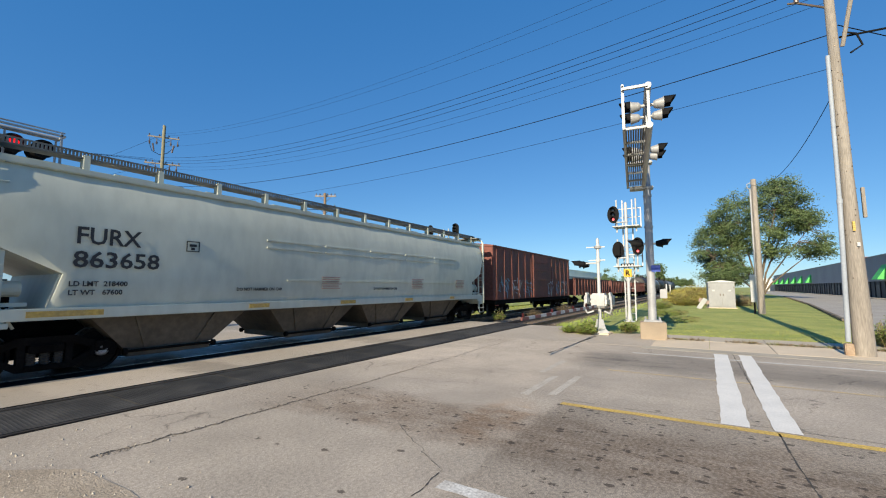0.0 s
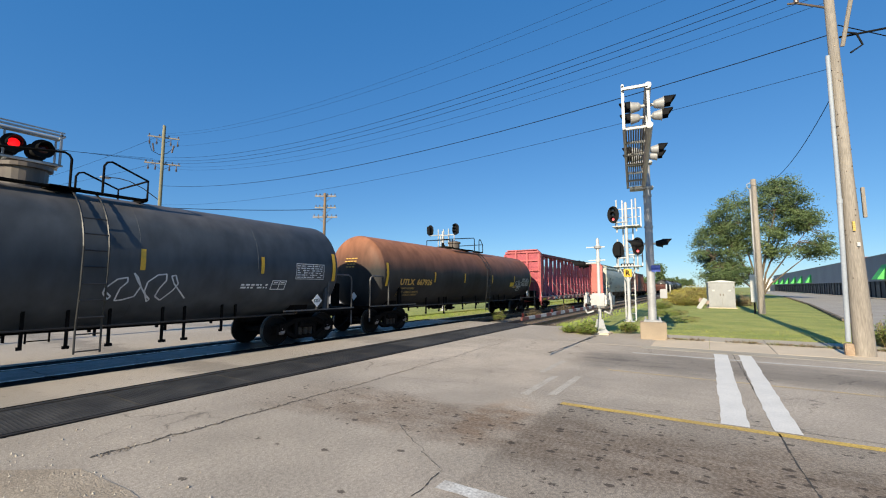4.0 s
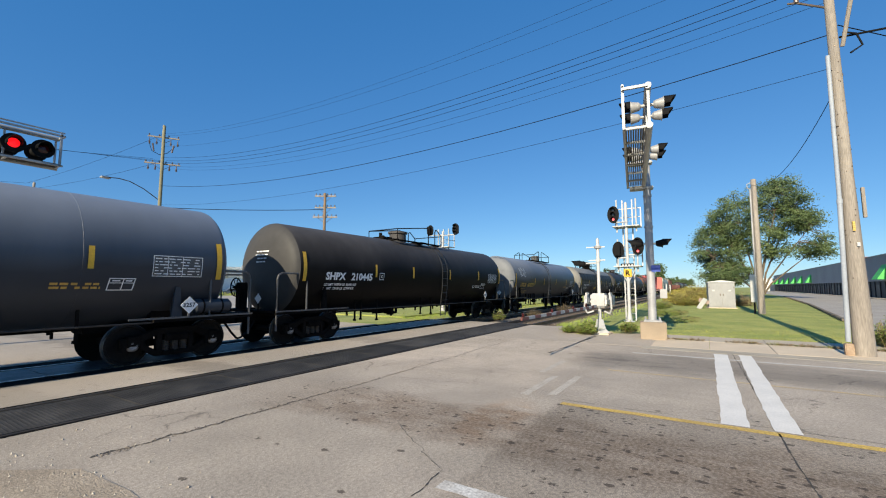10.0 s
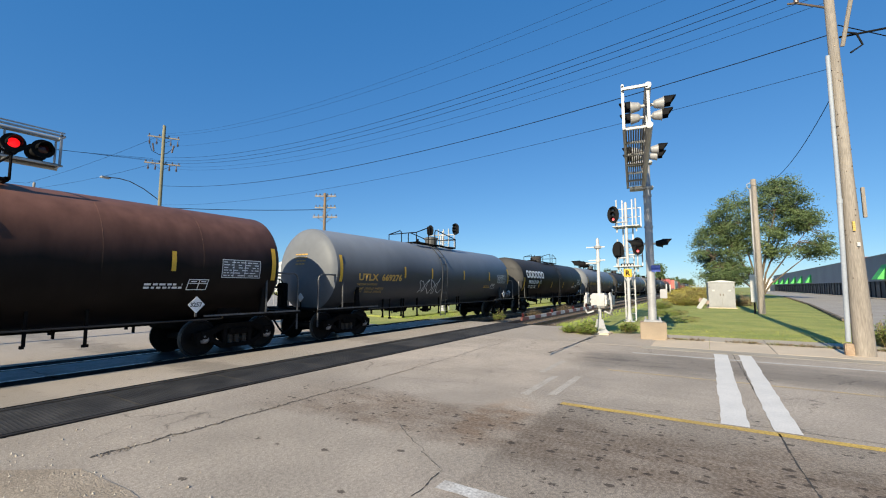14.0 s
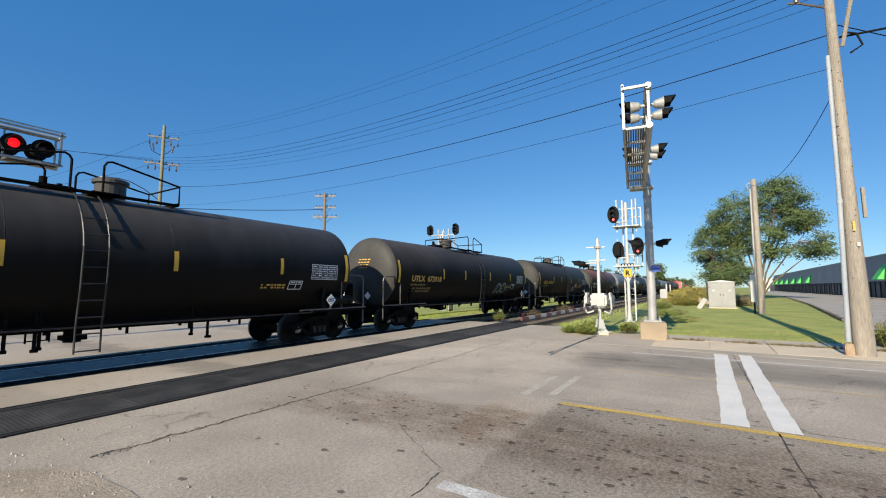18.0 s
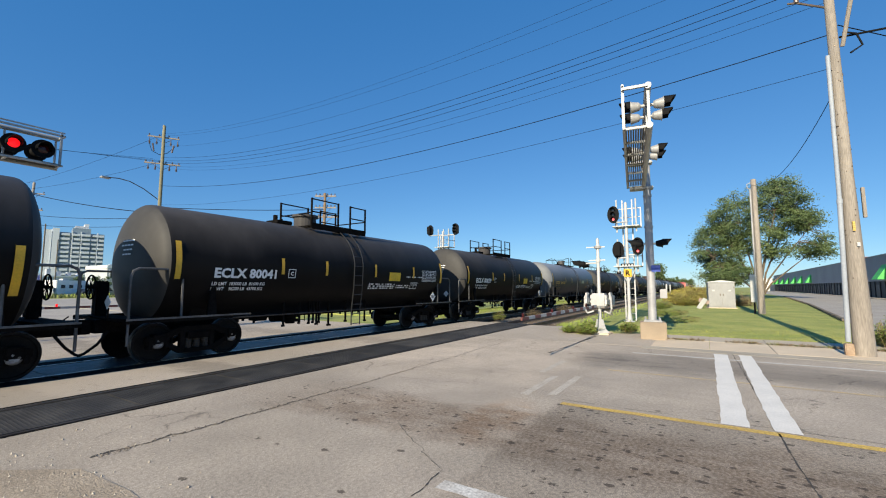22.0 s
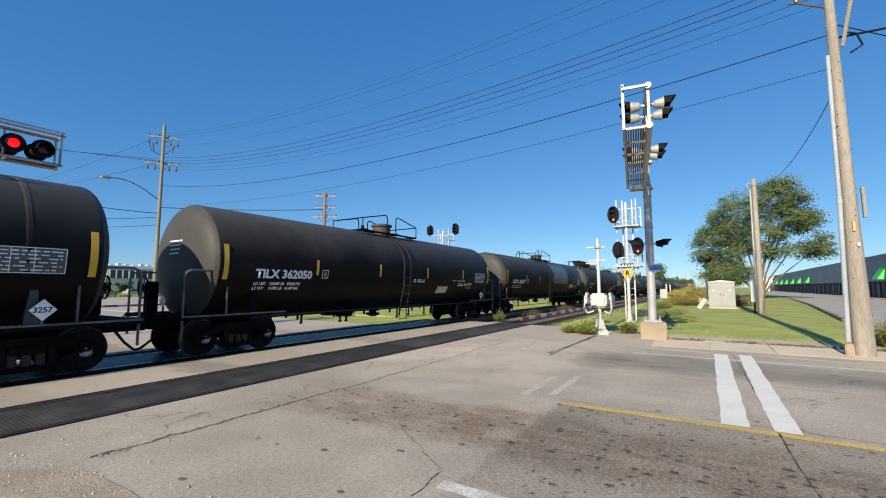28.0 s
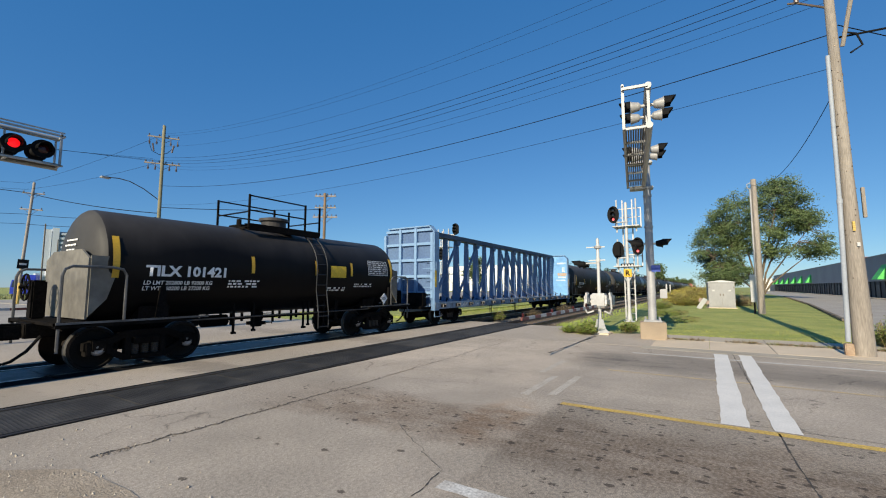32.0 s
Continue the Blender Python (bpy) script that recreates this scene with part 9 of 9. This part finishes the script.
    for text, size, x, z in (("LD LMT  218400", 0.14, -h + 1.5, 1.77), ("LT WT   67600", 0.14, -h + 1.5, 1.6), ("DO NOT HAMMER ON CAR", 0.11, -h + 4.9, 1.66), ("DO NOT HAMMER ON CAR", 0.11, -h + 10.2, 1.66)):
        me = letters(text, size, 0.004)
        for v in me.vertices:
            v.co = (x + v.co.x, -1.585, z + v.co.y)
        me.materials.append(INKB)
        part("lettering", me, None, t)
    rr = random.Random(9)
    for x in (-1.9, 2.9, 6.5):
        q = M()
        for i in range(6):
            q.box(x, x + rr.uniform(0.7, 0.85), -1.605, -1.59, 2.05 - i * 0.07, 2.08 - i * 0.07)
        part("small_print", q, surf("faded_red_print", (0.48, 0.32, 0.28), None, 0.6), t)
    for a, b in ((-h + 0.95, -h + 2.1), (-h + 5.3, -h + 5.9), (-h + 8.6, -h + 9.3), (2.5, 3.0), (6.0, 6.4)):
        part("sill_stripe", M().box(a, b, -1.568, -1.56, 1.2, 1.31), surf("worn_yellow_stripe", (0.56, 0.36, 0.08), (0.42, 0.28, 0.1), 0.6, s1=3, s2=14), t, "worn yellow stripe")
    st = M()
    for a, b, c, d in ((4.1, 4.4, 2.5, 2.52), (4.1, 4.4, 2.73, 2.75), (4.1, 4.12, 2.5, 2.75), (4.38, 4.4, 2.5, 2.75), (4.17, 4.33, 2.62, 2.68), (4.21, 4.29, 2.54, 2.6)):
        st.box(-h + a - 0.5, -h + b - 0.5, -1.61, -1.6, c + 0.08, d + 0.08)
    part("stencil", st, INKB, t, "small stencilled square")
    couplers(t, -h - 0.75, h + 0.7)


hopper_car()


def box_car():
    L, R = 22.15, 38.15
    x0, h = (L + R) / 2, (R - L) / 2
    t = thing("box_car", "rusty brown boxcar with ribbed sides and graffiti", "boxcar", group="train cars")
    CARS.append((t, x0))
    bp = surf("oxide_boxcar_paint", (0.2, 0.062, 0.045), (0.12, 0.04, 0.032), 0.65, s1=0.6, s2=8, bump=0.08, fine=0.3)
    part("body", M().box(-h, h, -1.48, 1.48, 1.0, 4.15, 0.03), bp, t)
    part("roof", M().prism([(-1.52, 4.12), (1.52, 4.12), (1.52, 4.2), (0, 4.4), (-1.52, 4.2)], "x", -h - 0.03, h + 0.03), bp, t)
    part("sill", M().box(-h + 0.3, h - 0.3, -1.45, 1.45, 0.75, 1.0), FRAME, t)
    for i in range(14):
        x = -h + 0.5 + i * (2 * h - 1.0) / 13
        if abs(x) > 1.6:
            part("side_rib", M().box(x - 0.06, x + 0.06, -1.515, -1.47, 1.05, 4.1, 0.01), bp, t)
    d = part("door", M().box(-1.5, 1.5, -1.58, -1.48, 1.05, 4.05, 0.015), bp, t, "sliding door")
    for z in (1.6, 2.3, 3.0, 3.6):
        part("door_rib", M().box(-1.45, 1.45, -1.62, -1.57, z - 0.05, z + 0.05), bp, d)
    for s in (-1, 1):
        truck(t, s * (h - 2.0), x0)
        for i in range(9):
            part("ladder_rung", M().cyl((s * (h - 0.1), -1.56, 0.7 + i * 0.4), (s * (h - 0.55), -1.56, 0.7 + i * 0.4), 0.015, n=5), bp, t)
    for j, x in enumerate((-6.6, -4.5, -2.6, 2.2, 4.6, 6.2)):
        m = M()
        rr = random.Random(j)
        for i in range(26):
            a, z = x + rr.uniform(-0.8, 0.8), rr.uniform(1.2, 2.2)
            L2, an = rr.uniform(0.2, 0.5), rr.uniform(0, 3.1)
            dx, dz = math.cos(an) * L2 / 2, math.sin(an) * L2 / 2
            m.add([(a - dx - 0.025, -1.556, z - dz), (a + dx - 0.025, -1.556, z + dz), (a + dx + 0.025, -1.556, z + dz + 0.03), (a - dx + 0.025, -1.556, z - dz + 0.03)], [(0, 1, 2, 3)])
        part("graffiti", m, TAG if j % 2 else TAGB, t, "loose painted scrawl")
    couplers(t, -h - 0.65, h + 0.65)


box_car()


def gondola(L, R):
    x0, h = (L + R) / 2, (R - L) / 2
    t = thing("gondola_car", "rusty brown open gondola car", "gondola", group="train cars")
    CARS.append((t, x0))
    bp = surf("oxide_boxcar_paint", (0.17, 0.06, 0.045))
    part("body", M().box(-h, h, -1.5, -1.4, 1.0, 2.5).box(-h, h, 1.4, 1.5, 1.0, 2.5).box(-h, -h + 0.1, -1.4, 1.4, 1.0, 2.5).box(h - 0.1, h, -1.4, 1.4, 1.0, 2.5).box(-h, h, -1.4, 1.4, 1.0, 1.1), bp, t)
    part("top_rail", M().box(-h, h, -1.56, -1.38, 2.5, 2.62, 0.02), bp, t)
    for i in range(14):
        x = -h + 0.3 + i * (2 * h - 0.6) / 13
        part("side_rib", M().box(x - 0.07, x + 0.07, -1.6, -1.5, 0.95, 2.5), bp, t)
    for s in (-1, 1):
        truck(t, s * (h - 2.0), x0)
    couplers(t, -h - 0.65, h + 0.65)


for a in (39.5, 57.3, 75.1):
    gondola(a, a + 16.3)


def motions():
    """The whole train rolls along +x; the wheelsets turn while they pass."""
    for ob, x in CARS:
        walk(ob, [(t, pose(x + s, YT, 0)) for t, s in S_ROWS])
    step, rad = 0.62, 0.457
    for ob, x, a in AXLES:
        rows, last = [], None
        k = 0
        s_from, s_to = max(0.0, 0.5 - x), min(S_ROWS[-1][1], 34 - x)
        if s_to <= s_from:
            continue
        ts = []
        s = s_from
        while s < s_to:
            lo = 0.0
            for (t0, q0), (t1, q1) in zip(S_ROWS[:-1], S_ROWS[1:]):
                if q0 <= s <= q1:
                    lo = t0 + (t1 - t0) * (s - q0) / (q1 - q0)
            ts.append((lo, s))
            s += step
        rows = [(t, pose(a, 0, 0.457, 0, 0, 0) @ Matrix.Rotation((q - s_from) / rad, 4, "Y")) for t, q in ts]
        if rows[0][0] > 0.1:
            rows.insert(0, (0, rows[0][1]))
        if rows[-1][0] < 31.9:
            rows.append((32, rows[-1][1]))
        keep = [rows[0]]
        for r in rows[1:]:
            if frame(r[0]) > frame(keep[-1][0]):
                keep.append(r)
        walk(ob, keep)


motions()
